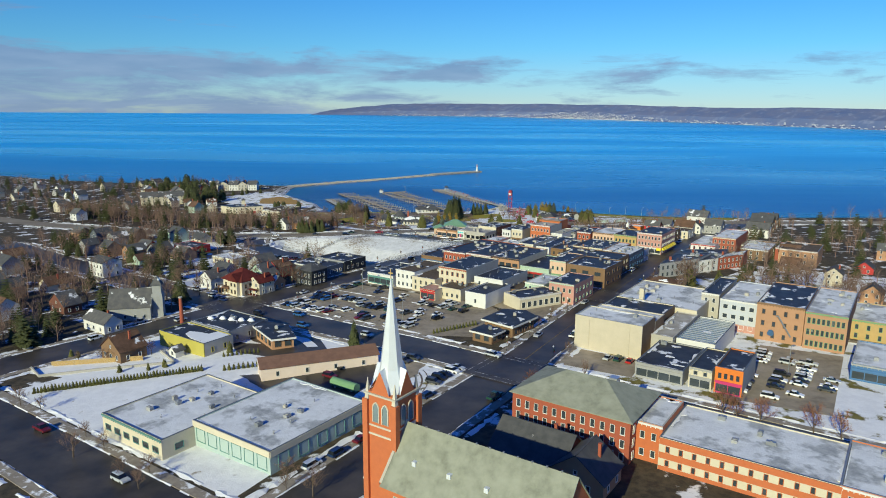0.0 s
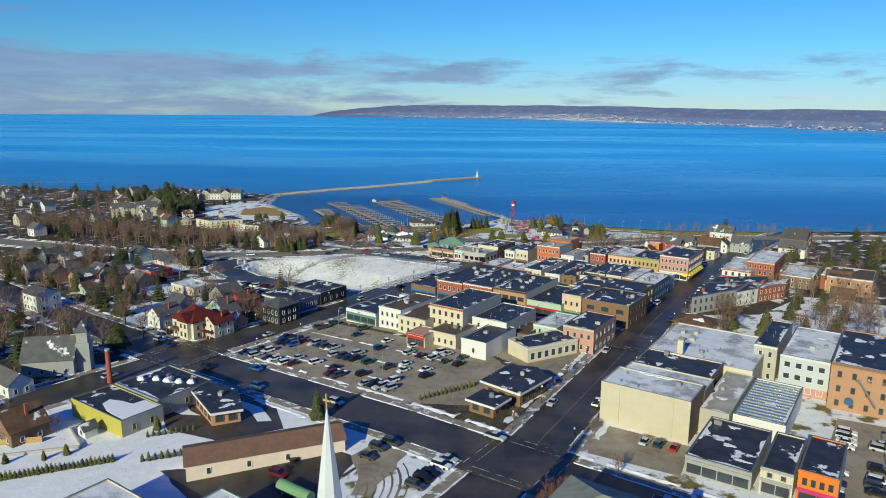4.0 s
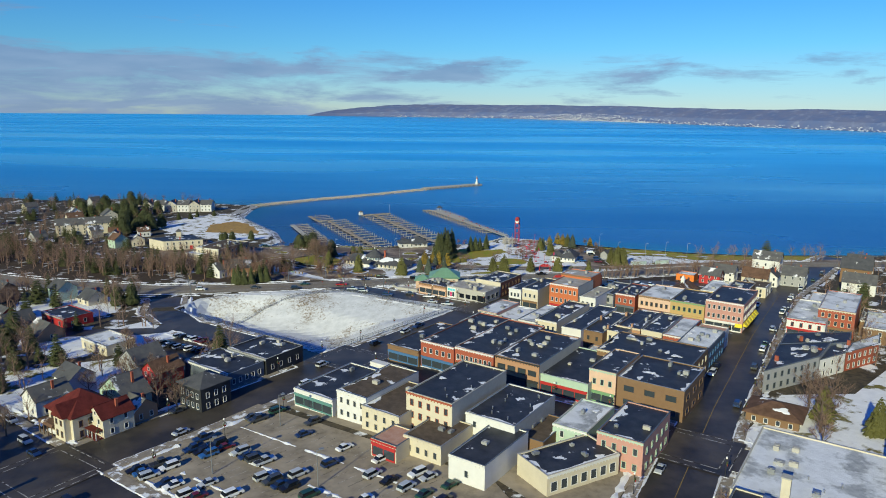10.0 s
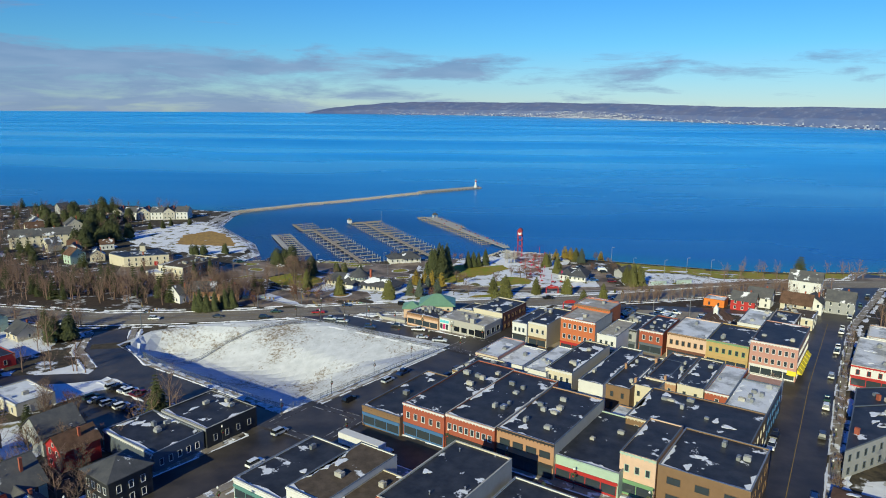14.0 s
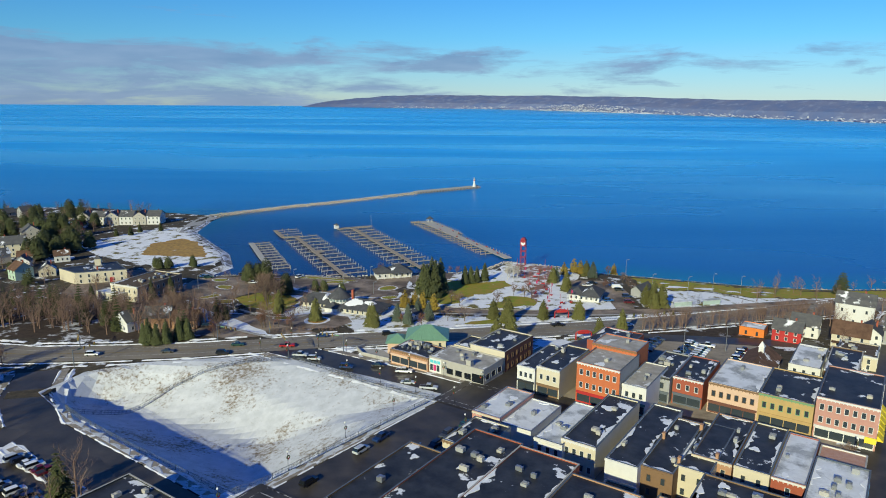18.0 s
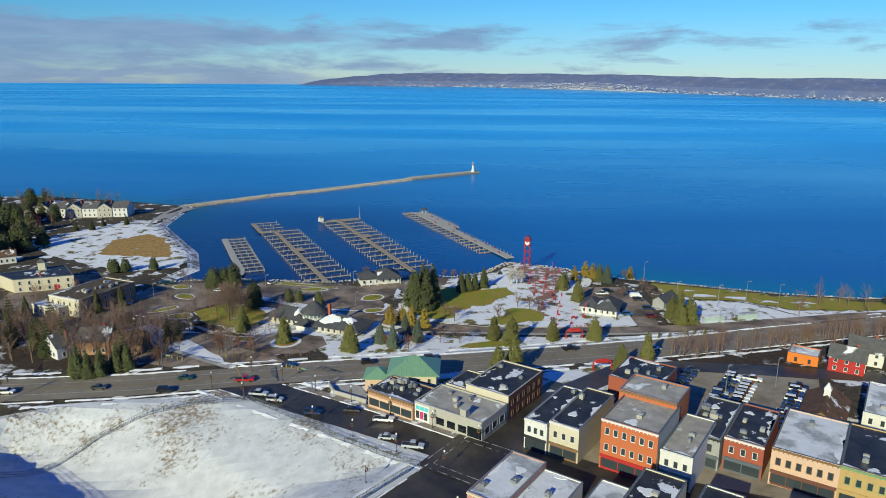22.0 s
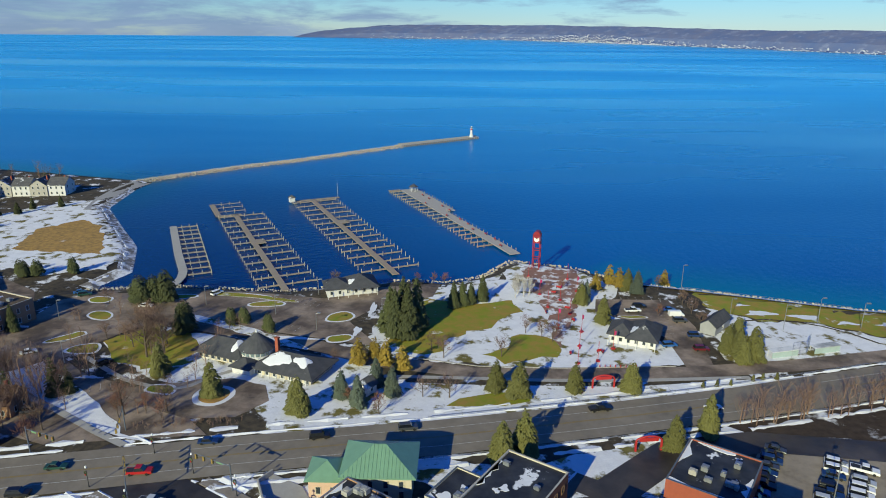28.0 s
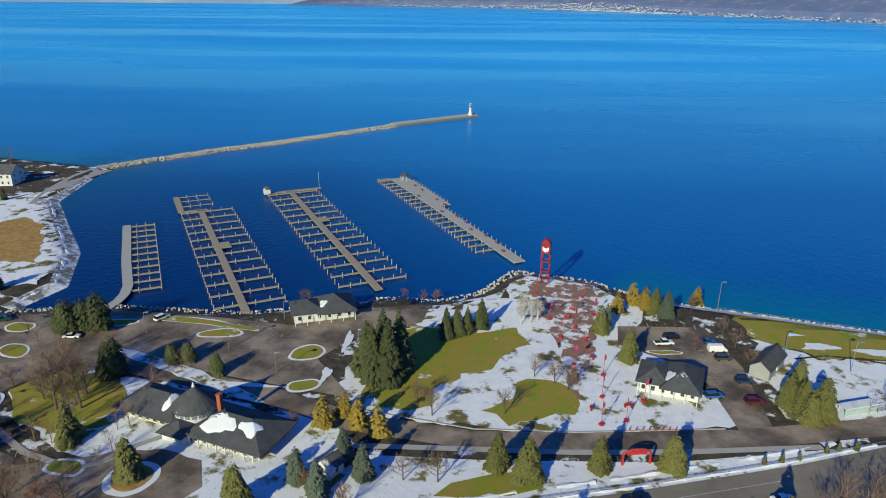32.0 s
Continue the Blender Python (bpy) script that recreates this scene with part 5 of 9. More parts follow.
# corner row by the highway
B("peach restaurant with a cluttered roof", -31.3, 437.4, 15.6, 11, 5, "tan_brick", "roof_black", 1, 4, 0, "brown_brick", shop="peach_paint", units=12, vents=4, snow=4, name="restaurant")
cs = B("bare concrete corner shop with a turquoise painted front", -17.6, 430.2, 20.8, 12.5, 5.2, "concrete", "roof_gravel", 1, 0, 3, "grey_paint", units=4, win=(2.4, 2.0), snow=3, cornice=False)
part("painted_front", Geo().box(0.1, -0.12, 0.0, 4.9, -0.004, 4.7), "white_paint", cs, "white front with turquoise panels")
for k in range(3):
    part("shop_pane", Geo().box(0.5 + k * 1.3, -0.16, 0.6, 1.6 + k * 1.3, -0.122, 2.7), ("window_glass", "magenta_paint", "window_glass")[k], cs)
    part("fascia_panel", Geo().box(0.5 + k * 1.4, -0.17, 3.2, 1.7 + k * 1.4, -0.122, 4.2), "turquoise_paint", cs)
for k in range(3):
    part("shop_pane", Geo().box(7.0 + k * 3.4, -0.1, 0.8, 9.4 + k * 3.4, -0.004, 2.7), "car_glass", cs)
part("corner_glass", Geo().box(16.6, -0.16, 0.5, 20.7, -0.004, 3.2), "car_glass", cs)
part("stair_tower", Geo().box(14.2, 0.2, 4.0, 15.9, 2.0, 6.9).box(14.0, 0.0, 6.9, 16.1, 2.2, 7.1), "concrete", cs)
B("dark brick shop with a black snow-patched roof", *uv(-229.3, 373.2), 13.2, 20, 7.2, "cream_paint", "roof_black", 2, 0, 6, "brown_brick", units=3, snow=7, side_wall="dark_brick", cornice=False)
B("low cream rear wing with a black roof", *uv(-236, 373.2), 6.6, 11, 6.0, "cream_paint", "roof_black", 1, 0, 0, "brown_brick", units=2, snow=2, cornice=False)
# east side of the main street
bung = building("low brown bungalow with a snow-patched hipped roof", 71.5, 303.5, 13, 11, 2.6, "brown_brick", "roof_brown", 1, 4, 3, "white_paint", category="house", name="house", units=0, snow=0, vents=0, cornice=False)
hip_roof(bung, 0, 0, 13, 11, 2.7, 2.2, "shingle_brown", o=0.9)
hip_snow(bung, 0, 0, 13, 11, 2.7, 2.2, 0.9, 8.5, 2.4, 2.6, 1.3, 5)
hip_snow(bung, 0, 0, 13, 11, 2.7, 2.2, 0.9, 3.5, 8.0, 1.8, 1.6, 6)
B("red and white shop pair with snowy roofs", 114.9, 383.1, 13, 32, 7, "white_paint", "roof_white", 2, 4, 0, "red_paint", shop="red_paint", units=3)
B("three-storey red brick corner block with pale lintels", 127.5, 386, 12.3, 32, 10.5, "red_brick", "roof_white", 3, 5, 0, "cream_paint", shop="brown_brick", units=2)
B("low brown brick shop with a snowy roof", 140, 377, 14, 26, 6, "brown_brick", "roof_white", 2, 4, 0, "white_paint", units=3)
B("tan brick block with small windows", 156, 366, 18, 24, 8, "tan_brick", "roof_brown", 2, 5, 0, "white_paint", units=2)

def skew_block(label, corners, h, wall, roof, n, trim, rows=2, units=3, snow=3, shop="", win=(1.0, 1.7)):
    """A flat-roofed block on four uneven corners, given counter-clockwise from the left end of its front."""
    SEED[0] += 1
    rng = random.Random(SEED[0])
    (x0, y0), (x1, y1) = corners[0], corners[1]
    z = max(ground_z(*corners[0]), ground_z(*corners[1]))
    ang = math.degrees(math.atan2(y1 - y0, x1 - x0))
    c, s = math.cos(radians(ang)), math.sin(radians(ang))
    pts = [((x - x0) * c + (y - y0) * s, -(x - x0) * s + (y - y0) * c) for x, y in corners]
    cx, cy = sum(p[0] for p in pts) / 4, sum(p[1] for p in pts) / 4
    root = thing("shop_building", label, "building", x0, y0, z, ang)

    def shrunk(by):
        return [(p[0] - (p[0] - cx) * by / math.hypot(p[0] - cx, p[1] - cy), p[1] - (p[1] - cy) * by / math.hypot(p[0] - cx, p[1] - cy)) for p in pts]
    part("wall", Geo().prism(pts, -1.5, h - 0.2), wall, root)
    part("roof", Geo().prism(shrunk(0.3), h - 0.2, h - 0.05), roof, root)
    for a, b, ia, ib in zip(pts, pts[1:] + pts[:1], shrunk(0.45), shrunk(0.45)[1:] + shrunk(0.45)[:1]):
        part("parapet", Geo().prism([a, b, ib, ia], h - 0.2, h + 0.12), "slate_paint", root)
    L = pts[1][0]
    z0 = 0.0
    if shop:
        storefront(root, L, 0.1, 2.8, max(2, int(L / 3.4)), (0, 0), 0, shop)
        z0 = 3.4
    fh = (h - 0.6 - z0) / (rows - (1 if shop else 0))
    for r in range(rows - (1 if shop else 0)):
        windows(root, n, 0.6, L - 0.6, z0 + fh * r + (fh - min(win[1], fh - 0.5)) / 2, win[0], min(win[1], fh - 0.5), (0, 0), 0, trim)
    for k in range(units):
        fx, fy = rng.uniform(-0.5, 0.5), rng.uniform(-0.5, 0.5)
        hvac(rng, root, cx + fx * L * 0.6, cy + fy * (pts[2][1] - pts[1][1]) * 0.6, h - 0.05)
    for k in range(snow):
        fx, fy = rng.uniform(-0.4, 0.4), rng.uniform(-0.4, 0.4)
        part("snow_patch", Geo().prism(blob(rng, cx + fx * L * 0.6, cy + fy * 8, rng.uniform(1.2, 3.2), rng.uniform(0.7, 1.6), 18), h - 0.05, h + 0.03), "snow", root)
    part("chimney", Geo().box(L * 0.4, 3.4, h - 0.1, L * 0.4 + 0.7, 4.4, h + 1.6), "red_brick", root)
    return root


skew_block("grey stone corner shop with a green awning and black roof", [(83.3, 323.0), (105.6, 336.8), (116, 351.5), (97.8, 348.2)], 7.2, "grey_paint", "roof_black", 8, "slate_paint", shop="", snow=5)
skew_block("narrow white shop with a flat roof", [(105.9, 337.0), (117.2, 344.2), (124, 354), (116.3, 351.6)], 6.4, "white_paint", "roof_black", 3, "white_paint", units=1, snow=1)
skew_block("red painted brick block with a pale roof", [(117.6, 344.6), (133.5, 354.8), (139, 364.5), (124.3, 354.2)], 6.6, "red_brick", "roof_white", 6, "white_paint", units=2, snow=1)
skew_block("low black-roofed shop on the main street", [(98, 348.7), (124, 354.6), (130, 366), (106, 363)], 6.8, "slate_paint", "roof_black", 4, "white_paint", units=3, snow=4)

# ---- church, school and their yard ----
def church():
    z = ground_z(-8, 112)
    root = thing("church", "orange brick church with a sage roof and tall silver spire", "church", -13.5, 118.0, z, GRID)
    L, hw, eave, ridge = 34.0, 7.6, 9.5, 18.0
    g = Geo().box(0, -hw, -2, L, hw, eave)
    for x, flip in ((0, 1), (L, 0)):
        p = [(x, hw, eave), (x, -hw, eave), (x, 0, ridge)]
        g.poly(p if flip else p[::-1])
    part("wall", g, "orange_brick", root)
    for sgn in (-1, 1):
        a = [(-0.1, sgn * (hw + 0.6), eave - 0.65), (L + 0.3, sgn * (hw + 0.6), eave - 0.65), (L + 0.3, 0, ridge + 0.1), (-0.1, 0, ridge + 0.1)]
        up = [(q[0], q[1], q[2] + 0.22) for q in a]
        if sgn > 0:
            a, up = a[::-1], up[::-1]
        r = Geo()
        r.poly(up); r.poly(a[::-1])
        for i in range(4):
            j = (i + 1) % 4
            r.poly([a[i], a[j], up[j], up[i]])
        part("roof_slope", r, "shingle_sage", root)
        for i in range(4):
            x = 5 + i * 7.5
            zz = eave + (ridge - eave) * 0.42
            part("roof_dormer", Geo().prism([(x - 0.4, sgn * hw * 0.62 - 0.1), (x + 0.4, sgn * hw * 0.62 - 0.1), (x + 0.4, sgn * hw * 0.4), (x - 0.4, sgn * hw * 0.4)], zz - 0.6, zz + 0.7), "spire_metal", root)
    for i in range(12):
        part("ridge_vent", Geo().box(1.5 + i * 2.7, -0.15, ridge + 0.2, 1.8 + i * 2.7, 0.15, ridge + 0.5), "grey_metal", root)
    part("gable_coping", Geo().prism([(-0.5, -0.25), (0.0, -0.25), (0.0, 0.25), (-0.5, 0.25)], ridge - 0.6, ridge + 0.6), "limestone", root)
    for sgn in (-1, 1):
        r = Geo()
        r.poly([(-0.45, sgn * (hw + 0.3), eave), (0.1, sgn * (hw + 0.3), eave), (0.1, 0, ridge + 0.6), (-0.45, 0, ridge + 0.6)][::sgn])
        r.poly([(-0.45, sgn * (hw + 0.3), eave - 0.6), (-0.45, 0, ridge - 0.2), (-0.45, 0, ridge + 0.6), (-0.45, sgn * (hw + 0.3), eave)][::sgn])
        part("gable_coping", r, "limestone", root)
    # tower
    tw = part("tower", Geo().box(-7.0, -3.4, -2, -0.2, 3.4, 24), "orange_brick", root)
    c = (-3.6, 0.0)
    for zz, s in ((15.5, 0.18), (17.2, 0.12), (23.4, 0.35)):
        part("string_course", Geo().ring(6.8 + 2 * s, 6.8 + 2 * s, 0.5, zz, zz + 0.35, -7.0 - s, -3.4 - s), "limestone", tw)
    for sx in (-1, 1):
        for sy in (-1, 1):
            part("buttress", Geo().prism([(c[0] + sx * 3.4 - 0.6, sy * 3.4 - 0.6), (c[0] + sx * 3.4 + 0.6, sy * 3.4 - 0.6), (c[0] + sx * 3.4 + 0.6, sy * 3.4 + 0.6), (c[0] + sx * 3.4 - 0.6, sy * 3.4 + 0.6)], -1, 22.5), "orange_brick", tw)
            px, py = c[0] + sx * 3.2, sy * 3.2
            part("pinnacle", Geo().prism([(px - .45, py - .45), (px + .45, py - .45), (px + .45, py + .45), (px - .45, py + .45)], 22.5, 26.5, [(px - .05, py - .05), (px + .05, py - .05), (px + .05, py + .05), (px - .05, py + .05)]), "limestone", tw)
    arch = [(-0.62, 0), (0.62, 0), (0.62, 2.9), (0.35, 3.5), (0, 3.8), (-0.35, 3.5), (-0.62, 2.9)]

    def arched():
        g = Geo()
        n = len(arch)
        g.v = [(x, -0.12, zz) for x, zz in arch] + [(x, 0.05, zz) for x, zz in arch]
        g.f = [tuple(range(n)), *[(i, i + n, (i + 1) % n + n, (i + 1) % n) for i in range(n)]]
        return g.mesh("louvre", "pale_glass")

    def hood():
        g = Geo()
        big = [(x * 1.28, zz * 1.07 - 0.05) for x, zz in arch]
        n = len(arch)
        g.v = [(x, -0.2, zz) for x, zz in big] + [(x, -0.2, zz) for x, zz in arch] + [(x, 0.05, zz) for x, zz in big]
        g.f = [(i, (i + 1) % n, (i + 1) % n + n, i + n) for i in range(1, n)] + [(i, i + 2 * n, (i + 1) % n + 2 * n, (i + 1) % n) for i in range(n)]
        return g.mesh("louvre_surround", "limestone")
    for turn, at in ((0, (c[0], -3.4)), (90, (c[0] + 3.4, 0)), (-90, (c[0] - 3.4, 0)), (180, (c[0], 3.4))):
        for k in (-1, 1):
            ca, sa = math.cos(radians(turn)), math.sin(radians(turn))
            lo = part("louvre", shared("louvre", arched), "", tw, at=(at[0] + ca * k * 1.1, at[1] + sa * k * 1.1, 18.2), turn=turn)
            part("louvre_surround", shared("hood", hood), "", lo)
    oct_ = [(c[0] + math.cos(math.pi * (i + 0.5) / 4) * 3.5, math.sin(math.pi * (i + 0.5) / 4) * 3.5) for i in range(8)]
    tip = [(c[0] + math.cos(math.pi * (i + 0.5) / 4) * 0.09, math.sin(math.pi * (i + 0.5) / 4) * 0.09) for i in range(8)]
    mid = [(c[0] + math.cos(math.pi * (i + 0.5) / 4) * 2.3, math.sin(math.pi * (i + 0.5) / 4) * 2.3) for i in range(8)]
    spire = part("spire", Geo().prism(oct_, 24, 28.2, mid).prism(mid, 28.2, 45.2, tip), "spire_metal", root)
    for turn in range(4):
        a = turn * math.pi / 2
        d, s = Vector((math.cos(a), math.sin(a), 0)), Vector((-math.sin(a), math.cos(a), 0))
        o = Vector((c[0], 0, 0))
        p = [o + d * 3.5 - s * 2.1 + Vector((0, 0, 24)), o + d * 3.5 + s * 2.1 + Vector((0, 0, 24)), o + d * 3.5 + Vector((0, 0, 28.4)), o + d * 1.6 + Vector((0, 0, 28.8))]
        g = Geo()
        g.poly([p[0], p[1], p[2]])
        part("gable", g, "orange_brick", spire)
        g = Geo()
        g.poly([p[1], p[3], p[2]]); g.poly([p[0], p[2], p[3]])
        part("gable_roof", g, "spire_metal", spire)
    part("cross", Geo().box(c[0] - 0.07, -0.07, 45, c[0] + 0.07, 0.07, 47).box(c[0] - 0.5, -0.06, 46.1, c[0] + 0.5, 0.06, 46.3), "gold_brick", root)
    windows(root, 7, 1, L - 1, 3.2, 1.3, 4.5, (0, -hw), 0, "limestone", "pale_glass")


church()
school = building("three-storey red brick school with a sage hipped roof", 7.5, 153.6, 28.8, 19, 10, "red_brick", "roof_gravel", 3, 12, 6, "white_paint", category="school", name="school", units=0, snow=0, vents=0, win=(1.0, 1.9), cornice=False)
hip_roof(school, 0, 0, 28.8, 19, 10.1, 4.5, "shingle_sage")
part("roof_vent", Geo().box(19, 12, 11.5, 21, 14, 14), "silver_metal", school)
wing = B("orange and cream banded school wing with a snowy roof", 38.2, 137.8, 34, 20, 7.2, "cream_paint", "roof_white", 2, 12, 3, "orange_brick", category="school", name="school_wing", units=4, win=(0.8, 1.4))
for z0, z1 in ((-0.5, 0.7), (2.45, 3.85), (5.6, 7.05)):
    part("brick_band", Geo().box(0.05, -0.06, z0, 33.95, -0.002, z1), "orange_brick", wing)
B("orange brick school wing with a pale flat roof", 67.0, 120.5, 40, 22, 7.0, "orange_brick", "roof_white", 2, 14, 3, "white_paint", category="school", name="school_wing", units=4, win=(0.8, 1.4))
B("small orange brick link hall with a white roof", 34, 142.5, 6, 16, 9, "orange_brick", "roof_white", 2, 2, 0, "white_paint", name="link_hall", category="school", units=0)
house("low rectory with a dark green snow-patched roof", 2, 138, 17, 13, 3.6, "red_brick", "shingle_dark", category="house", front=4, side=2)
house("small gabled parish house with a dark roof", 14, 130, 12, 10, 3.6, "tan_brick", "shingle_dark", along=False, front=2, side=2)
# shelter beside the car park
def pavilion(label, outline, h, wall, inset=1.6, snow=()):
    """A low flat-roofed pavilion with deep eaves and a pale fascia; outline: its roof edge."""
    cx, cy = sum(p[0] for p in outline) / len(outline), sum(p[1] for p in outline) / len(outline)
    z = max(ground_z(*p) for p in outline)
    root = thing("bank_building", label, "building", cx, cy, z)

    def ring(by):
        out = []
        for x, y in outline:
            d = math.hypot(x - cx, y - cy)
            out.append(((x - cx) * (d - by) / d, (y - cy) * (d - by) / d))
        return out
    part("wall", Geo().prism(ring(inset), -1.2, h - 0.7), wall, root)
    part("fascia", Geo().prism(ring(0.0), h - 0.7, h - 0.12), "white_paint", root)
    part("roof", Geo().prism(ring(0.25), h - 0.12, h), "roof_black", root)
    inner = ring(inset)
    for a, b in zip(inner, inner[1:] + inner[:1]):
        L = math.hypot(b[0] - a[0], b[1] - a[1])
        ang = math.degrees(math.atan2(b[1] - a[1], b[0] - a[0]))
        n = max(1, int(L / 3.2))
        windows(root, n, 0.3, L - 0.3, 0.7, min(2.1, L / n * 0.8), 1.9, a, ang, "brown_brick")
    rng = random.Random(int(abs(cx) * 7))
    hvac(rng, root, 0.8, 0.6, h)
    for sx, sy, rx, ry in snow:
        part("snow_patch", Geo().prism(blob(rng, sx, sy, rx, ry, 18), h, h + 0.09), "snow", root)


pavilion("low black-roofed drive-up bank with wide eaves", [uv(-120.5, 199), uv(-106.5, 197), uv(-105, 213), uv(-112, 217.5), uv(-120, 214)], 4.4, "brown_brick", 1.5, snow=((-4, 2, 1.8, 1.2), (3, -4, 1.2, 2)))
pavilion("small black-roofed drive-up canopy block", [uv(-118, 187.5), uv(-108.5, 187), uv(-108, 195), uv(-117.5, 196)], 3.6, "brown_brick", 1.2, snow=((2, 1, 1.6, 0.9),))
pavilion("low black-roofed bank pavilion with a pale fascia", [(-68.7, 208.8), (-61.4, 212.3), (-67.5, 224.7), (-78.4, 228.9), (-79.7, 222.6)], 4.0, "tan_brick", 1.5, snow=((3.4, -2.5, 2.4, 1.0),))
drape("pavilion_snow", [(-84.5, 231.5), (-87.5, 226), (-86, 220.5), (-80, 216.8), (-74.5, 216.6), (-79, 219.5), (-82, 224), (-82, 229)], "snow", "crescent of snow on a kerbed island", "snow", lift=0.14, rough=0.6)
drape("pavilion_snow", [(-70.5, 228.5), (-60, 222), (-54.5, 213.5), (-58, 213), (-62.5, 219.5), (-70, 225.5)], "snow", "bank of shaded snow behind the pavilion", "snow", lift=0.14, rough=0.6)
drape("pavilion_drive", [(-89, 222), (-86, 233), (-74, 236), (-56, 222), (-50, 209), (-64, 202), (-80, 208)], "wet_asphalt", "dark asphalt drive round the bank pavilion", "car park", lift=0.08)

# green roofed restaurant by the highway
gr = building("cream pavilion with a bright green metal hip roof", -26.6, 447.6, 13.4, 11, 5.4, "cream_paint", "roof_gravel", 2, 4, 2, "cream_paint", ang=2, name="restaurant", units=0, snow=0, vents=0, cornice=False)
hip_roof(gr, 0, 0, 13.4, 11, 5.5, 3.6, "green_metal", o=1.0)
for i in range(20):
    x = -0.7 + i * 0.78
    up = max(0.2, min(x + 1.0, 14.4 - x, 6.4))
    part("seam", Geo().tube((x, -0.98, 5.54), (x, -1.0 + up, 5.54 + 3.6 * up / 6.5), 0.05, 0.05, 4), "green_metal", gr)
gr2 = building("low cream porch with a green metal hip roof", -33.9, 447.8, 6.8, 7, 4.0, "peach_paint", "roof_gravel", 1, 2, 2, "cream_paint", ang=2, name="restaurant", units=0, snow=0, vents=0, cornice=False)
hip_roof(gr2, 0, 0, 6.8, 7, 4.1, 2.2, "green_metal", o=0.7)

way("patio_wall", [(-32.2, 439.6), (-42.6, 445.6), (-45.5, 451.5), (-43.5, 455.2)], 0.35, "concrete", "low grey concrete wall round the patio", "wall", lift=1.3, kerb=1.4)
drape("patio", [(-32.2, 439.8), (-42.4, 445.8), (-45.2, 451.5), (-43.3, 455), (-36, 451), (-33, 446)], "concrete", "grey paved restaurant patio", "paving", lift=0.2)

# ---- park houses ----
def turret_house():
    z = ground_z(-66, 508)
    root = thing("park_hall", "white hall with snowy black roofs, round turret and brick chimney", "hall", -83, 511.5, z, -19)
    for x0, x1, y0, y1 in ((0, 15, 0, 9), (22, 40, -2, 9)):
        part("wall", Geo().box(x0, y0, -1, x1, y1, 2.5), "cream_paint", root)
        windows(root, 7, x0, x1, 0.4, 1.3, 1.8, (0, y0), 0)
        hip_roof(root, x0, y0, x1, y1, 2.5, 3.2, "shingle_dark", o=1.5)
    cx, cy = 18.5, 4.0

    def circle(r, n=20):
        return [(cx + r * math.cos(2 * math.pi * i / n), cy + r * math.sin(2 * math.pi * i / n)) for i in range(n)]
    part("turret_wall", Geo().prism(circle(4.6), -1, 5.2), "white_paint", root)
    part("turret_roof", Geo().prism(circle(5.4), 5.2, 9.6, circle(0.25)), "shingle_dark", root)
    part("finial", Geo().tube((cx, cy, 9.6), (cx, cy, 10.6), 0.4, 0.12, 8), "white_paint", root)
    for i in range(10):
        a = 2 * math.pi * i / 20 + math.pi
        part("turret_window", shared("tw", lambda: Geo().box(-0.5, -0.05, 0, 0.5, 0.03, 1.0).mesh("turret_window", "pale_glass")), "", root, at=(cx + 4.63 * math.cos(a), cy + 4.63 * math.sin(a), 3.9), turn=math.degrees(a) + 90)
    part("chimney", Geo().box(24.2, 4.5, 2, 25.2, 5.5, 8.4).box(24.1, 4.4, 8.4, 25.3, 5.6, 8.7), "red_brick", root)
    part("entry_wall", Geo().box(15.5, -4, -1, 21.5, 0, 2.4), "white_paint", root)
    hip_roof(root, 15.5, -4.5, 21.5, 1, 2.4, 1.9, "shingle_dark", o=0.6, name="entry_roof")
    rng = random.Random(5)
    hip_snow(root, 0, 0, 15, 9, 2.5, 3.2, 1.5, 12.5, 3.0, 2.2, 3.0, 3)
    hip_snow(root, 22, -2, 40, 9, 2.5, 3.2, 1.5, 27.5, 1.0, 5.6, 3.4, 4)
    hip_snow(root, 22, -2, 40, 9, 2.5, 3.2, 1.5, 35.5, 1.5, 3.4, 2.4, 6)
    for i in range(8):
        part("porch_post", Geo().box(22.4 + i * 2.4, -3.3, -0.5, 22.6 + i * 2.4, -3.1, 2.4), "white_paint", root)
    return root


turret_house()
for x, y, a, w, d, label in ((-56, 562, 20, 18, 9, "white harbour office with hipped black roofs and snow"), (39.5, 531, -19, 14, 10, "white park pavilion with a hipped black roof")):
    z = ground_z(x, y)
    r = thing("park_hall", label, "hall", x, y, z, a)
    part("wall", Geo().box(0, 0, -1, w, d, 3.2), "white_paint", r)
    windows(r, 6, 0, w, 0.9, 1.0, 1.4, (0, 0), 0)
    windows(r, 3, 0, d, 0.9, 1.0, 1.4, (w, 0), 90)
    hip_roof(r, 0, 0, w * 0.48, d, 3.2, 2.6, "shingle_dark", o=0.9)
    hip_roof(r, w * 0.42, -1.5, w, d + 1, 3.3, 3.4, "shingle_dark", o=0.9)
    hip_snow(r, w * 0.42, -1.5, w, d + 1, 3.3, 3.4, 0.9, w * 0.5, 2.5, 1.5, 3.2, 7)
    for i in range(6):
        part("porch_post", Geo().box(w * i / 5 - 0.08, -2.2, -0.4, w * i / 5 + 0.08, -2.04, 3.1), "white_paint", r)
house("grey boarded ball-field shed with a dark roof", 74, 538, 12, 5, 3.2, "grey_paint", "shingle_dark", ang=51, along=True, front=1, side=1, chimney=False, category="shed", name="shed")
house("tiny white gabled kiosk with a grey roof", -33, 493, 4, 4, 2.6, "white_paint", "shingle_grey", along=False, front=1, side=1, chimney=False, category="kiosk", name="kiosk")

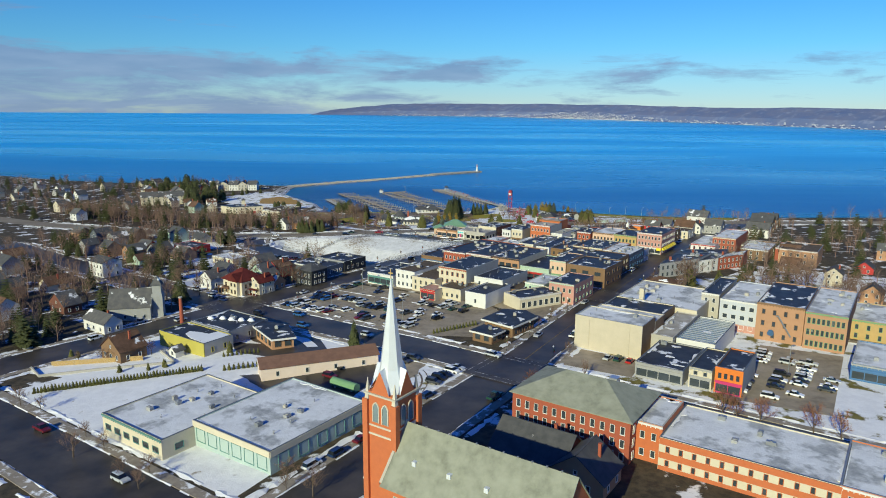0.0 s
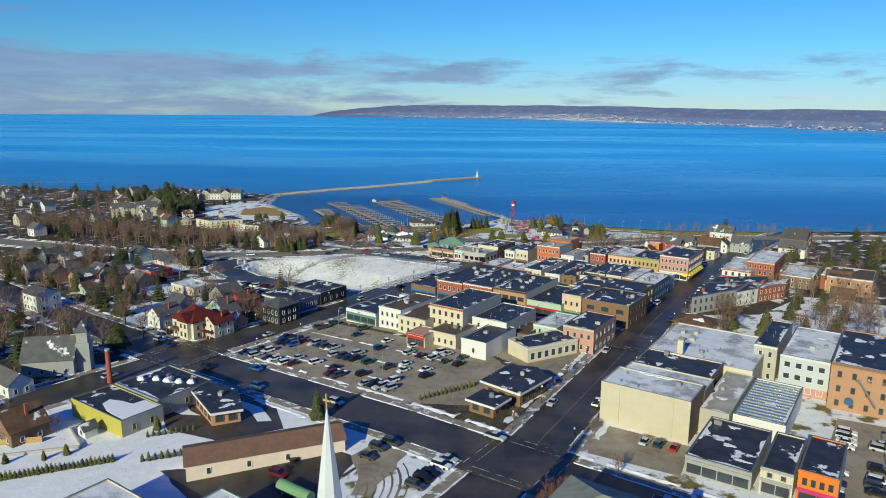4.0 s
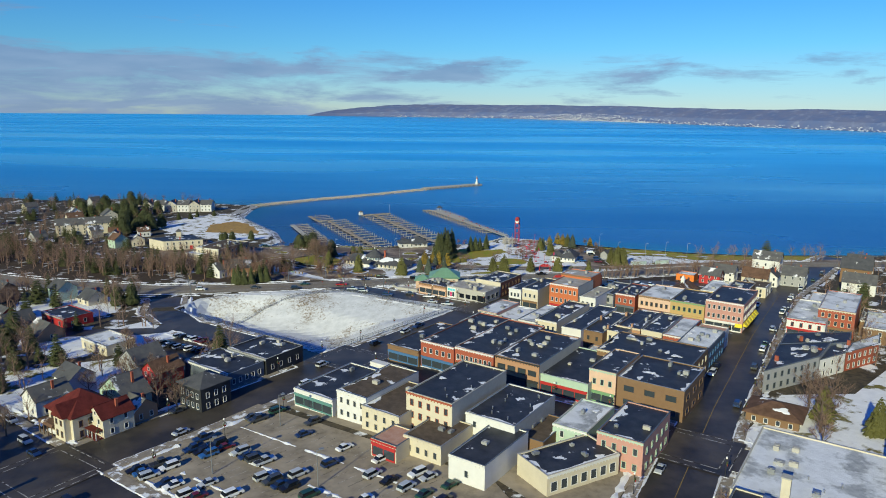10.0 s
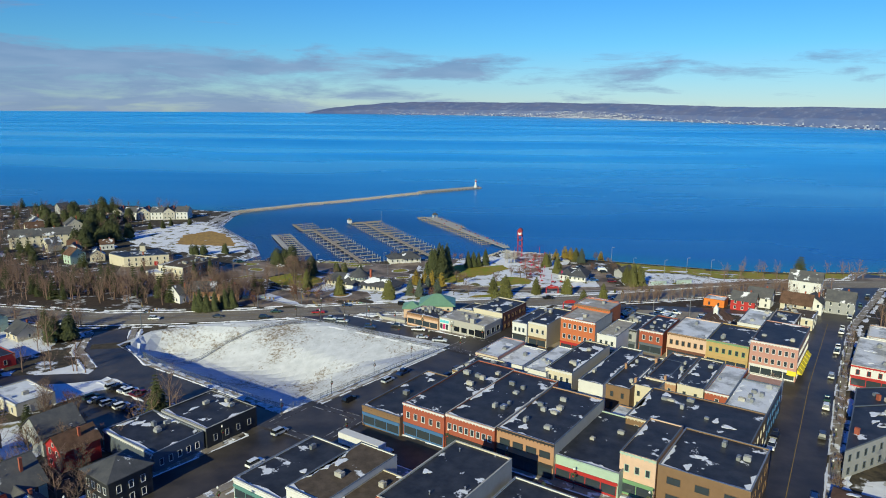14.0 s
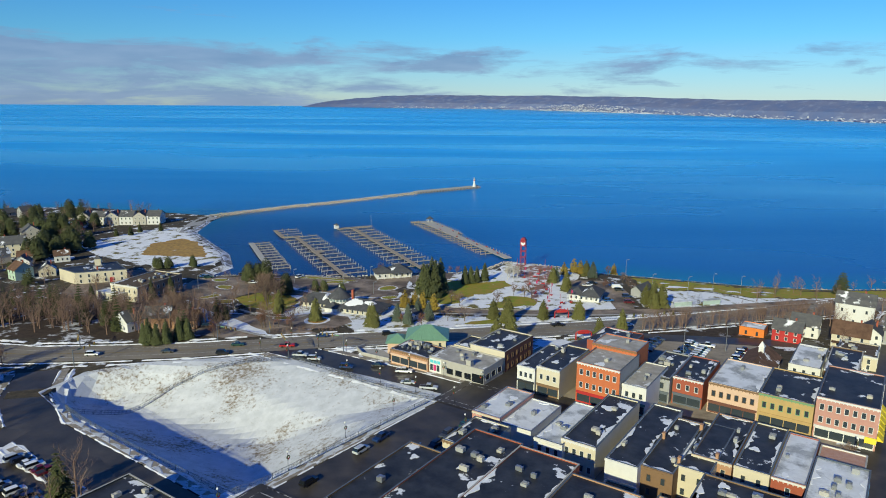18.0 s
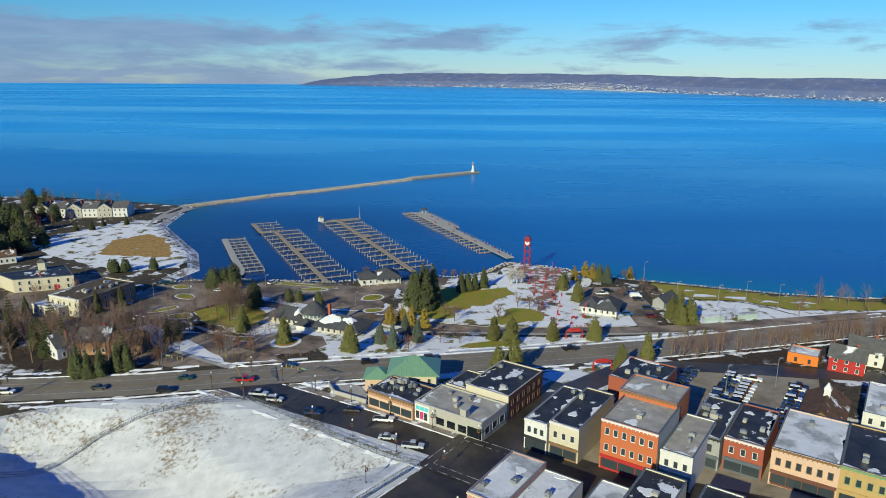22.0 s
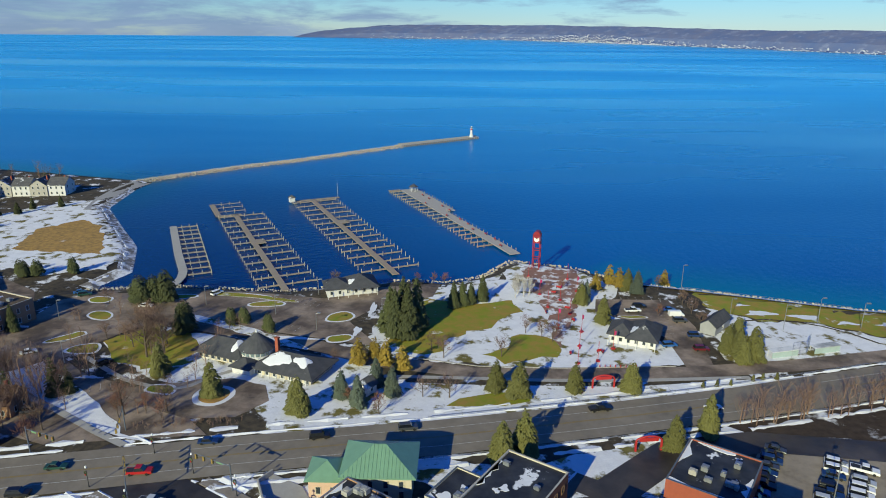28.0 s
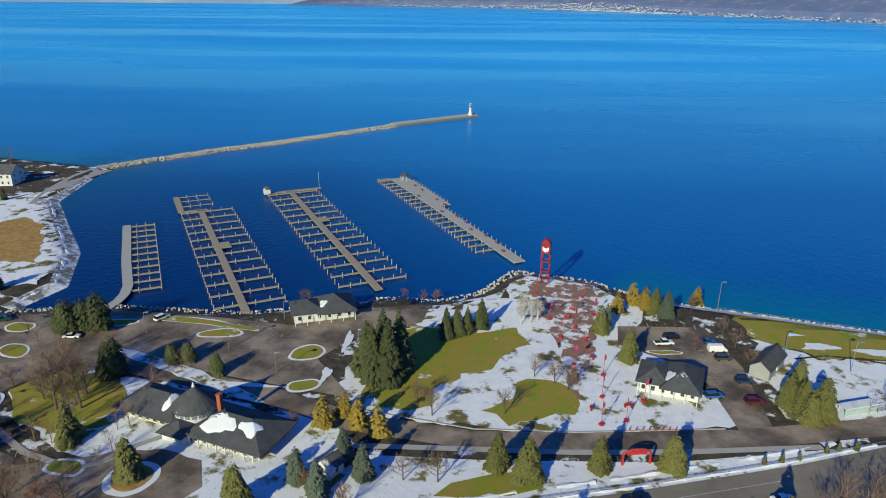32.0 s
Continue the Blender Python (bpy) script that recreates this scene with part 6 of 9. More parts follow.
# ---- the marina ----
def dock(label, base, tip, width, left, right, n, mat="dock_deck", start=0.06, walk_=True):
    a, b = Vector((*base, 0)), Vector((*tip, 0))
    L = (b - a).length
    t = (b - a).normalized()
    ang = math.degrees(math.atan2(t.y, t.x))
    root = thing("dock", label, "dock", base[0], base[1], 0, ang, "marina docks")
    if walk_:
        part("walkway", Geo().box(0, -width / 2, 0.75, L, width / 2, 1.05), mat, root)
    pm = shared("pile", lambda: Geo().tube((0, 0, -2), (0, 0, 1.95), 0.15, 0.15, 6).tube((0, 0, 1.95), (0, 0, 2.15), 0.17, 0.05, 6).mesh("mooring_post", "dock_pile"))
    for sgn, ln in ((1, left), (-1, right)):
        if not ln:
            continue

        def finger():
            return Geo().box(-0.36, 0, 0.72, 0.36, ln, 0.95).box(-0.42, 0, 0.6, -0.36, ln, 0.99).box(0.36, 0, 0.6, 0.42, ln, 0.99).mesh("finger_pier", "dock_deck")
        fm = shared(("finger", ln), finger)
        for i in range(n):
            x = L * (start + (1 - start - 0.02) * i / (n - 1))
            f = part("finger_pier", fm, "", root, at=(x, sgn * width / 2, 0), turn=0 if sgn > 0 else 180)
            for k in (0.22, 0.6, 0.97):
                part("mooring_post", pm, "", f, at=(0.5 if k != 0.6 else -0.5, ln * k, 0))
            if i < n - 1:
                part("mooring_post", pm, "", root, at=(x + L / n / 2, sgn * (width / 2 + ln * 0.98), 0))
    return root, L


def bent_walk(parent, pts, width, mat):
    """A deck that follows a bent line."""
    g = Geo()
    edge = ribbon(pts, width, 3.0)
    o = parent.matrix_basis.inverted()
    rows = [[o @ Vector((p.x, p.y, z)) for p, z in ((l, 0.7), (l, 1.06), (r, 1.06), (r, 0.7))] for l, r in edge]
    for A, C in zip(rows, rows[1:]):
        for q in range(4):
            g.poly([A[q], C[q], C[(q + 1) % 4], A[(q + 1) % 4]][::-1])
    g.poly(rows[0]); g.poly(rows[-1][::-1])
    part("walkway", g, mat, parent)


d1, _ = dock("curved grey concrete marina pier with finger slips", (-118.5, 583), (-153, 651), 2.6, 0, 9.5, 11, mat="concrete", start=0.02, walk_=False)
bent_walk(d1, [(-119.5, 570), (-118.6, 576), (-119.2, 582), (-121.6, 589), (-126.5, 598), (-133.2, 610.5), (-153.8, 651.5)], 3.4, "concrete")
d2, L2 = dock("long timber marina dock with finger slips both sides", (-74, 571), (-131, 676), 2.6, 7.8, 12.8, 12)
part("end_deck", Geo().box(L2 - 1.0, -3, 0.75, L2 + 1.2, 9.4, 1.05), "dock_deck", d2)
part("side_deck", Geo().box(L2 - 0.5, 7.2, 0.74, L2 + 27, 10.0, 1.04), "dock_deck", d2)
for k in (9, 18, 26):
    f = part("finger_pier", shared("end_finger", lambda: Geo().box(-0.4, 0, 0.72, 0.4, 14, 0.95).mesh("finger_pier", "dock_deck")), "", d2, at=(L2 + k, 7.2, 0), turn=180)
    for q in (3.5, 8, 13.5):
        part("mooring_post", CACHE["pile"], "", f, at=(0.5, q, 0))
part("pump_platform", Geo().box(L2 * 0.53, -5.2, 0.76, L2 * 0.585, 1.5, 1.12), "dock_deck", d2)
d3, L3 = dock("long timber marina dock with a small white hut", (-35, 592), (-98.5, 711), 2.8, 10.6, 11.8, 14)
part("end_deck", Geo().box(L3 - 0.5, -16, 0.75, L3 + 2.2, 13, 1.05), "dock_deck", d3)
hut = part("dock_hut", Geo().box(L3 - 1.4, 10.2, 1.05, L3 + 1.6, 13.2, 3.6), "white_paint", d3)
part("hut_roof", Geo().prism([(L3 - 1.8, 9.8), (L3 + 2.0, 9.8), (L3 + 2.0, 13.6), (L3 - 1.8, 13.6)], 3.6, 5.0, [(L3, 11.6), (L3 + 0.2, 11.6), (L3 + 0.2, 11.8), (L3, 11.8)]), "shingle_grey", hut)
part("flag_pole", Geo().tube((L3 + 1.5, -15.4, 1), (L3 + 1.5, -15.4, 9), 0.09, 0.05, 6), "white_paint", d3)
part("pump_platform", Geo().box(L3 * 0.60, -5.5, 0.76, L3 * 0.645, 1.5, 1.12), "dock_deck", d3)
d4, L4 = dock("broad pale promenade pier with slips on one side", (14, 622), (-49, 742), 5.0, 8.0, 0, 19, mat="concrete", start=0.12)
part("viewing_deck", Geo().box(L4 * 0.58, -7.6, 0.7, L4, -2.5, 1.04), "concrete", d4)
part("tip_deck", Geo().box(L4 - 1.5, 2.5, 0.7, L4 + 1.5, 10, 1.0), "dock_deck", d4)
pm = CACHE["pile"]
for i in range(34):
    yy = -2.7 if i < 20 else -7.8
    part("mooring_post", pm, "", d4, at=(L4 * (0.03 + 0.96 * i / 33), yy, 0))
gz = thing("gazebo", "open timber gazebo with a dark roof on the pier", "gazebo", -43, 738, 1.05, 118)
for i in range(6):
    a = math.pi * i / 3
    part("post", Geo().box(2.2 * math.cos(a) - 0.1, 2.2 * math.sin(a) - 0.1, 0, 2.2 * math.cos(a) + 0.1, 2.2 * math.sin(a) + 0.1, 2.8), "white_paint", gz)
hexa = [(3 * math.cos(math.pi * i / 3), 3 * math.sin(math.pi * i / 3)) for i in range(6)]
part("roof", Geo().prism(hexa, 2.8, 4.6, [(x * 0.05, y * 0.05) for x, y in hexa]), "shingle_dark", gz)


def bench(x, y, z, a, label="red painted bench"):
    def build():
        return (Geo().box(-0.9, -0.25, 0.42, 0.9, 0.25, 0.5).mesh("seat", "red_paint"), Geo().box(-0.9, 0.22, 0.5, 0.9, 0.3, 0.95).mesh("backrest", "red_paint"), Geo().box(-0.05, -0.22, 0, 0.05, 0.25, 0.42).mesh("leg", "black_paint"))
    s, b, l = shared("bench", build)
    r = thing("bench", label, "bench", x, y, z, a, "park benches")
    part("seat", s, "", r); part("backrest", b, "", r)
    for k in (-0.75, 0.75):
        part("leg", l, "", r, at=(k, 0, 0))


dirn = Vector((-63, 120, 0)).normalized()
for i in range(12):
    p = Vector((14, 622, 0)) + dirn * (12 + i * 9.5) + Vector((dirn.y, -dirn.x, 0)) * (1.6 if i < 6 else 4.2) * (1 if i % 3 else -0.4)
    bench(p.x, p.y, 1.05, 118, "red bench on the pale promenade pier")

# ---- breakwater and light ----
STONES = []
for k in range(6):
    rng = random.Random(40 + k)
    bm = bmesh.new()
    bmesh.ops.create_icosphere(bm, subdivisions=1, radius=1)
    for v in bm.verts:
        v.co *= rng.uniform(0.65, 1.15)
        v.co.z *= 0.75
    me = bpy.data.meshes.new("stone")
    bm.to_mesh(me); bm.free()
    me.materials.append(MATS["limestone"])
    STONES.append(me)


def rubble(parent, pts, half, height, count, size, seed, as_parts, joined):
    """Boulders heaped along a line."""
    rng = random.Random(seed)
    line = [Vector((*p, 0)) for p in pts]
    lens = [(b - a).length for a, b in zip(line, line[1:])]
    tot = sum(lens)
    vv, ff = [], []
    for k in range(count):
        s = rng.random() * tot
        i = 0
        while s > lens[i]:
            s -= lens[i]; i += 1
        t = (line[i + 1] - line[i]).normalized()
        o = rng.uniform(-1, 1)
        p = line[i] + t * s + Vector((-t.y, t.x, 0)) * o * half
        p.z = height * (1 - abs(o)) ** 0.7 - 0.3 + rng.uniform(-0.2, 0.2)
        r = size * rng.uniform(0.6, 1.4)
        e = Euler((rng.uniform(0, 6), rng.uniform(0, 6), rng.uniform(0, 6)))
        me = rng.choice(STONES)
        if k < as_parts:
            ob = part("stone", me, "", parent)
            ob.location, ob.rotation_euler, ob.scale = p - parent.location, e, (r, r, r * 0.8)
        else:
            m = Matrix.LocRotScale(p - parent.location, e, (r, r, r * 0.8))
            n = len(vv)
            vv += [tuple(m @ v.co) for v in me.vertices]
            ff += [tuple(n + q for q in f.vertices) for f in me.polygons]
    if vv:
        g = Geo(); g.v, g.f = vv, ff
        ob = part("rubble", g, "limestone", parent)
        ob["kind"] = "stuff"


bw = thing("breakwater", "long curved rubble breakwater of pale boulders", "breakwater", -213, 751, 0, 0)
BW = [(-222, 750), (-205, 768), (-172, 803), (-138, 833), (-104, 868), (-70, 903)]
core = Geo()
for (l, r) in [(l, r) for l, r in ribbon(BW, 5.0)]:
    core.v += [(l.x + 213, l.y - 751, -0.5), ((l.x + r.x) / 2 + 213, (l.y + r.y) / 2 - 751, 1.7), (r.x + 213, r.y - 751, -0.5)]
k = len(core.v) // 3
core.f = [f for i in range(k - 1) for f in ((i * 3, i * 3 + 3, i * 3 + 4, i * 3 + 1), (i * 3 + 1, i * 3 + 4, i * 3 + 5, i * 3 + 2))]
part("core", core, "limestone", bw)
rubble(bw, BW, 3.9, 2.0, 1900, 0.72, 3, 90, True)
cap = [Vector((-72, 902, 0)), Vector((-8, 955, 0))]
t = (cap[1] - cap[0]).normalized()
pier = thing("pier_head", "concrete pier head with dark timber sides", "pier", -72, 902, 0, math.degrees(math.atan2(t.y, t.x)))
part("deck", Geo().box(0, -2.6, -2, 83, 2.6, 1.9).box(0, 1.4, 1.9, 83, 2.6, 2.6), "concrete", pier)
for i in range(42):
    part("fender", shared("fender", lambda: Geo().box(-0.2, -2.95, -1.5, 0.2, -2.6, 1.6).mesh("fender", "bark")), "", pier, at=(1 + i * 1.95, 0, 0))
lt = thing("harbour_light", "white harbour light tower with a red band", "lighthouse", -13, 950.5, 1.9, math.degrees(math.atan2(t.y, t.x)))
hx = [(math.cos(math.pi * i / 4), math.sin(math.pi * i / 4)) for i in range(8)]
part("base", Geo().prism([(x * 2.0, y * 2.0) for x, y in hx], 0, 2.6, [(x * 1.5, y * 1.5) for x, y in hx]), "white_paint", lt)
part("tower", Geo().prism([(x * 1.2, y * 1.2) for x, y in hx], 2.6, 6.4, [(x * 0.95, y * 0.95) for x, y in hx]), "white_paint", lt)
part("red_band", Geo().prism([(x * 1.02, y * 1.02) for x, y in hx], 6.4, 7.6, [(x * 0.95, y * 0.95) for x, y in hx]), "red_paint", lt)
part("gallery", Geo().prism([(x * 1.5, y * 1.5) for x, y in hx], 7.6, 7.85), "white_paint", lt)
part("lantern", Geo().prism([(x * 0.8, y * 0.8) for x, y in hx], 7.85, 9.0), "pale_glass", lt)
part("cap", Geo().prism([(x * 1.0, y * 1.0) for x, y in hx], 9.0, 9.9, [(x * 0.08, y * 0.08) for x, y in hx]), "white_paint", lt)
# stone edge of the harbour and the park
SHORE_EDGE = [(-152, 566), (-120, 573), (-74, 571), (-32, 586), (-14, 585), (0, 593), (12, 613), (37, 606), (58, 590), (83, 583), (133, 569), (166, 565), (235, 571), (327, 580)]
rv = thing("stone_revetment", "pale riprap stones along the harbour edge", "revetment", 0, 580, 0, 0)
rubble(rv, SHORE_EDGE, 2.4, 1.2, 2000, 0.46, 9, 60, True)
way("shore_ice", [(58, 588), (83, 581), (133, 567), (166, 563), (235, 569), (327, 578), (600, 638)], 6, "snow", "bank of white shore ice and snow", "ice", lift=0.5)
way("beach", [(-209, 676), (-216, 700), (-219, 728), (-216, 750), (-206, 764), (-240, 762), (-300, 772)], 9, "concrete", "pale sandy beach by the breakwater", "beach", lift=0.3)

# ---- clock tower ----
ct = thing("clock_tower", "open red steel clock tower with white dials", "clock tower", 21.5, 600, ground_z(21.5, 600), -15)
for sx in (-1, 1):
    for sy in (-1, 1):
        part("post", Geo().box(sx * 1.35 - 0.15, sy * 1.35 - 0.15, -0.3, sx * 1.35 + 0.15, sy * 1.35 + 0.15, 13.0), "tower_red", ct)
for zz in (4.0, 7.2, 10.0, 12.8):
    part("frame_ring", Geo().ring(3.0, 3.0, 0.28, zz, zz + 0.28, -1.5, -1.5), "tower_red", ct)
for turn in (0, 90, 180, 270):
    c, s = math.cos(radians(turn)), math.sin(radians(turn))
    f = part("dial_panel", Geo().box(-1.35, -1.42, 10.2, 1.35, -1.25, 12.8), "tower_red", ct, turn=turn)
    g = Geo()
    g.v = [(1.1 * math.cos(2 * math.pi * i / 24), -1.46, 11.55 + 1.1 * math.sin(2 * math.pi * i / 24)) for i in range(24)]
    g.f = [tuple(range(24))]
    d = part("dial", g, "lamp_glass", f, "white clock dial")
    part("clock_hand", Geo().box(-0.04, -1.5, 11.5, 0.04, -1.47, 12.4), "black_paint", f)
    part("clock_hand", Geo().box(0, -1.5, 11.5, 0.6, -1.47, 11.58), "black_paint", f)
    part("brace", Geo().tube((-1.35, -1.4, 0.2), (1.35, -1.4, 4.0), 0.07, 0.07, 5), "tower_red", f)
part("cap", Geo().box(-1.55, -1.55, 13.0, 1.55, 1.55, 13.2).tube((0, -1.5, 13.0), (0, 1.5, 13.0), 1.3, 1.3, 14), "tower_red", ct)
ct.scale = (1.0, 1.0, 1.13)

# ---- park ground ----
drape("park_snow", [(-36, 520), (-28, 516), (-1, 511.5), (23, 512), (57, 516), (62, 519), (56, 534), (44, 562), (52, 580), (37, 600), (16, 606), (3, 590), (-14, 578), (-34, 560)], "snow_lawn", "snow-covered park lawn below the clock tower", "lawn", lift=0.05, rough=3.0)
drape("park_mound", [(-29, 529), (-28, 519), (-20, 518), (-13, 521), (-10, 530), (2, 539), (7, 549), (14, 555), (10, 565), (1, 560), (-20, 563), (-31, 555)], "green_lawn", "green grassy mound bare of snow", "lawn", lift=0.09, rough=3.0)
drape("park_patch", [(0, 518), (6, 524), (13, 534), (20, 534), (24, 526), (22, 519), (14, 516), (6, 514)], "green_lawn", "round green patch of lawn in the snow", "lawn", lift=0.09, rough=3.0)
drape("plaza", [(15, 600), (24, 606), (40, 604), (38, 590), (36, 572), (30, 548), (25, 526), (22, 530), (22, 552), (17, 583)], "plaza_brick", "red-brown paved plaza with snow patches", "paving", lift=0.10, rough=2.5)
drape("harbour_lot", [(-150, 552), (-138, 564), (-118, 569), (-88, 566), (-57, 561), (-38, 574), (-16, 580), (-18, 566), (-36, 556), (-44, 541), (-31, 522), (-60, 529), (-97, 538), (-112, 530), (-122, 508), (-150, 512)], "asphalt", "cracked dark asphalt harbour car park", "car park", lift=0.07)
drape("west_lot", [(-150, 512), (-122, 508), (-112, 500), (-88, 490), (-72, 478), (-64, 470), (-100, 464), (-125, 472), (-165, 500)], "asphalt", "dark asphalt car park below the highway", "car park", lift=0.07)
drape("hall_lawn", [(-116, 518), (-110, 525), (-87, 528), (-46, 514), (-28, 508), (-28, 486), (-52, 478), (-60, 487), (-74, 499), (-84, 495), (-105, 506)], "snow_lawn", "snowy lawn round the turreted hall", "lawn", lift=0.08, rough=3.0)
drape("verge_park", [(-28, 500), (0, 500), (40, 502), (90, 512), (160, 530), (150, 522), (80, 503), (36, 492), (-10, 480), (-50, 470), (-52, 478)], "snow_lawn", "snowy verge above the park road", "lawn", lift=0.06)
drape("east_lot", [(39, 556), (41, 568), (67, 569), (70, 545), (67, 516), (59, 515), (58, 536), (50, 548)], "asphalt", "small dark asphalt park car park", "car park", lift=0.09)
drape("ball_grass", [(77, 584), (104, 579), (133, 567), (166, 563), (230, 568), (230, 552), (150, 543), (127, 542), (111, 553), (94, 552), (80, 562)], "green_lawn", "green and tan strip of lawn by the shore", "lawn", lift=0.06, rough=3.0)
drape("ball_snow", [(79, 562), (94, 551), (111, 552), (127, 541), (150, 542), (210, 552), (170, 541), (110, 524), (76, 517), (72, 522), (76, 546)], "snow_lawn", "snowy ball field", "lawn", lift=0.05, rough=3.0)
for sx, sy, rx, ry in ((96, 559, 7, 2.6), (110, 557, 6, 2.2), (122, 552, 5, 2), (92, 566, 3, 1.4), (136, 552, 6, 1.6)):
    drape("lawn_snow", blob(random.Random(int(sx)), sx, sy, rx, ry, 22), "snow", "thin tongue of snow on the shore lawn", "snow", lift=0.13, rough=1.2)
way("infield_arc", [(86, 551), (95, 553.5), (104, 552.5), (112, 549), (119, 543), (124, 536)], 0.9, "wood_floor", "dark dirt arc showing through the snow", "path", lift=0.16)
drape("beach_snow", [(-262, 628), (-242, 682), (-212, 700), (-190, 664), (-156, 612), (-152, 585), (-175, 575), (-224, 600)], "snow_lawn", "snow-covered shore meadow", "lawn", lift=0.05, rough=3.0)
drape("tan_meadow", [(-206, 607), (-215, 639), (-203, 656), (-188, 646), (-176, 627), (-164, 604), (-185, 605)], "tan_grass", "tan dormant grass by the harbour", "lawn", lift=0.09, rough=3.0)
drape("west_park_lot", [(-200, 520), (-176, 508), (-158, 500), (-140, 508), (-146, 530), (-165, 560), (-185, 572), (-215, 560)], "asphalt", "asphalt yards round the cream inn buildings", "car park", lift=0.06)
rng = random.Random(12)


def island(outline, cover="green_lawn", rim=0.8, label="kerbed grassy island with a snowy rim"):
    """A kerbed island with old snow along its edge."""
    for turn in range(2):
        outline = [q for a, b in zip(outline, outline[1:] + outline[:1]) for q in ((a[0] * 0.75 + b[0] * 0.25, a[1] * 0.75 + b[1] * 0.25), (a[0] * 0.25 + b[0] * 0.75, a[1] * 0.25 + b[1] * 0.75))]
    cx, cy = sum(p[0] for p in outline) / len(outline), sum(p[1] for p in outline) / len(outline)

    def grown(by):
        out = []
        for x, y in outline:
            d = math.hypot(x - cx, y - cy)
            out.append((cx + (x - cx) * (d + by) / d, cy + (y - cy) * (d + by) / d))
        return out
    drape("kerb_snow", ragged(grown(rim), 0.9, 1.5), "snow", "snowy rim of a planted island", "island", lift=0.16)
    drape("island", ragged(outline, 0.7, 1.5), cover, label, "island", lift=0.22)


for outline in ([(-139, 551), (-133, 550), (-132, 553), (-134, 556), (-139, 556), (-141, 553)], [(-132, 537), (-125, 535), (-124, 538), (-126, 542), (-133, 543)],
                [(-135, 517), (-131, 517), (-124, 523), (-126, 526), (-130, 523)], [(-123, 511), (-115, 511), (-115, 515), (-118, 518), (-124, 515)],
                [(-89, 490), (-82, 489), (-81, 491), (-84, 494), (-89, 493)], [(-81, 551), (-71, 552), (-70, 556), (-76, 557), (-82, 554)],
                [(-52, 540), (-45, 541), (-43, 545), (-46, 549), (-51, 547)], [(-48, 524), (-42, 525), (-40, 528), (-43, 530), (-48, 528)],
                [(-112, 556), (-104, 558), (-104, 561), (-112, 560)], [(-98, 561), (-84, 560), (-66, 556), (-66, 558), (-84, 563), (-98, 564)], [(47, 551), (55, 551), (56, 553), (47, 553)]):
    island(outline)
for outline in ([(-100, 540), (-78, 530), (-55, 518), (-52, 520), (-76, 533), (-98, 543)],):
    island(outline, "snow_lawn", 1.2, "long snowy island beside the drive")
drape("drive_circle", [(-99, 491), (-84, 482), (-72, 477), (-60, 479), (-54, 487), (-58, 496), (-68, 499), (-77, 498), (-84, 495)], "asphalt", "asphalt turning circle below the hall", "car park", lift=0.115, rough=1.0)
CIRCLE = [(-69.5 + 4.2 * math.cos(k * 0.449), 489 + 4.2 * math.sin(k * 0.449)) for k in range(14)]
island(CIRCLE, "tan_grass", 1.5, "round kerbed island under a spruce")
drape("hall_green", [(-116, 519), (-105, 534), (-92, 527), (-86, 519), (-83, 508), (-95, 503), (-108, 508)], "green_lawn", "grassy lawn under tall bare trees", "lawn", lift=0.14, rough=2.5)
drape("corner_snow", [(-134, 497), (-126, 505), (-112, 494), (-100, 485), (-84, 470), (-78, 466), (-92, 471), (-106, 480), (-120, 488)], "deep_snow", "ploughed snow over the corner verge", "lawn", lift=0.15, rough=1.5)
drape("lower_green", [(-8, 487), (-5, 492), (7, 497), (13, 496), (13, 491), (-1, 487.5)], "green_lawn", "small green lawn above the highway", "lawn", lift=0.12, rough=1.5)
way("footpath", [(-116, 509), (-106, 502), (-97, 496), (-83, 491), (-78, 494), (-74, 500), (-68, 505)], 1.6, "concrete", "pale concrete footpath curving to the hall", "path", lift=0.18)
way("footpath", [(-134, 494), (-120, 486.5), (-105, 478.5), (-91, 470), (-81, 464.5)], 2.0, "concrete", "pale concrete footpath along the corner", "path", lift=0.22)
way("footpath", [(-28, 503), (-5, 503.5), (20, 504), (45, 506), (75, 510)], 1.8, "concrete", "pale concrete footpath beside the park road", "path", lift=0.14)
way("kerb", [(-30, 519.5), (-28, 517), (-1, 511.2), (23, 511.8), (56, 515.5)], 0.35, "concrete", "concrete kerb of the park road", "kerb", lift=0.2, kerb=0.15)


def offset(pts, off):
    line = [Vector((*p, 0)) for p in pts]
    out = []
    for i, p in enumerate(line):
        t = (line[min(i + 1, len(line) - 1)] - line[max(i - 1, 0)]).normalized()
        out.append((p.x - t.y * off, p.y + t.x * off))
    return out


def on_road(x, y, own=-1, extra=0.3):
    """Whether a spot lies on any street but its own."""
    p = Vector((x, y, 0))
    for n, (pts, w) in enumerate(ALL_ROADS):
        if n != own:
            for a, b in zip(pts, pts[1:]):
                a, b = Vector((*a, 0)), Vector((*b, 0))
                k = max(0, min(1, (p - a).dot(b - a) / (b - a).length_squared))
                if (p - a.lerp(b, k)).length < w / 2 + extra:
                    return True
    return False


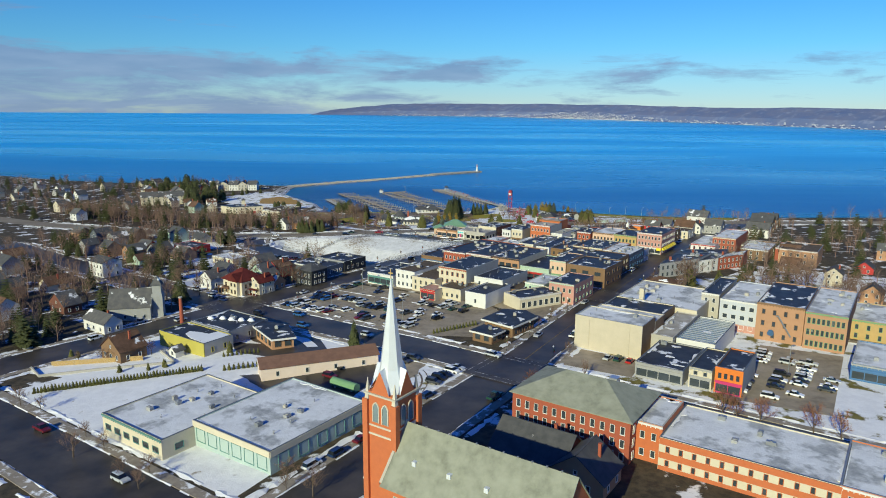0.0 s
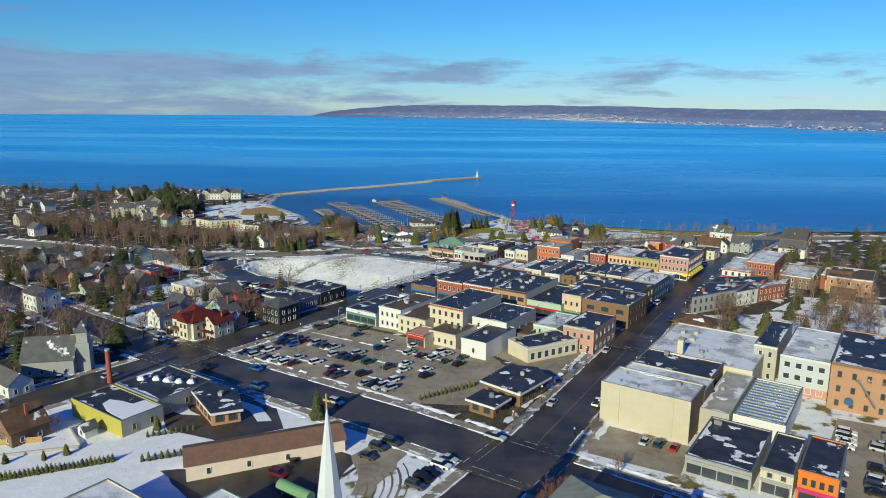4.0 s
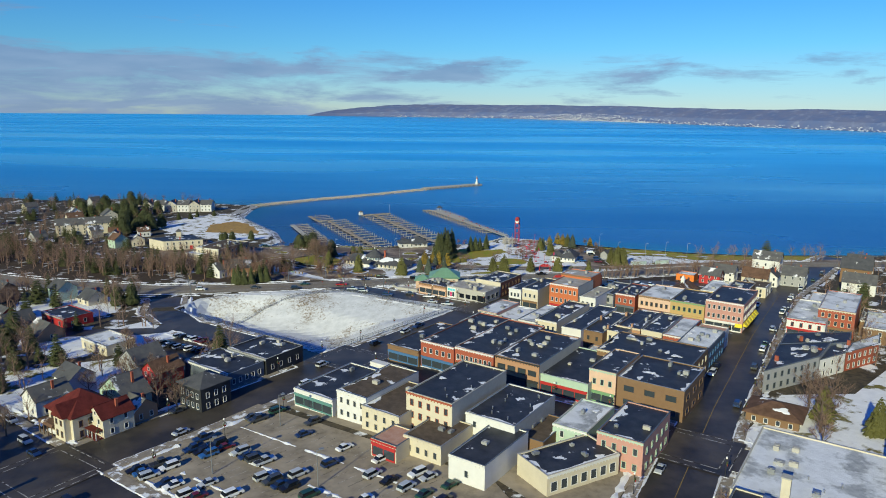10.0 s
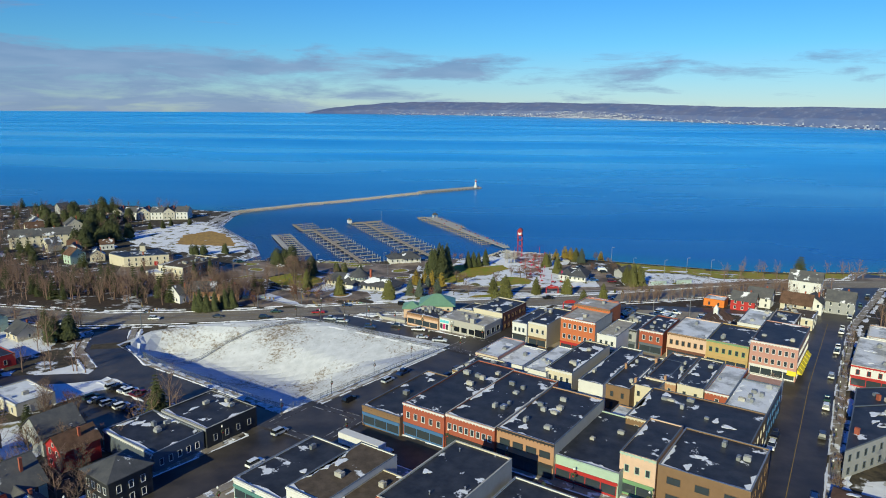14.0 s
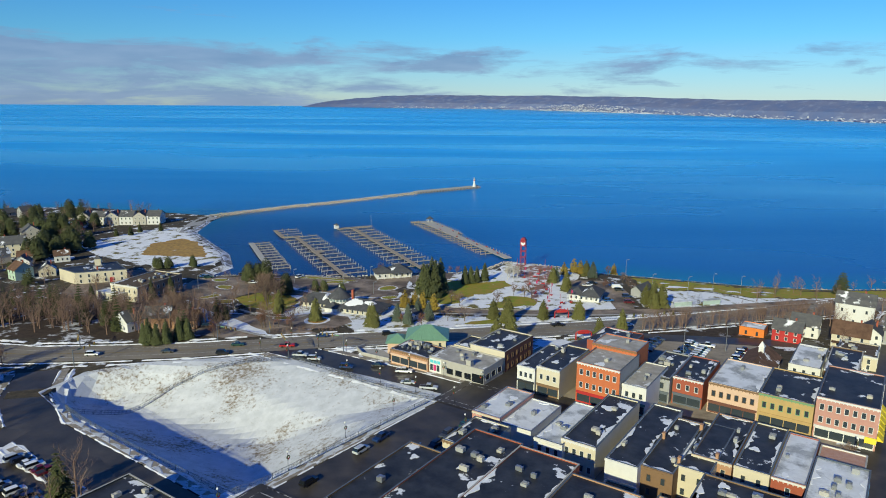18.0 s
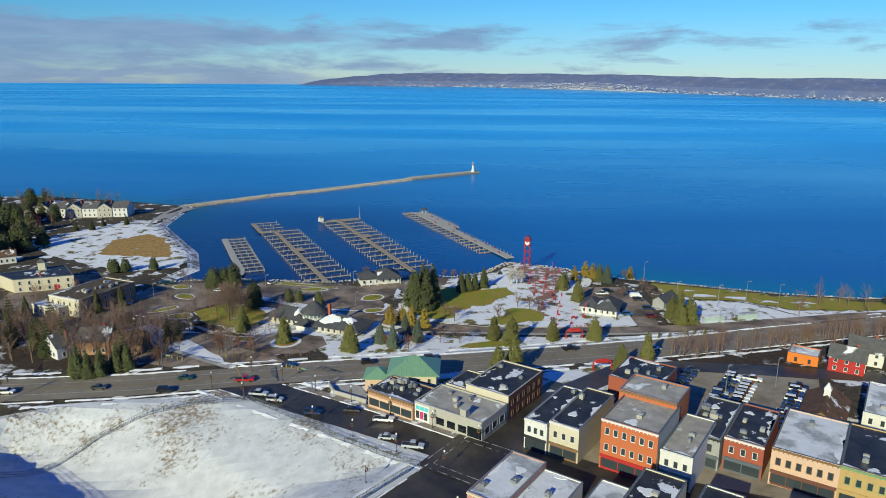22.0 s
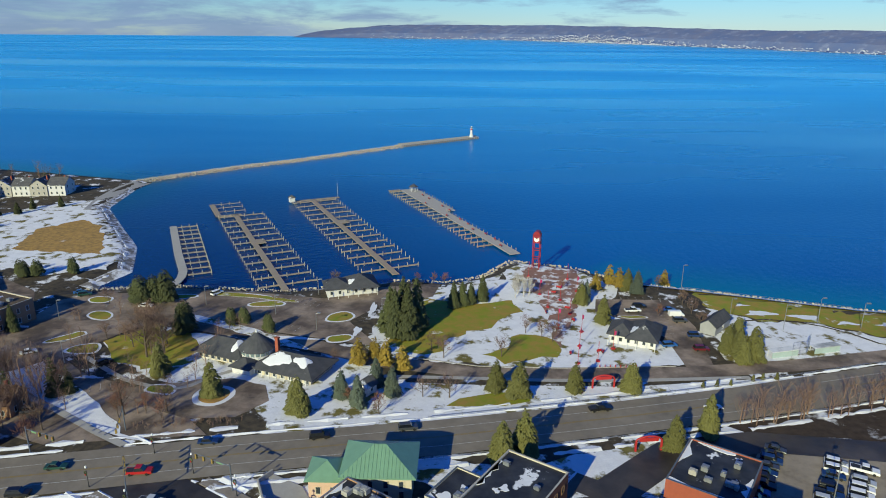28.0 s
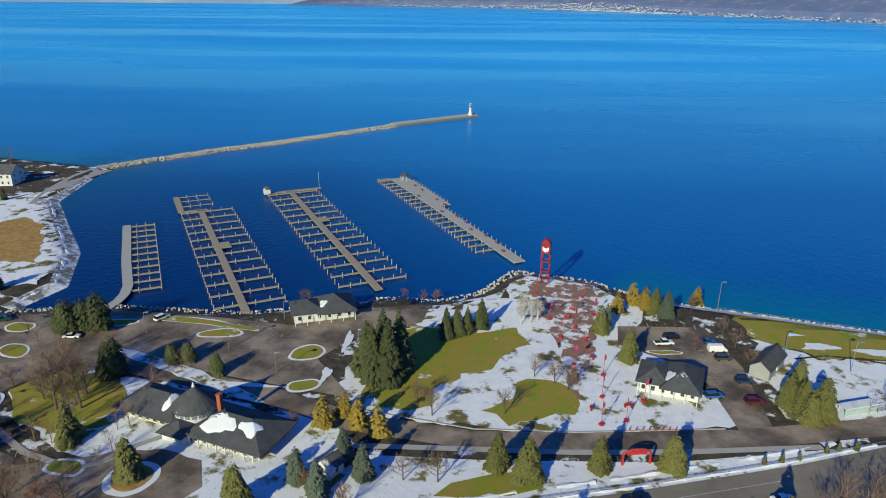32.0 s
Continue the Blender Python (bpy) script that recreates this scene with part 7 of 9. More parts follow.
def bank(pts, width, seed, label="ploughed snow along the kerb", own=-1, runs=(-6, 14)):
    """A ragged ridge of ploughed snow with gaps."""
    rng = random.Random(seed)
    g = Geo()
    edge = ribbon(pts, 1.0, 1.6)
    run = 0
    prev = None
    for l, r in edge:
        if run <= 0:
            prev = None
            run = rng.randint(*runs)
            continue
        run -= 1
        m = (l + r) / 2
        if on_road(m.x, m.y, own):
            prev = None
            continue
        n = (l - r).normalized()
        w = width * rng.uniform(0.25, 1.0)
        z = ground_z(m.x, m.y)
        a, b, c = m + n * w * rng.uniform(0.4, 0.6), m, m - n * w * rng.uniform(0.4, 0.6)
        cur = [(a.x, a.y, z + 0.03), (b.x, b.y, z + 0.14 + 0.16 * w * rng.random()), (c.x, c.y, z + 0.03)]
        if prev:
            g.poly([prev[0], cur[0], cur[1], prev[1]][::-1]); g.poly([prev[1], cur[1], cur[2], prev[2]][::-1])
        prev = cur
    if g.f:
        setting("snow_bank", g, "snow", label, "snow", kind="stuff")


ROADS = [(MAIN, 14), (WEST, 16), ([uv(-420, 70), uv(-230, 70), uv(-92, 66), uv(60, 62)], 15), ([uv(-460, 190), uv(-330, 180), uv(-223, 175), uv(-94, 171), uv(90, 168)], 14),
         ([uv(-215, 272), uv(-102, 272), uv(40, 270), uv(160, 268)], 13), ([uv(-312, 350), uv(-250, 351), uv(-206, 351)], 12), (HIGHWAY[1:-1], 15.5), ([(-150, 428), (-142, 408), (-122, 385), (-87, 362), (-54, 340)], 13)]


ALL_ROADS = ROADS + [([uv(-212, 360), uv(-188, 361), uv(-150, 370), uv(-109, 373)], 11), ([uv(-211, 400), uv(-205, 425), uv(-190, 441), uv(-160, 456), uv(-135, 468)], 9),
                     ([(-140, 530), (-97, 535), (-52, 522), (-29, 512), (-1, 507), (23, 508), (60, 512), (92, 519), (150, 536)], 7), ([uv(-360, 233), uv(-330, 236), uv(-305, 258), (-128, 386)], 9)]


def pavement_runs(pts, own):
    """The line cut where other streets cross it."""
    runs, cur = [], []
    for l, r in ribbon(pts, 0.1, 2.0):
        m = (l + r) / 2
        if on_road(m.x, m.y, own, 1.2):
            if len(cur) > 3:
                runs.append(cur)
            cur = []
        else:
            cur.append((m.x, m.y))
    return runs + ([cur] if len(cur) > 3 else [])


for n, (pts, w) in enumerate(ROADS):
    for sgn in (-1, 1):
        if n not in (6,):
            for run in pavement_runs(offset(pts, sgn * (w / 2 + 1.7)), n):
                way("pavement", run, 2.6, "pavement", "brownish concrete pavement with snow patches", "pavement", lift=0.20 - 0.012 * n, kerb=0.2)
        bank(offset(pts, sgn * (w / 2 + (0.4 if n != 6 else 1.2))), 1.3 if n != 6 else 1.7, 60 + n * 2 + sgn, own=n, runs=(-6, 14) if n != 6 else (18, 60))
        bank(offset(pts, sgn * (w / 2 + 4.4)), 2.6, 160 + n * 2 + sgn, own=n)
# streets lie over the pavements where they cross
for i, (u, v, a, b) in enumerate(((-229, 70, 17, 15), (-90, 67, 15, 16), (-224, 175, 17, 15), (-93, 171, 15, 15), (-217, 272, 17, 14), (-102, 271, 15, 14), (-211, 351, 17, 13))):
    drape("crossing", [uv(u - a / 2 - 3, v - b / 2 - 3), uv(u + a / 2 + 3, v - b / 2 - 3), uv(u + a / 2 + 3, v + b / 2 + 3), uv(u - a / 2 - 3, v + b / 2 + 3)], "wet_asphalt", "dark wet asphalt crossing", "road", lift=0.235)
    for s in (-1, 1):
        for k in (0, 2.2):
            way("crosswalk_line", [uv(u + s * (a / 2 + 0.2 + k), v - b / 2), uv(u + s * (a / 2 + 0.2 + k), v + b / 2)], 0.2, "worn_line", "worn white crosswalk line", "road marking", lift=0.255)
            way("crosswalk_line", [uv(u - a / 2, v + s * (b / 2 + 0.2 + k)), uv(u + a / 2, v + s * (b / 2 + 0.2 + k))], 0.2, "worn_line", "worn white crosswalk line", "road marking", lift=0.255)
for a, b in ((2, 3), (3, 4), (4, 5), (5, 6)):
    way("lane_line", [MAIN[a], MAIN[b]], 0.16, "road_yellow", "worn yellow centre line", "road marking", lift=0.13)
for off in (-3.9, 3.9):
    pts = offset(HIGHWAY[2:-1], off)
    way("lane_line", pts, 0.12, "road_white", "faint white lane line", "road marking", lift=0.17)
BEACH = [(-150, 568), (-145, 588), (-158, 618), (-183, 652), (-206, 684), (-213, 730)]
way("beach", BEACH, 7, "shore_rock_ground", "sandy strip of shore with thawing ice", "beach", lift=0.2)
bank(offset(BEACH, 2.2), 2.6, 401, "broken shore ice along the sand")
bank(offset(BEACH, -1.5), 1.8, 402, "broken shore ice along the sand")
# bays of the big car park
for row in (184.5, 196.5, 208.5, 219.5):
    g = Geo()
    for i in range(24):
        u = -208 + i * 2.85
        a, b = uv(u, row), uv(u + 1.0, row + 5.0)
        za, zb = ground_z(*a) + 0.14, ground_z(*b) + 0.14
        g.poly([(a[0], a[1], za), (a[0] + 0.14, a[1], za), (b[0] + 0.14, b[1], zb), (b[0], b[1], zb)])
    setting("bay_lines", g, "worn_line", "worn white parking bay lines", "road marking", kind="stuff")
for row in (192.5, 204.5, 216):
    bank([uv(-208, row), uv(-140, row)], 2.0, int(row), "thin ridge of snow between parking rows")

# ---- trees ----
def bare_meshes(seed, h=11.0, spread=0.55, bark="bark", twig="twig", low=0.28):
    rng = random.Random(seed)
    trunk, crown = Geo(), Geo()
    top = Vector((rng.uniform(-0.4, 0.4), rng.uniform(-0.4, 0.4), h * 0.55))
    trunk.tube((0, 0, -0.5), top * 0.5, h * 0.022, h * 0.017, 7)
    trunk.tube(top * 0.5, top, h * 0.017, h * 0.010, 6)

    def limb(p, d, ln, r, lev):
        q = p + d * ln
        if lev == 0:
            trunk.tube(p, q, r, r * 0.55, 5)
        elif lev == 1:
            crown.tube(p, q, r, r * 0.5, 4)
        else:
            n = Vector((rng.uniform(-1, 1), rng.uniform(-1, 1), rng.uniform(-0.3, 0.3))).normalized() * r * 1.5
            crown.poly([p - n, p + n, q])
        if lev >= 3:
            return
        for i in range((6, 5, 6)[lev]):
            f = rng.uniform(0.3, 1.0)
            side = Vector((rng.uniform(-1, 1), rng.uniform(-1, 1), rng.uniform(-0.35, 0.75)))
            nd = (d * 0.75 + side.normalized() * 0.75 + Vector((0, 0, 0.12))).normalized()
            limb(p + d * ln * f, nd, ln * rng.uniform(0.45, 0.7), max(r * 0.5, 0.018), lev + 1)
    for i in range(9):
        f = low + (1 - low) * (i / 8)
        a = i * 2.4 + rng.uniform(-0.4, 0.4)
        d = Vector((math.cos(a) * spread * 1.5, math.sin(a) * spread * 1.5, 0.75 + 0.5 * f)).normalized()
        limb(top * f, d, h * rng.uniform(0.26, 0.4) * (1.1 - 0.35 * f), h * 0.0075, 0)
    return trunk.mesh("trunk", bark), crown.mesh("crown", twig)


def conifer_meshes(seed, h=12.0, rad=2.6, mat="needles", base=0.06, tiers=17, power=0.85):
    rng = random.Random(seed)
    trunk = Geo().tube((0, 0, -0.5), (0, 0, h * 0.92), h * 0.018, 0.03, 6)
    g = Geo()
    for k in range(tiers):
        f = k / (tiers - 1)
        z = h * (base + (0.97 - base) * f)
        r = rad * (1 - f) ** power + 0.12
        n = max(6, int(18 * (1 - f) + 6))
        for i in range(n):
            a = 2 * math.pi * (i + rng.random()) / n
            rr = r * rng.uniform(0.62, 1.15)
            c, s = math.cos(a), math.sin(a)
            for step in (0.45, 0.75, 1.0):
                w = rr * (0.34 - 0.16 * step) + 0.10
                tipz = z - rr * 0.28 * step + rng.uniform(-0.1, 0.22)
                p0 = Vector((c * rr * (step - 0.42), s * rr * (step - 0.42), z + 0.12 - rr * 0.16 * step))
                tip = Vector((c * rr * step, s * rr * step, tipz))
                side = Vector((-s, c, 0)) * w
                mid = p0.lerp(tip, 0.55)
                g.poly([p0, mid - side + Vector((0, 0, -0.10)), tip, mid + Vector((0, 0, 0.14))])
                g.poly([p0, mid + Vector((0, 0, 0.14)), tip, mid + side + Vector((0, 0, -0.10))])
    return trunk.mesh("trunk", "bark"), g.mesh("crown", mat)


def spruce_meshes(seed, h=12.0, rad=2.6, mat="needles", base=0.05, power=0.75, sprays=900, trunk_mat="bark"):
    """An uneven cone of many small drooping sprays, fuller to some sides."""
    rng = random.Random(seed)
    trunk = Geo().tube((0, 0, -0.5), (0, 0, h * 0.93), h * 0.018, 0.03, 6)
    g = Geo()
    ph = [rng.uniform(0, 6.28) for k in range(4)]
    for k in range(sprays):
        f = 1 - math.sqrt(rng.random()) * 0.985
        a = rng.uniform(0, 2 * math.pi)
        lobe = 1 + 0.13 * math.sin(2 * a + ph[0]) + 0.12 * math.sin(3 * a + 9 * f + ph[1]) + 0.10 * math.sin(31 * f + ph[2] + 2 * math.sin(a + ph[3]))
        low = min(1.0, (f + 0.03) / 0.09)
        r = (rad * (1 - f) ** power * lobe * low + 0.10) * (1 - 0.55 * rng.random() ** 2.2)
        z = h * (base + (0.985 - base) * f)
        c, s = math.cos(a), math.sin(a)
        ln = min(r, 0.55 + 0.28 * rad * (1 - f)) * rng.uniform(0.75, 1.2)
        w = (0.20 + 0.085 * rad * (1 - 0.6 * f)) * rng.uniform(0.7, 1.3)
        tip = Vector((c * r, s * r, z - 0.22 * r + rng.uniform(-0.15, 0.15)))
        root = Vector((c * (r - ln), s * (r - ln), z + 0.10 * ln))
        tilt = rng.uniform(-0.5, 0.5)
        side = Vector((-s, c, tilt)) * w
        mid = root.lerp(tip, 0.6)
        g.poly([root, mid - side + Vector((0, 0, -0.08)), tip, mid + Vector((0, 0, 0.12))])
        g.poly([root, mid + Vector((0, 0, 0.12)), tip, mid + side + Vector((0, 0, -0.08))])
    return trunk.mesh("trunk", trunk_mat), g.mesh("crown", mat)


def light_meshes(seed, h=11.0, spread=0.5):
    """A bare tree for the woods, with broader twig sprays."""
    rng = random.Random(seed)
    trunk, crown = Geo(), Geo()
    trunk.tube((0, 0, -0.5), (0.2, 0.1, h * 0.6), h * 0.02, h * 0.009, 5)
    for i in range(9):
        f = 0.25 + 0.75 * i / 8
        a = i * 2.4 + rng.uniform(-0.4, 0.4)
        d = Vector((math.cos(a) * spread * 1.5, math.sin(a) * spread * 1.5, 0.8 + 0.5 * f)).normalized()
        p, ln = Vector((0.2 * f, 0.1 * f, h * 0.6 * f)), h * rng.uniform(0.28, 0.42) * (1.1 - 0.3 * f)
        crown.tube(p, p + d * ln, h * 0.006, h * 0.002, 3)
        for j in range(7):
            q = p + d * ln * rng.uniform(0.25, 1.0)
            e = (d * 0.7 + Vector((rng.uniform(-1, 1), rng.uniform(-1, 1), rng.uniform(-0.3, 0.8))) * 0.8).normalized()
            l2 = ln * rng.uniform(0.3, 0.6)
            n = Vector((rng.uniform(-1, 1), rng.uniform(-1, 1), 0.2)).normalized() * 0.032
            crown.poly([q - n, q + n, q + e * l2])
            for k in range(6):
                s = q + e * l2 * rng.uniform(0.2, 1.0)
                g = (e * 0.7 + Vector((rng.uniform(-1, 1), rng.uniform(-1, 1), rng.uniform(-0.3, 0.8))) * 0.9).normalized()
                n = Vector((rng.uniform(-1, 1), rng.uniform(-1, 1), 0.2)).normalized() * 0.028
                crown.poly([s - n, s + n, s + g * l2 * rng.uniform(0.4, 0.8)])
    return trunk.mesh("trunk", "bark"), crown.mesh("crown", "twig")


LIGHT = [light_meshes(40 + s, 11 + s % 3, 0.45 + 0.07 * (s % 3)) for s in range(5)]
BARE = [bare_meshes(s, 11 + (s % 3), 0.5 + 0.08 * (s % 3)) for s in range(6)]
RED = [bare_meshes(20 + s, 9, 0.45, "bark", "twig_red", 0.15) for s in range(2)]
BIRCH = [bare_meshes(30 + s, 8, 0.3, "birch", "birch", 0.2) for s in range(2)]
FIR = [spruce_meshes(s, 12, 3.1, sprays=1100) for s in range(4)]
FIR_OLIVE = [spruce_meshes(6 + s, 11, 3.3, "needles_olive", 0.04, 0.6, 1100) for s in range(4)]
FIR_BLUE = [spruce_meshes(9 + s, 11, 3.0, "needles_blue", 0.04, 0.7, 1000) for s in range(3)]
FIR_GOLD = [spruce_meshes(12 + s, 8, 2.3, "needles_gold", 0.14, 0.6, 380) for s in range(3)]
SMALL_FIR = [spruce_meshes(16, 2.2, 0.62, "needles_olive", 0.02, 0.7, 130)]
PINE = [spruce_meshes(18 + s, 12, 4.3, "needles", 0.12, 0.36, 1200) for s in range(3)]
FAR_FIR = {"FIR": [conifer_meshes(s, 12, 3.2, tiers=12) for s in range(2)], "FIR_OLIVE": [conifer_meshes(6, 11, 3.4, "needles_olive", 0.05, 12, 0.68)], "PINE": [conifer_meshes(18 + s, 12, 4.0, "needles", 0.18, 10, 0.42) for s in range(2)]}
TREE_LABEL = {"BARE": "bare deciduous tree with fine brown twigs", "RED": "bare tree with reddish twigs", "BIRCH": "white-barked birch clump without leaves", "FIR": "dark green spruce with drooping boughs",
              "FIR_OLIVE": "olive green spruce beside the lawn", "FIR_BLUE": "blue-grey spruce in snow", "FIR_GOLD": "golden larch beside the snowy path", "SMALL_FIR": "small clipped conical shrub", "PINE": "broad dark green pine with heavy boughs"}
KINDS = {"BARE": BARE, "RED": RED, "BIRCH": BIRCH, "FIR": FIR, "FIR_OLIVE": FIR_OLIVE, "FIR_BLUE": FIR_BLUE, "FIR_GOLD": FIR_GOLD, "SMALL_FIR": SMALL_FIR, "PINE": PINE}
TREE_RNG = random.Random(77)


def tree(kind, x, y, s=1.0, group="", category="tree"):
    t, c = TREE_RNG.choice(KINDS[kind])
    r = thing("shrub" if kind == "SMALL_FIR" else "tree", TREE_LABEL[kind], "shrub" if kind == "SMALL_FIR" else category, x, y, ground_z(x, y), TREE_RNG.uniform(0, 360), group)
    r.scale = (s * TREE_RNG.uniform(0.92, 1.08), s * TREE_RNG.uniform(0.92, 1.08), s)
    part("trunk", t, "", r); part("crown", c, "", r)


STUFF = {"BARE": ([], []), "EVERGREEN": ([], [])}


def wood(kind, x, y, s):
    """Adds one tree to the uncounted woods."""
    t, c = TREE_RNG.choice(LIGHT if kind in ("BARE", "RED") else FAR_FIR[kind])
    m = Matrix.LocRotScale(Vector((x, y, ground_z(x, y))), Euler((0, 0, TREE_RNG.uniform(0, 6.28))), (s, s, s * TREE_RNG.uniform(0.9, 1.1)))
    for me in (t, c):
        key = ("BARE" if kind in ("BARE", "RED") else "EVERGREEN")
        vv, ff = STUFF[key]
        n = len(vv)
        vv += [tuple(m @ v.co) for v in me.vertices]
        ff += [tuple(n + q for q in f.vertices) for f in me.polygons]


def trees(kind, places, s=1.0, group="", vary=0.12):
    for x, y in places:
        tree(kind, x, y, s * TREE_RNG.uniform(1 - vary, 1 + vary), group)


trees("FIR_OLIVE", [(-70, 489), (4, 497), (10, 494), (25, 498), (40, 546), (44, 471), (54, 479)], 0.92, "park spruces")
trees("PINE", [(-120, 551), (-116, 553), (-112, 554), (-94, 528)], 0.95, "park pines")
trees("PINE", [(-82, 536), (-78, 537), (-68, 531)], 0.5, "park pines")
trees("FIR", [(-10, 556), (-7, 558), (-4, 560), (0, 563)], 0.85, "park spruces")
trees("FIR_OLIVE", [(74, 526), (76, 519), (80, 522), (79, 533), (76, 523)], 0.95, "park spruces")
trees("FIR", [(-27, 530), (-23, 531), (-25, 535), (-21, 536), (-29, 534)], 1.45, "park spruces")
trees("FIR_BLUE", [(-28, 497), (-23, 492), (-31, 486), (37, 565), (57, 575), (-36, 490)], 0.8, "park spruces")
trees("FIR_GOLD", [(-35, 509), (-31, 513), (-27, 509), (-22, 506), (71, 591), (42, 576), (51, 579), (48, 582)], 1.1, "golden larches")
trees("FIR", [(-125, 455), (-122, 455), (-119, 457), (-116, 461), (-113, 462), (-154, 516), (-149, 525), (-178, 508), (-128, 457)], 0.85, "spruces by the highway")
trees("FIR", [(-241, 675), (-242, 664), (-229, 681), (-250, 660)], 0.6, "spruces by the highway")
trees("PINE", [(-327, 678), (-316, 672), (-287, 646), (-291, 667), (-276, 657), (-297, 700), (-332, 740), (-310, 690), (-300, 655), (-335, 700), (-345, 720), (-282, 690), (-320, 655), (-352, 690)], 1.15, "pine grove")
trees("PINE", [(-262, 596), (-257, 588), (-254, 602), (-250, 611), (-266, 607), (-272, 618), (-246, 622), (-258, 617), (-268, 596), (-262, 628), (-340, 676), (-304, 676), (-296, 684)], 1.15, "pine grove")
trees("PINE", [(-182, 577), (-174, 576), (-178, 574), (-162, 580)], 0.58, "meadow pines")
trees("SMALL_FIR", [(60, 503), (64, 504), (68, 505), (75, 508), (78, 509), (82, 509.5)], 1.0, "row of small shrubs")
trees("SMALL_FIR", [(-126 + 41 * i / 50, 173.6 + 17.8 * i / 50) for i in range(51)], 0.95, "long row of small firs")
trees("SMALL_FIR", [(-83 + 10 * i / 8, 204 + 4 * i / 8) for i in range(9)], 0.8, "short row of small firs")
trees("SMALL_FIR", [uv(-132 + 0.52 * i, 186.5 + 1.3 * i) for i in range(14)], 0.9, "row of small firs by the drive")
trees("BARE", [(-98, 510), (-104, 525), (-101, 517), (-94, 513)], 1.25, "tall trees by the hall")
trees("RED", [(-89, 477), (-83, 479), (-78, 477), (-91, 482), (-104, 465), (-25, 482), (-112, 491)], 0.8, "bare park trees")
trees("FIR_OLIVE", [(-89, 500), (-45, 481), (40, 499), (5, 463), (10, 467), (54, 578), (35, 563)], 0.95, "park spruces")
trees("BARE", [(-125, 284), (-119, 312), (-141, 301), (-98, 309), (-150, 318), (-136, 276), (-158, 303), (-129, 318), (-112, 322), (-148, 284), (-104, 300), (-165, 322)], 0.95, "garden trees by the corner houses")
trees("PINE", [(-160, 415), (-165, 412), (-168, 418), (-155, 330), (-190, 350), (-172, 350), (-128, 272)], 0.8, "dark garden pines")
trees("BARE", [(-124, 346), (-118, 340), (-112, 333), (-106, 327), (-100, 322), (-95, 316), (-128, 352), (-90, 308), (-86, 300), (-133, 360), (-116, 349)], 0.75, "trees along the car park")
trees("RED", [(-108, 338), (-121, 352), (-98, 330)], 0.7, "trees along the car park")
trees("FIR_OLIVE", [(102, 296), (92, 304)], 0.9, "park spruces")
for v in range(192, 460, 13):
    for sgn in (-1, 1):
        if abs(v - 272) > 9 and (v + sgn) % 3:
            u = float(np.interp(v, [175, 235, 300, 380, 462], [-93, -98, -104, -109, -112])) + sgn * 9.3
            trees("BARE", [uv(u, v + 3 * sgn)], 0.42, "street trees")
trees("FIR_OLIVE", [(-134, 204), (-110, 190), (-102, 192), (-98, 194.4), (-131, 203)], 0.26, "yard bushes")
trees("SMALL_FIR", [(-78 + 1.3 * i, 191.6 + 0.5 * i) for i in range(8)], 0.95, "short row of small firs")
trees("BARE", [(-95, 147), (-87, 141), (-71, 130.5), (-39, 124), (-116, 161.5), (-128, 198), (-121, 199)], 0.42, "young street trees")
way("retaining_wall", [(-140, 192.7), (-133, 186), (-115, 192.4), (-96.6, 197.9), (-106, 208.4)], 0.4, "concrete", "low pale concrete retaining wall in the snow", "wall", lift=0.8, kerb=1.0)
trees("BIRCH", [(12, 567), (15, 569), (13, 571), (17, 570)], 1.0, "birches")
trees("BARE", [(-15, 521), (-11, 516), (6, 518), (14, 536), (19, 533), (22, 530), (-15, 492), (-8, 492), (-56, 576), (-42, 509), (-131, 550), (-116, 521), (71, 565), (72, 557), (66, 580), (72, 545)], 0.6, "bare park trees")
trees("RED", [(-19, 584), (-15, 587), (-26, 590), (18, 572), (-13, 522), (60, 553), (-34, 488), (30, 578)], 0.55, "bare park trees")
trees("BARE", [(-98, 513), (-105, 516), (-96, 519), (-92, 506), (-78, 480), (-88, 478), (-110, 486), (-140, 505), (-128, 492), (-118, 470), (-104, 470)], 0.85, "bare park trees")
trees("FIR", [uv(-147.3, 162.3), uv(-160, 240), (118, 300)], 0.7, "town spruces")
trees("RED", [(13, 172), (16, 176), (19, 170), (64, 164), (69, 162), (80, 158), (85, 155), (61, 166)], 0.95, "reddish street trees")
trees("BARE", [(-92, 137), (-76, 128), (-70, 124), (-124, 165), (-108, 206), (-116, 200), (-40, 128), (-33, 122), (30, 190)], 0.55, "young street trees")
trees("FIR_OLIVE", [uv(-193, 125), uv(-185, 130), uv(-178, 136)], 0.4, "town spruces")
# bare woods on the bank and round the lawns
rng = random.Random(31)
for k in range(90):
    f = rng.random()
    wood("RED" if rng.random() < 0.4 else "BARE", 62 + 100 * f, 486 + 34 * f + rng.uniform(-6, 4), rng.uniform(0.5, 0.8))
for k in range(330):
    x = rng.uniform(-340, -108)
    y = float(np.interp(x, [-330, -230, -112], [512, 470, 464])) + rng.uniform(-1, 34)
    wood("BARE" if rng.random() < 0.86 else "FIR", x, y, rng.uniform(0.75, 1.2))
for k in range(34):
    p = uv(rng.uniform(-84, 30), rng.uniform(284, 350))
    tree("BARE", p[0], p[1], rng.uniform(0.9, 1.3), "tall park trees")
for k in range(70):
    x = rng.uniform(-84, -58)
    wood("RED", x, 472 + (x + 84) * 0.12 + rng.uniform(-1, 2), rng.uniform(0.10, 0.2))
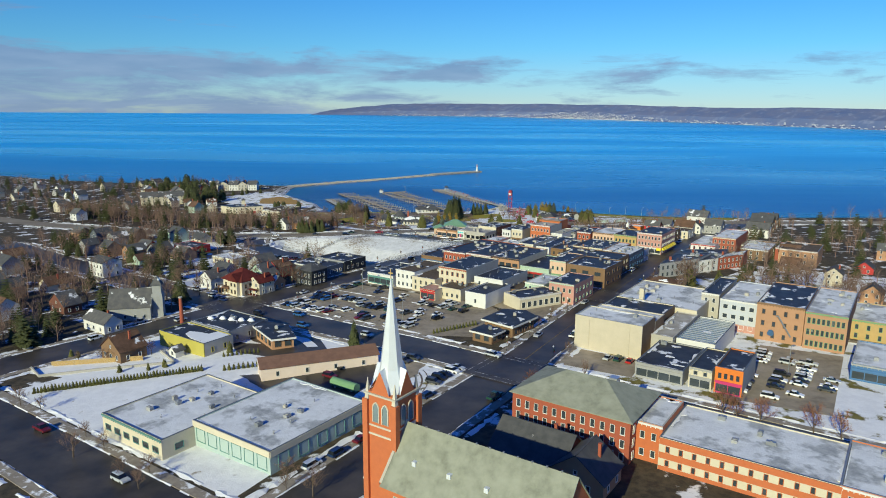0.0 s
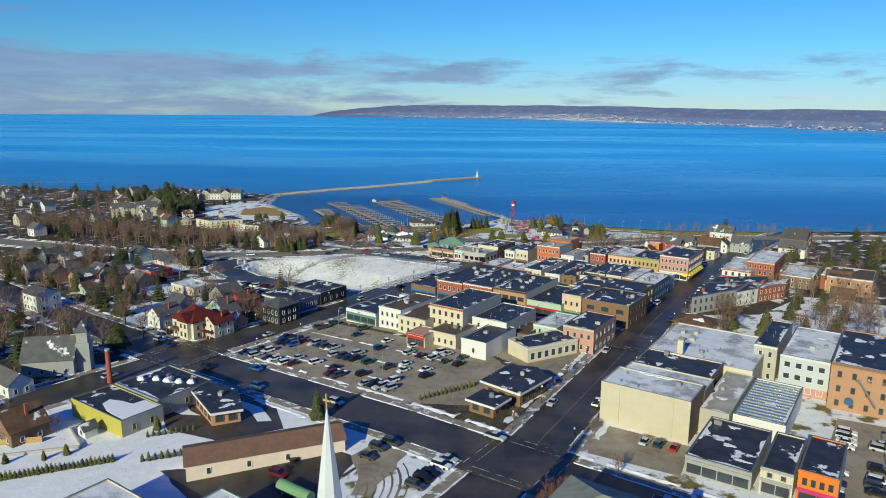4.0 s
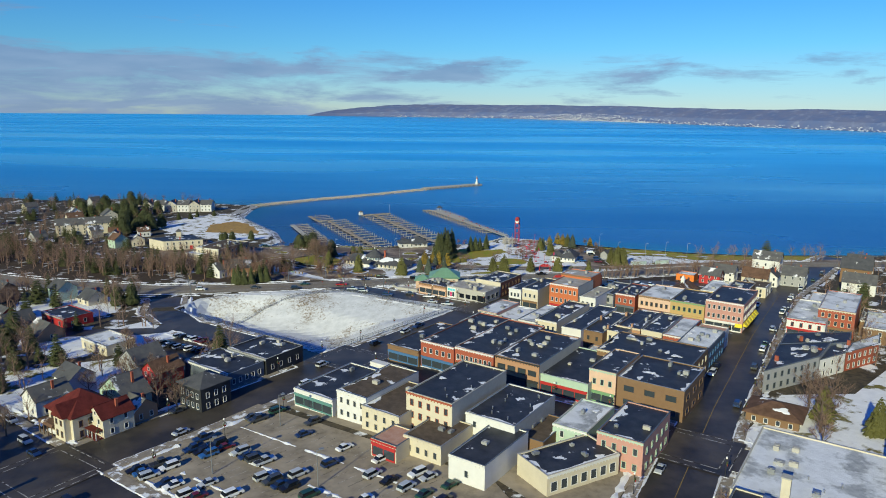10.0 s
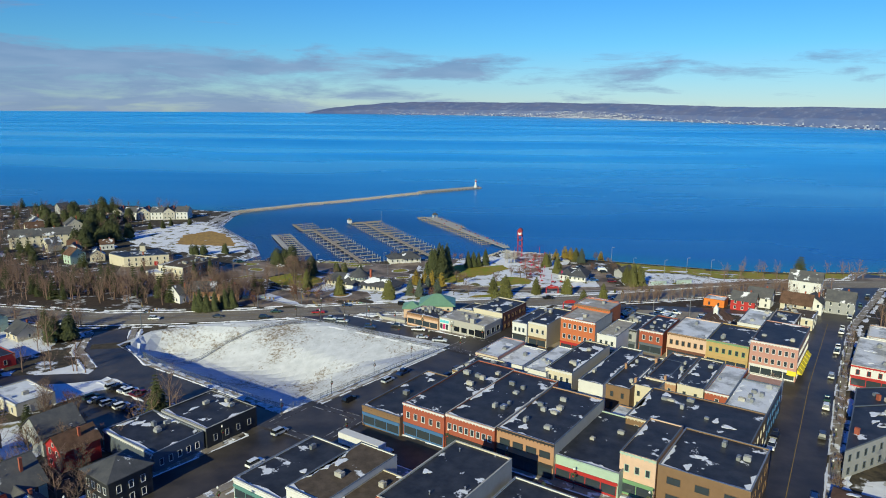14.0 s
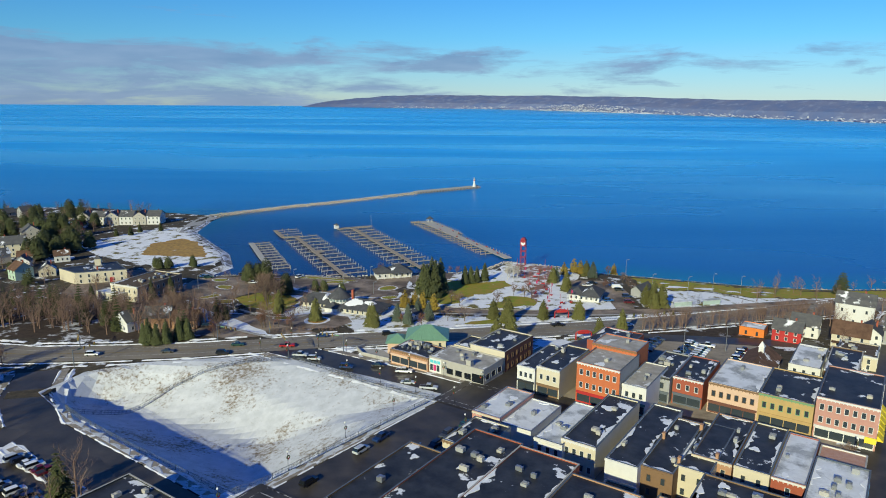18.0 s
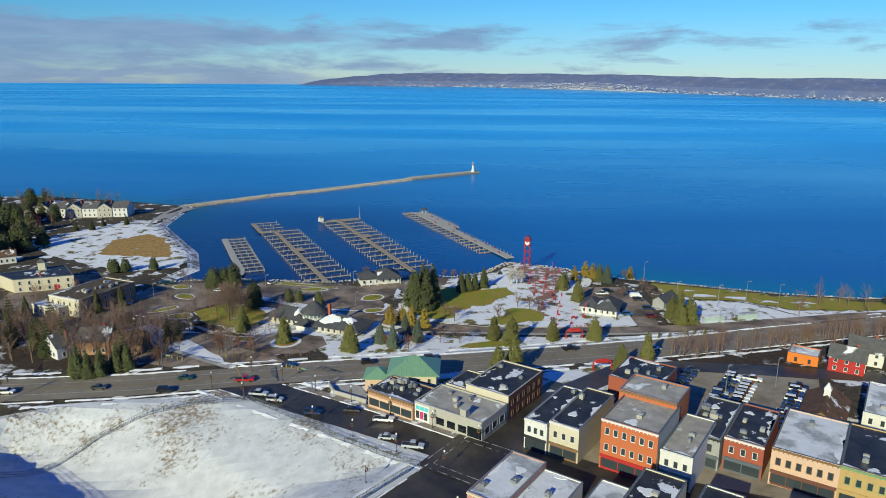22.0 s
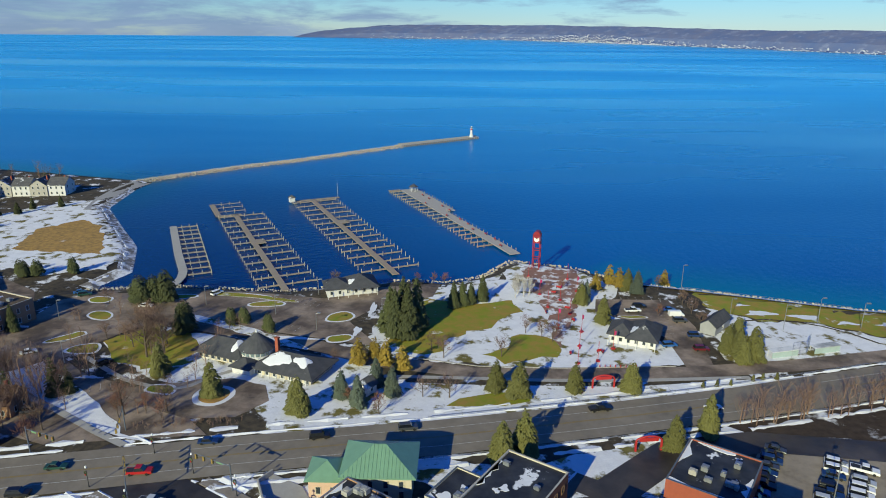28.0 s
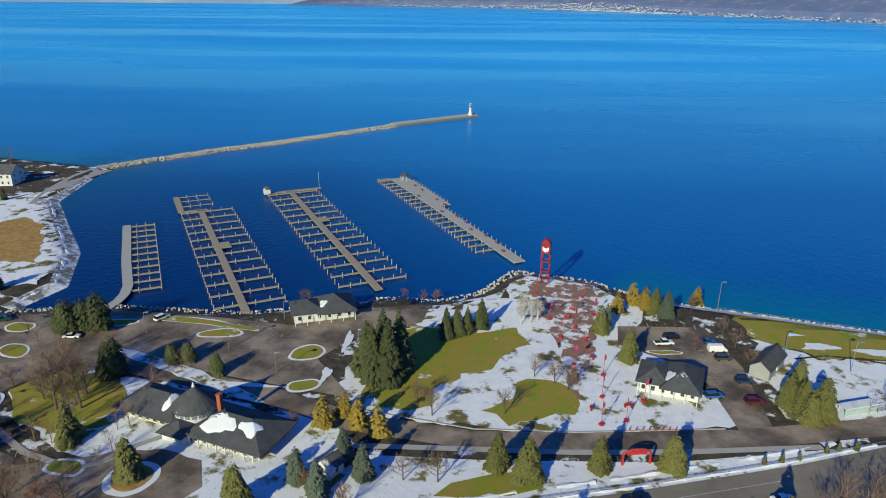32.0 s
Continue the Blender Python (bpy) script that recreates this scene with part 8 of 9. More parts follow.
for k in range(380):
    x, y = rng.uniform(125, 520), rng.uniform(330, 560)
    if not on_road(x, y, extra=1.5) and float(shore_distance(x, y)) > 12 and y > 300 + x * 0.2:
        wood("BARE" if rng.random() < 0.85 else "PINE", x, y, rng.uniform(0.6, 1.1))
for k in range(24):
    wood("BARE", rng.uniform(130, 240), rng.uniform(540, 566), rng.uniform(0.5, 0.8))
for k in range(130):
    x, y = rng.uniform(-200, -76), rng.uniform(474, 545)
    if not (-160 < x < -136 and 505 < y < 545):
        wood("BARE" if rng.random() < 0.9 else "RED", x, y, rng.uniform(0.35, 0.7))
for x0, y0, x1, y1, n in ((-95, 541, -60, 531, 13), (-130, 545, -112, 551, 8), (-112, 484, -92, 494, 10), (-135, 504, -118, 514, 9), (-70, 556, -58, 553, 6), (42, 566, 64, 567, 9), (60, 533, 66, 556, 9), (-38, 541, -33, 556, 7)):
    g = Geo()
    for i in range(n):
        x, y = x0 + (x1 - x0) * i / (n - 1), y0 + (y1 - y0) * i / (n - 1)
        L = math.hypot(x1 - x0, y1 - y0)
        nx, ny = -(y1 - y0) / L * 4.6, (x1 - x0) / L * 4.6
        za, zb = ground_z(x, y) + 0.13, ground_z(x + nx, y + ny) + 0.13
        tx, ty = (x1 - x0) / L * 0.14, (y1 - y0) / L * 0.14
        g.poly([(x, y, za), (x + tx, y + ty, za), (x + nx + tx, y + ny + ty, zb), (x + nx, y + ny, zb)])
    setting("bay_lines", g, "worn_line", "worn white parking bay lines", "road marking", kind="stuff")
for x, y, rx, ry in ((-60, 526, 14, 1.4), (-38, 552, 1.4, 9), (-150, 528, 5, 2), (-108, 497, 5, 1.2), (-40, 533, 1.6, 5), (-36, 545, 3, 1.6)):
    drape("snow_heap", blob(rng, x, y, rx, ry, 22), "snow", "leftover ploughed snow on the asphalt", "snow", lift=0.19)

# ---- cars ----
def car_proto(kind, colour):
    """One car of a kind and colour, long axis along x."""
    L, W, H, wb = {"saloon": (4.6, 1.8, 1.45, 2.7), "suv": (4.7, 1.9, 1.75, 2.75), "pickup": (5.6, 1.95, 1.85, 3.5), "van": (5.2, 2.0, 2.1, 3.1)}[kind]
    root = thing("car", {"saloon": f"{colour} saloon car parked on asphalt", "suv": f"{colour} sport utility car with dark windows", "pickup": f"{colour} pickup truck with an open bed", "van": f"{colour} panel van parked on asphalt"}[kind], "car", 0, 0, -60, 0)
    belt = H * 0.56
    x0, x1 = -L / 2, L / 2
    if kind == "saloon":
        low = [(x0, 0.35), (x0 + 0.05, belt), (x1 - 1.1, belt), (x1 - 0.1, belt - 0.18), (x1, 0.5), (x1 - 0.05, 0.3)]
        cab = (x0 + 0.75, x1 - 1.35, x0 + 1.35, x1 - 2.0)
    elif kind == "suv":
        low = [(x0, 0.4), (x0, belt), (x1 - 1.1, belt), (x1 - 0.1, belt - 0.12), (x1, 0.55), (x1 - 0.05, 0.35)]
        cab = (x0 + 0.05, x1 - 1.2, x0 + 0.35, x1 - 1.8)
    elif kind == "pickup":
        low = [(x0, 0.5), (x0, belt), (x1 - 1.3, belt), (x1 - 0.1, belt - 0.1), (x1, 0.6), (x1 - 0.05, 0.4)]
        cab = (x0 + 2.0, x1 - 1.5, x0 + 2.15, x1 - 2.1)
    else:
        low = [(x0, 0.4), (x0, belt), (x1 - 0.7, belt), (x1 - 0.05, belt - 0.25), (x1, 0.55), (x1 - 0.05, 0.35)]
        cab = (x0 + 0.02, x1 - 0.75, x0 + 0.1, x1 - 1.2)

    def extrude(prof, w, wt=None):
        g = Geo()
        n = len(prof)
        mean = sum(z for _, z in prof) / n
        ys = [(w / 2 - (0.06 if z > mean else 0)) for _, z in prof]
        g.v = [(x, -yy, z) for (x, z), yy in zip(prof, ys)] + [(x, yy, z) for (x, z), yy in zip(prof, ys)]
        g.f = [tuple(range(n)), tuple(range(2 * n - 1, n - 1, -1))] + [(i, i + n, (i + 1) % n + n, (i + 1) % n) for i in range(n)]
        return g
    body = extrude(low[::-1], W)
    a0, a1, b0, b1 = cab
    wt, wb2 = W / 2 - 0.25, W / 2 - 0.1
    top = H - 0.07
    base = [(a0, -wb2), (a1, -wb2), (a1, wb2), (a0, wb2)]
    roof = [(b0, -wt), (b1, -wt), (b1, wt), (b0, wt)]
    part("body", body, "car_" + colour, root)
    part("glasshouse", Geo().prism(base, belt - 0.02, top, roof), "car_" + colour if kind == "van" else "car_glass", root)
    part("roof", Geo().prism([(x * 1.0, y * 1.02) for x, y in roof], top, H, [(x * 0.97, y * 0.92) for x, y in roof]), "car_" + colour, root)
    if kind == "van":
        part("windscreen", Geo().box(b1 - 0.05, -0.8, belt + 0.1, a1 - 0.1, 0.8, top - 0.2), "car_glass", root)
    if kind == "pickup":
        part("bed", Geo().box(x0 + 0.1, -W / 2 + 0.2, belt - 0.25, a0 - 0.1, W / 2 - 0.2, belt + 0.01), "black_paint", root)
    wm = shared("wheel", lambda: Geo().tube((0, -0.11, 0), (0, 0.11, 0), 0.34, 0.34, 10).mesh("wheel", "tyre"))
    for sx in (-1, 1):
        for sy in (-1, 1):
            part("wheel", wm, "", root, at=(sx * wb / 2, sy * (W / 2 - 0.1), 0.34))
    return root


PROTO = {}
CAR_RNG = random.Random(8)
COLOURS = ["white", "white", "white", "silver", "silver", "silver", "black", "black", "dark grey", "dark grey", "dark blue", "dark blue", "blue", "dark green", "white", "silver", "black", "maroon"]


def car(x, y, ang, kind="", colour="", lift=0.12, group="parked cars"):
    kind = kind or CAR_RNG.choice(["saloon", "saloon", "suv", "suv", "suv", "pickup"])
    colour = colour or CAR_RNG.choice(COLOURS)
    z = ground_z(x, y) + lift
    c, s = math.cos(radians(ang)), math.sin(radians(ang))
    tilt = math.degrees(math.atan2(ground_z(x + c * 1.5, y + s * 1.5) - ground_z(x - c * 1.5, y - s * 1.5), 3.0))
    m = pose(x, y, z, 0, 0, ang) @ pose(0, 0, 0, 0, -tilt, 0)
    if (kind, colour) not in PROTO:
        PROTO[kind, colour] = car_proto(kind, colour)
        tagged(PROTO[kind, colour], group=group)
        PROTO[kind, colour].matrix_basis = m
        return PROTO[kind, colour]
    return copy_thing(PROTO[kind, colour], m)


UP = GRID + 90      # the way of the main street
R = CAR_RNG
for row, chance in ((184.8, 0.36), (189.8, 0.4), (198.5, 0.52), (203.5, 0.42), (211.5, 0.28), (219.0, 0.22), (225.2, 0.1)):
    for i in range(24):
        u = -208 + i * 2.85
        if u > -141 and row < 190 or R.random() > chance:
            continue
        p = uv(u + 1.4 + R.uniform(-0.2, 0.2), row + 2.5 + R.uniform(-0.3, 0.3))
        car(p[0], p[1], UP - 12 + R.uniform(-2, 2) + (180 if R.random() < 0.4 else 0))
for i in range(5):
    p = uv(-158 + i * 4.9, 215.2)
    car(p[0], p[1], UP - 6 + R.uniform(-2, 2))
for u, chance in ((-33, 0.4), (-25.5, 0.55), (-20, 0.45), (-13, 0.3)):
    for i in range(15):
        if R.random() < chance:
            p = uv(u + R.uniform(-0.3, 0.3), 193 + i * 2.9)
            car(p[0], p[1], GRID + R.uniform(-3, 3), colour=R.choice(["white", "white", "silver", "dark grey", "white", "black"]))
for u, chance, cols in ((-186, 0.9, ["black", "dark blue", "dark grey", "blue"]), (-174, 0.9, ["white", "silver", "dark blue", "black"]), (-168.5, 0.9, ["white", "silver", "white", "black"]), (-156, 0.95, ["black", "maroon", "white", "dark blue", "dark grey"])):
    for i in range(13):
        if R.random() < chance:
            p = uv(u + R.uniform(-0.2, 0.2), 406 + i * 2.75 + (u + 186) * 0.12)
            car(p[0], p[1], GRID + 6 + R.uniform(-3, 3), colour=R.choice(cols))
p = uv(-164.5, 408)
car(p[0], p[1], GRID + 6, "pickup", "yellow")
for i in range(46):
    v = 205 + i * 7.2
    for sgn in (-1, 1):
        if R.random() < 0.24 and abs(v - 272) > 12 and abs(v - 352) > 9:
            u = np.interp(v, [175, 235, 300, 380, 462, 560], [-93, -98, -104, -109, -112, -105]) + sgn * 5.4
            p = uv(float(u), v)
            car(p[0], p[1], UP + 3 + (180 if sgn < 0 else 0) + R.uniform(-1.5, 1.5), lift=0.1)
for u, v in ((-219, 306), (-219, 314), (-205, 318), (-205, 333), (-206, 299), (-219, 288), (-206, 325), (-220, 262), (-212, 247), (-226, 224)):
    p = uv(u, v)
    car(p[0], p[1], UP + R.choice([0, 180]), lift=0.1)
for u in (-284, -277, -262, -254, -243, -236, -228):
    p = uv(u, 347.5 if R.random() < 0.5 else 354.5)
    car(p[0], p[1], GRID + 25, lift=0.12)
for x, y, k, c in ((-93, 445.5, "suv", "black"), (-114, 447, "saloon", "dark grey"), (-91, 455, "saloon", "dark green"), (-72, 454, "pickup", "red"), (-62, 466.5, "saloon", "dark blue"), (-37, 470, "suv", "black"), (-17, 475, "suv", "dark grey"), (30, 488, "pickup", "black"), (59, 491, "saloon", "white"), (-140, 443, "suv", "white")):
    car(x, y, 14 if x > -60 else 8, k, c, 0.16, "cars on the highway")
for x, y, k, c, a in ((52, 557, "pickup", "white", 10), (55, 561, "suv", "black", 8), (65, 559, "saloon", "blue", 8), (66, 554, "van", "white", 5), (66, 549, "suv", "dark grey", 5), (67.5, 537, "suv", "dark blue", 0), (57.5, 529, "suv", "blue", 12), (66.5, 527, "suv", "maroon", 5), (-25, 580, "suv", "black", 0), (-97, 562, "suv", "white", 60), (-117, 548, "saloon", "white", 8), (-128, 564, "suv", "dark blue", 30), (-125, 561, "saloon", "red", 60), (-147, 559, "saloon", "blue", 30), (-144, 557, "suv", "dark green", 30), (-134, 510, "saloon", "white", 40), (-108, 505, "suv", "black", 60), (-112, 478, "suv", "dark grey", 20)):
    car(x, y, a, k, c, 0.14, "cars in the park")
for u, v, a in ((-210, 78, GRID), (-188, 66, GRID), (-170, 73, GRID), (-130, 70, GRID), (-99, 103, UP), (-99, 111, UP), (-100, 96, UP), (-86, 100, UP), (-101, 140, UP), (-150, 172, GRID), (-103, 178, GRID), (-190, 178, GRID), (-205, 171, GRID), (-178, 168.5, GRID),
                (-236, 178, GRID), (-262, 184, GRID), (-270, 178, GRID), (-245, 180, GRID), (-86, 150, UP), (-60, 173, GRID), (-30, 172, GRID), (-10, 166, GRID), (-80, 268, GRID), (-150, 276, GRID), (-165, 268, GRID), (-140, 268, GRID), (-215, 205, UP), (-228, 213, UP), (-231, 120, UP), (-236, 140, UP), (-225, 150, UP)):
    p = uv(u, v)
    car(p[0], p[1], a, lift=0.13)
for u, v, k, c in ((-105.4, 149.0, "suv", "dark grey"), (-105.8, 152.4, "suv", "black"), (-106, 155.5, "saloon", "black"), (-105.9, 159.2, "suv", "white"), (-106.2, 162.6, "saloon", "silver"), (-122.2, 153.1, "saloon", "dark grey"), (-123.0, 157.8, "suv", "dark grey"), (-121.8, 161.3, "suv", "dark grey"), (-133.5, 136.5, "suv", "maroon"), (-137, 143, "suv", "black")):
    p = uv(u, v)
    car(p[0], p[1], GRID + R.uniform(-4, 4), k, c, lift=0.1)
for i in range(9):
    car(-119 + i * 2.6, 360 - i * 1.2 + R.uniform(-0.5, 0.5), 55, lift=0.1)
    if i < 7:
        car(-117 + i * 2.6, 369 - i * 1.2, 55, lift=0.1)
for u, v, k, c in ((-72.5, 197, "saloon", "silver"), (-69.3, 197.6, "suv", "dark green"), (-65.8, 198, "saloon", "red")):
    p = uv(u, v)
    car(p[0], p[1], UP + R.uniform(-3, 3), k, c, lift=0.12)
# lorry with a white trailer
lr = thing("lorry", "white box trailer lorry at the kerb", "lorry", -35.5, 331.5, ground_z(-30, 329) + 0.1, GRID)
part("trailer", Geo().box(0, -1.3, 1.1, 13.5, 1.3, 4.0), "white_paint", lr)
part("cab", Geo().prism([(14, -1.2), (16.5, -1.2), (16.5, 1.2), (14, 1.2)], 0.6, 3.2, [(14, -1.1), (15.9, -1.1), (15.9, 1.1), (14, 1.1)]), "white_paint", lr)
part("windscreen", Geo().box(16.0, -1.0, 1.9, 16.25, 1.0, 2.8), "car_glass", lr)
for x in (1.5, 2.7, 12, 13.2, 15.6):
    for sy in (-1, 1):
        part("wheel", CACHE["wheel"], "", lr, at=(x, sy * 1.1, 0.45))
tk = thing("tank", "dark green half-round tank beside the flat roof", "tank", -42, 180, ground_z(-40, 178), GRID)
part("shell", Geo().tube((0, 0, 1.3), (9, 0, 1.3), 1.3, 1.3, 14), "green_paint", tk)
for x in (1.5, 7.5):
    part("saddle", Geo().box(x, -1.1, 0, x + 0.4, 1.1, 0.7), "concrete", tk)
stack = thing("smokestack", "tall brick smokestack by the yellow warehouse", "chimney", -113, 240, ground_z(-113, 240))
part("shaft", Geo().tube((0, 0, 0), (0, 0, 10.5), 0.8, 0.6, 12), "red_brick", stack)
part("cap", Geo().tube((0, 0, 10.3), (0, 0, 10.8), 0.75, 0.75, 12), "concrete", stack)
flue = thing("roof_flue", "tall cream square flue on the theatre roof", "chimney", *uv(-78, 243.5), ground_z(52, 254) + 6.3, GRID)
part("shaft", Geo().box(-0.8, -0.8, 0, 0.8, 0.8, 6.5), "cream_paint", flue)
part("cap", Geo().box(-0.95, -0.95, 6.5, 0.95, 0.95, 6.8), "concrete", flue)

# ---- houses ----
def wooden_church():
    x, y = -143, 243
    root = house("grey-green wooden church with a square belfry", x, y, 15, 11, 5.5, "grey_paint", "shingle_grey", ang=15, rise=6, category="church", name="wooden_church", chimney=False, front=4)
    part("belfry", Geo().box(15.2, 2.5, -1, 19.2, 6.5, 9.5), "grey_paint", root)
    part("belfry_stage", Geo().box(15.6, 2.9, 9.5, 18.8, 6.1, 13), "grey_paint", root)
    part("belfry_roof", Geo().prism([(15.1, 2.4), (19.3, 2.4), (19.3, 6.6), (15.1, 6.6)], 13, 16.5, [(17.1, 4.4), (17.3, 4.4), (17.3, 4.6), (17.1, 4.6)]), "shingle_grey", root)


wooden_church()
rh = building("large cream house with a dark red hipped roof and porch", -115.5, 288, 12.5, 11.5, 6.4, "cream_paint", "roof_brown", 2, 4, 4, "brown_brick", category="house", name="house", units=0, snow=0, vents=0, cornice=False)
hip_roof(rh, 0, 0, 12.5, 11.5, 6.5, 4.6, "shingle_red", o=0.8)
bay = part("bay", Geo().prism([(6.2, -1.6), (11.2, -1.6), (11.2, 1.0), (6.2, 1.0)], -1.0, 6.5), "cream_paint", rh)
g = Geo()
a, b, top, back = (5.7, -2.1, 6.5), (11.7, -2.1, 6.5), (8.7, -2.1, 9.9), (8.7, 4.6, 9.9)
g.poly([a, top, back, (5.7, 1.6, 6.5)][::-1]); g.poly([b, (11.7, 1.6, 6.5), back, top][::-1])
g.poly([a, b, top])
part("gable_roof", g, "shingle_red", rh)
windows(rh, 2, 6.4, 11.0, 4.2, 0.9, 1.5, (0, -1.6), 0, "brown_brick", plain=True)
windows(rh, 2, 6.4, 11.0, 1.0, 0.9, 1.7, (0, -1.6), 0, "brown_brick", plain=True)
part("porch_roof", Geo().prism([(-1.2, -2.4), (6.0, -2.4), (6.0, 0), (-1.2, 0)], 2.7, 3.4, [(-0.9, -2.0), (6.0, -2.0), (6.0, 0), (-0.9, 0)]), "shingle_brown", rh)
for k in range(4):
    part("porch_post", Geo().box(-1.0 + k * 2.2, -2.3, -0.4, -0.8 + k * 2.2, -2.1, 2.7), "brown_brick", rh)
house("white house wing with a red gable", -103.6, 286.6, 7, 8.5, 5.6, "cream_paint", "shingle_red", along=False, storeys=2, front=2, porch=True)
house("grey-green gabled house with a pale roof", -110, 303, 13, 8, 5.5, "mint_paint", "shingle_grey", storeys=2, along=False, front=2)
house("small tan annexe with a snowy roof", -101, 296, 8, 7, 3.6, "tan_brick", "shingle_grey", front=3)
house("white and green gabled cottage", -131, 299.5, 8, 10, 5, "white_paint", "shingle_grey", along=False, front=2)
dh = building("black clapboard house with white windows", -87.2, 304.7, 10, 10, 7, "black_paint", "roof_black", 2, 4, 3, "white_paint", category="house", name="house", units=0, snow=0, vents=0, cornice=False)
hip_roof(dh, 0, 0, 10, 10, 7.1, 2.6, "shingle_dark")
B("long dark one-storey shop with a black snowy roof", *uv(-251, 231.5), 21.5, 14, 5, "slate_paint", "roof_black", 1, 0, 5, "white_paint", ang=GRID, units=4, snow=5)
B("dark shop with a stepped roof beside the street", *uv(-248, 246), 19, 16, 5.6, "black_paint", "roof_black", 1, 2, 4, "grey_paint", units=3, snow=3)
B("low orange block house with a black roof", -184, 387, 18, 12, 4.2, "red_paint", "roof_black", 1, 3, 2, "grey_paint", units=0, snow=2, name="block_house")
B("low cream office with a snowy roof", -148, 356, 17, 11, 3.8, "cream_paint", "roof_white", 1, 4, 2, "white_paint", units=1, name="office_block")
house("white house with a long low roof", -148, 234.5, 14, 7, 4, "white_paint", "shingle_grey", front=3)
house("brown garage with white doors", -176, 257, 12, 7, 3.6, "dark_brick", "shingle_grey", along=False, front=2, chimney=False, category="garage", name="garage")
house("small white shed beside the yellow warehouse", -101, 204, 3.4, 3.2, 2.4, "white_paint", "shingle_grey", along=False, front=1, side=0, chimney=False, category="shed", name="shed")
house("brown shingled house with a rust roof", -123, 203, 11, 9, 4, "brown_brick", "shingle_brown", front=3, along=False)
house("green mansard house with white trim", -196, 320, 12, 10, 7.5, "white_paint", "shingle_dark", storeys=2, front=4, rise=2.0)
ts = thing("board_fence", "golden new board fence in the snow", "fence", -135, 195.2, ground_z(-124, 191), 11.6)
for i in range(76):
    bx, by = -135 + i * 0.36 * math.cos(radians(11.6)), 195.2 + i * 0.36 * math.sin(radians(11.6))
    part("board", shared("board", lambda: Geo().box(0, -0.03, 0, 0.32, 0.03, 1.7).mesh("board", "gold_brick")), "", ts, at=(i * 0.36, 0, ground_z(bx, by) - ground_z(-124, 191) - 0.1))
# cream inn buildings and harbour condominiums
inn = skew_block("long cream inn building with a square cupola", [(-204.3, 538.3), (-182.5, 547.6), (-196, 563), (-218, 547)], 6, "cream_paint", "roof_black", 6, "white_paint", units=3, snow=6)
tagged(inn, category="inn")
part("cupola", Geo().box(7.5, 13, 5.6, 10.5, 16, 9.6), "cream_paint", inn)
part("cupola_roof", Geo().prism([(7.1, 12.6), (10.9, 12.6), (10.9, 16.4), (7.1, 16.4)], 9.6, 11.2, [(8.9, 14.4), (9.1, 14.4), (9.1, 14.6), (8.9, 14.6)]), "shingle_grey", inn)
part("side_door", Geo().box(15.6, -0.1, 0.0, 17.6, -0.004, 2.4), "red_paint", inn)
B("cream inn wing with stepped terraces and roof plant", -172.8, 515, 17, 27, 7.4, "cream_paint", "roof_brown", 2, 5, 8, "white_paint", ang=-20, category="inn", name="inn", units=9, snow=3, side_wall="tan_brick")
B("low cream inn terrace", -178.5, 512.6, 15, 6.4, 4.4, "cream_paint", "roof_white", 1, 5, 2, "white_paint", ang=-20, category="inn", name="inn", units=0)
house("white gabled cottage below the highway", -148, 473, 9, 8, 4.5, "white_paint", "shingle_grey", along=False, front=2)
house("stone house with a pyramidal grey roof", -136, 473, 10, 9, 5, "tan_brick", "shingle_grey", ang=10, front=3)
house("brown roofed house among spruces", -125, 474, 10, 8, 4, "tan_brick", "shingle_brown", ang=5, front=3)
for i, (x, y) in enumerate(((-300, 697), (-290, 698), (-280, 699.5), (-270, 701), (-260.5, 702.5), (-251, 704.5))):
    house("pale gabled condominium block with grey roofs", x, y, 9.6, 13, 6.2, ("stone_grey", "white_paint")[i % 2], "shingle_grey", ang=8, along=bool(i % 2), storeys=2, front=3, side=2, category="apartment house", name="condominium", rise=3.4)
house("long cream apartment row with grey gabled roofs", -303, 581, 36, 12, 7.6, "cream_paint", "shingle_grey", ang=30, storeys=3, front=9, side=2, category="apartment house", name="apartment_row", rise=3.8)
for i, (x, y) in enumerate(((-257, 567), (-264, 580), (-232, 551), (-244, 583), (-300, 636), (-318, 620), (-330, 640))):
    k = 0.72 if i < 4 else 1.0
    house(("white gabled cottage by the shore", "small house with a tan roof by the shore")[i % 2] if i < 4 else "pale yellow gabled town house by the shore", x, y, 11 * k, 9 * k, 4.0 if i < 4 else 6.5, ("white_paint", "stone_grey", "yellow_stucco")[i % 3], "shingle_grey" if i % 2 == 0 else "shingle_brown", ang=20 + 5 * i, along=bool(i % 2), storeys=1 if i < 4 else 2, front=3, side=2)
# east side by the shore
for i, (x, y, w, d, h, wall, roof, al) in enumerate(((147, 505, 14, 10, 9, "white_paint", "shingle_grey", True), (129, 470, 12, 10, 5.5, "cream_paint", "shingle_brown", True), (139, 472, 8, 9, 5.5, "white_paint", "shingle_dark", False), (150, 474, 11, 10, 6, "grey_paint", "shingle_grey", True),
                                                     (120, 484, 10, 9, 5, "white_paint", "shingle_grey", True), (110, 476, 10, 8, 5, "red_paint", "shingle_grey", True), (186, 488, 14, 12, 8, "brown_brick", "shingle_dark", True), (172, 458, 14, 10, 6, "white_paint", "shingle_grey", True), (200, 510, 12, 10, 7, "tan_brick", "shingle_dark", True))):
    house(("white", "cream", "pale", "grey", "white", "red", "brown", "white", "tan")[i] + " gabled house near the shore with a snowy roof", x, y, w, d, h, wall, roof, along=al, storeys=2, front=3, side=2, porch=(i == 1))
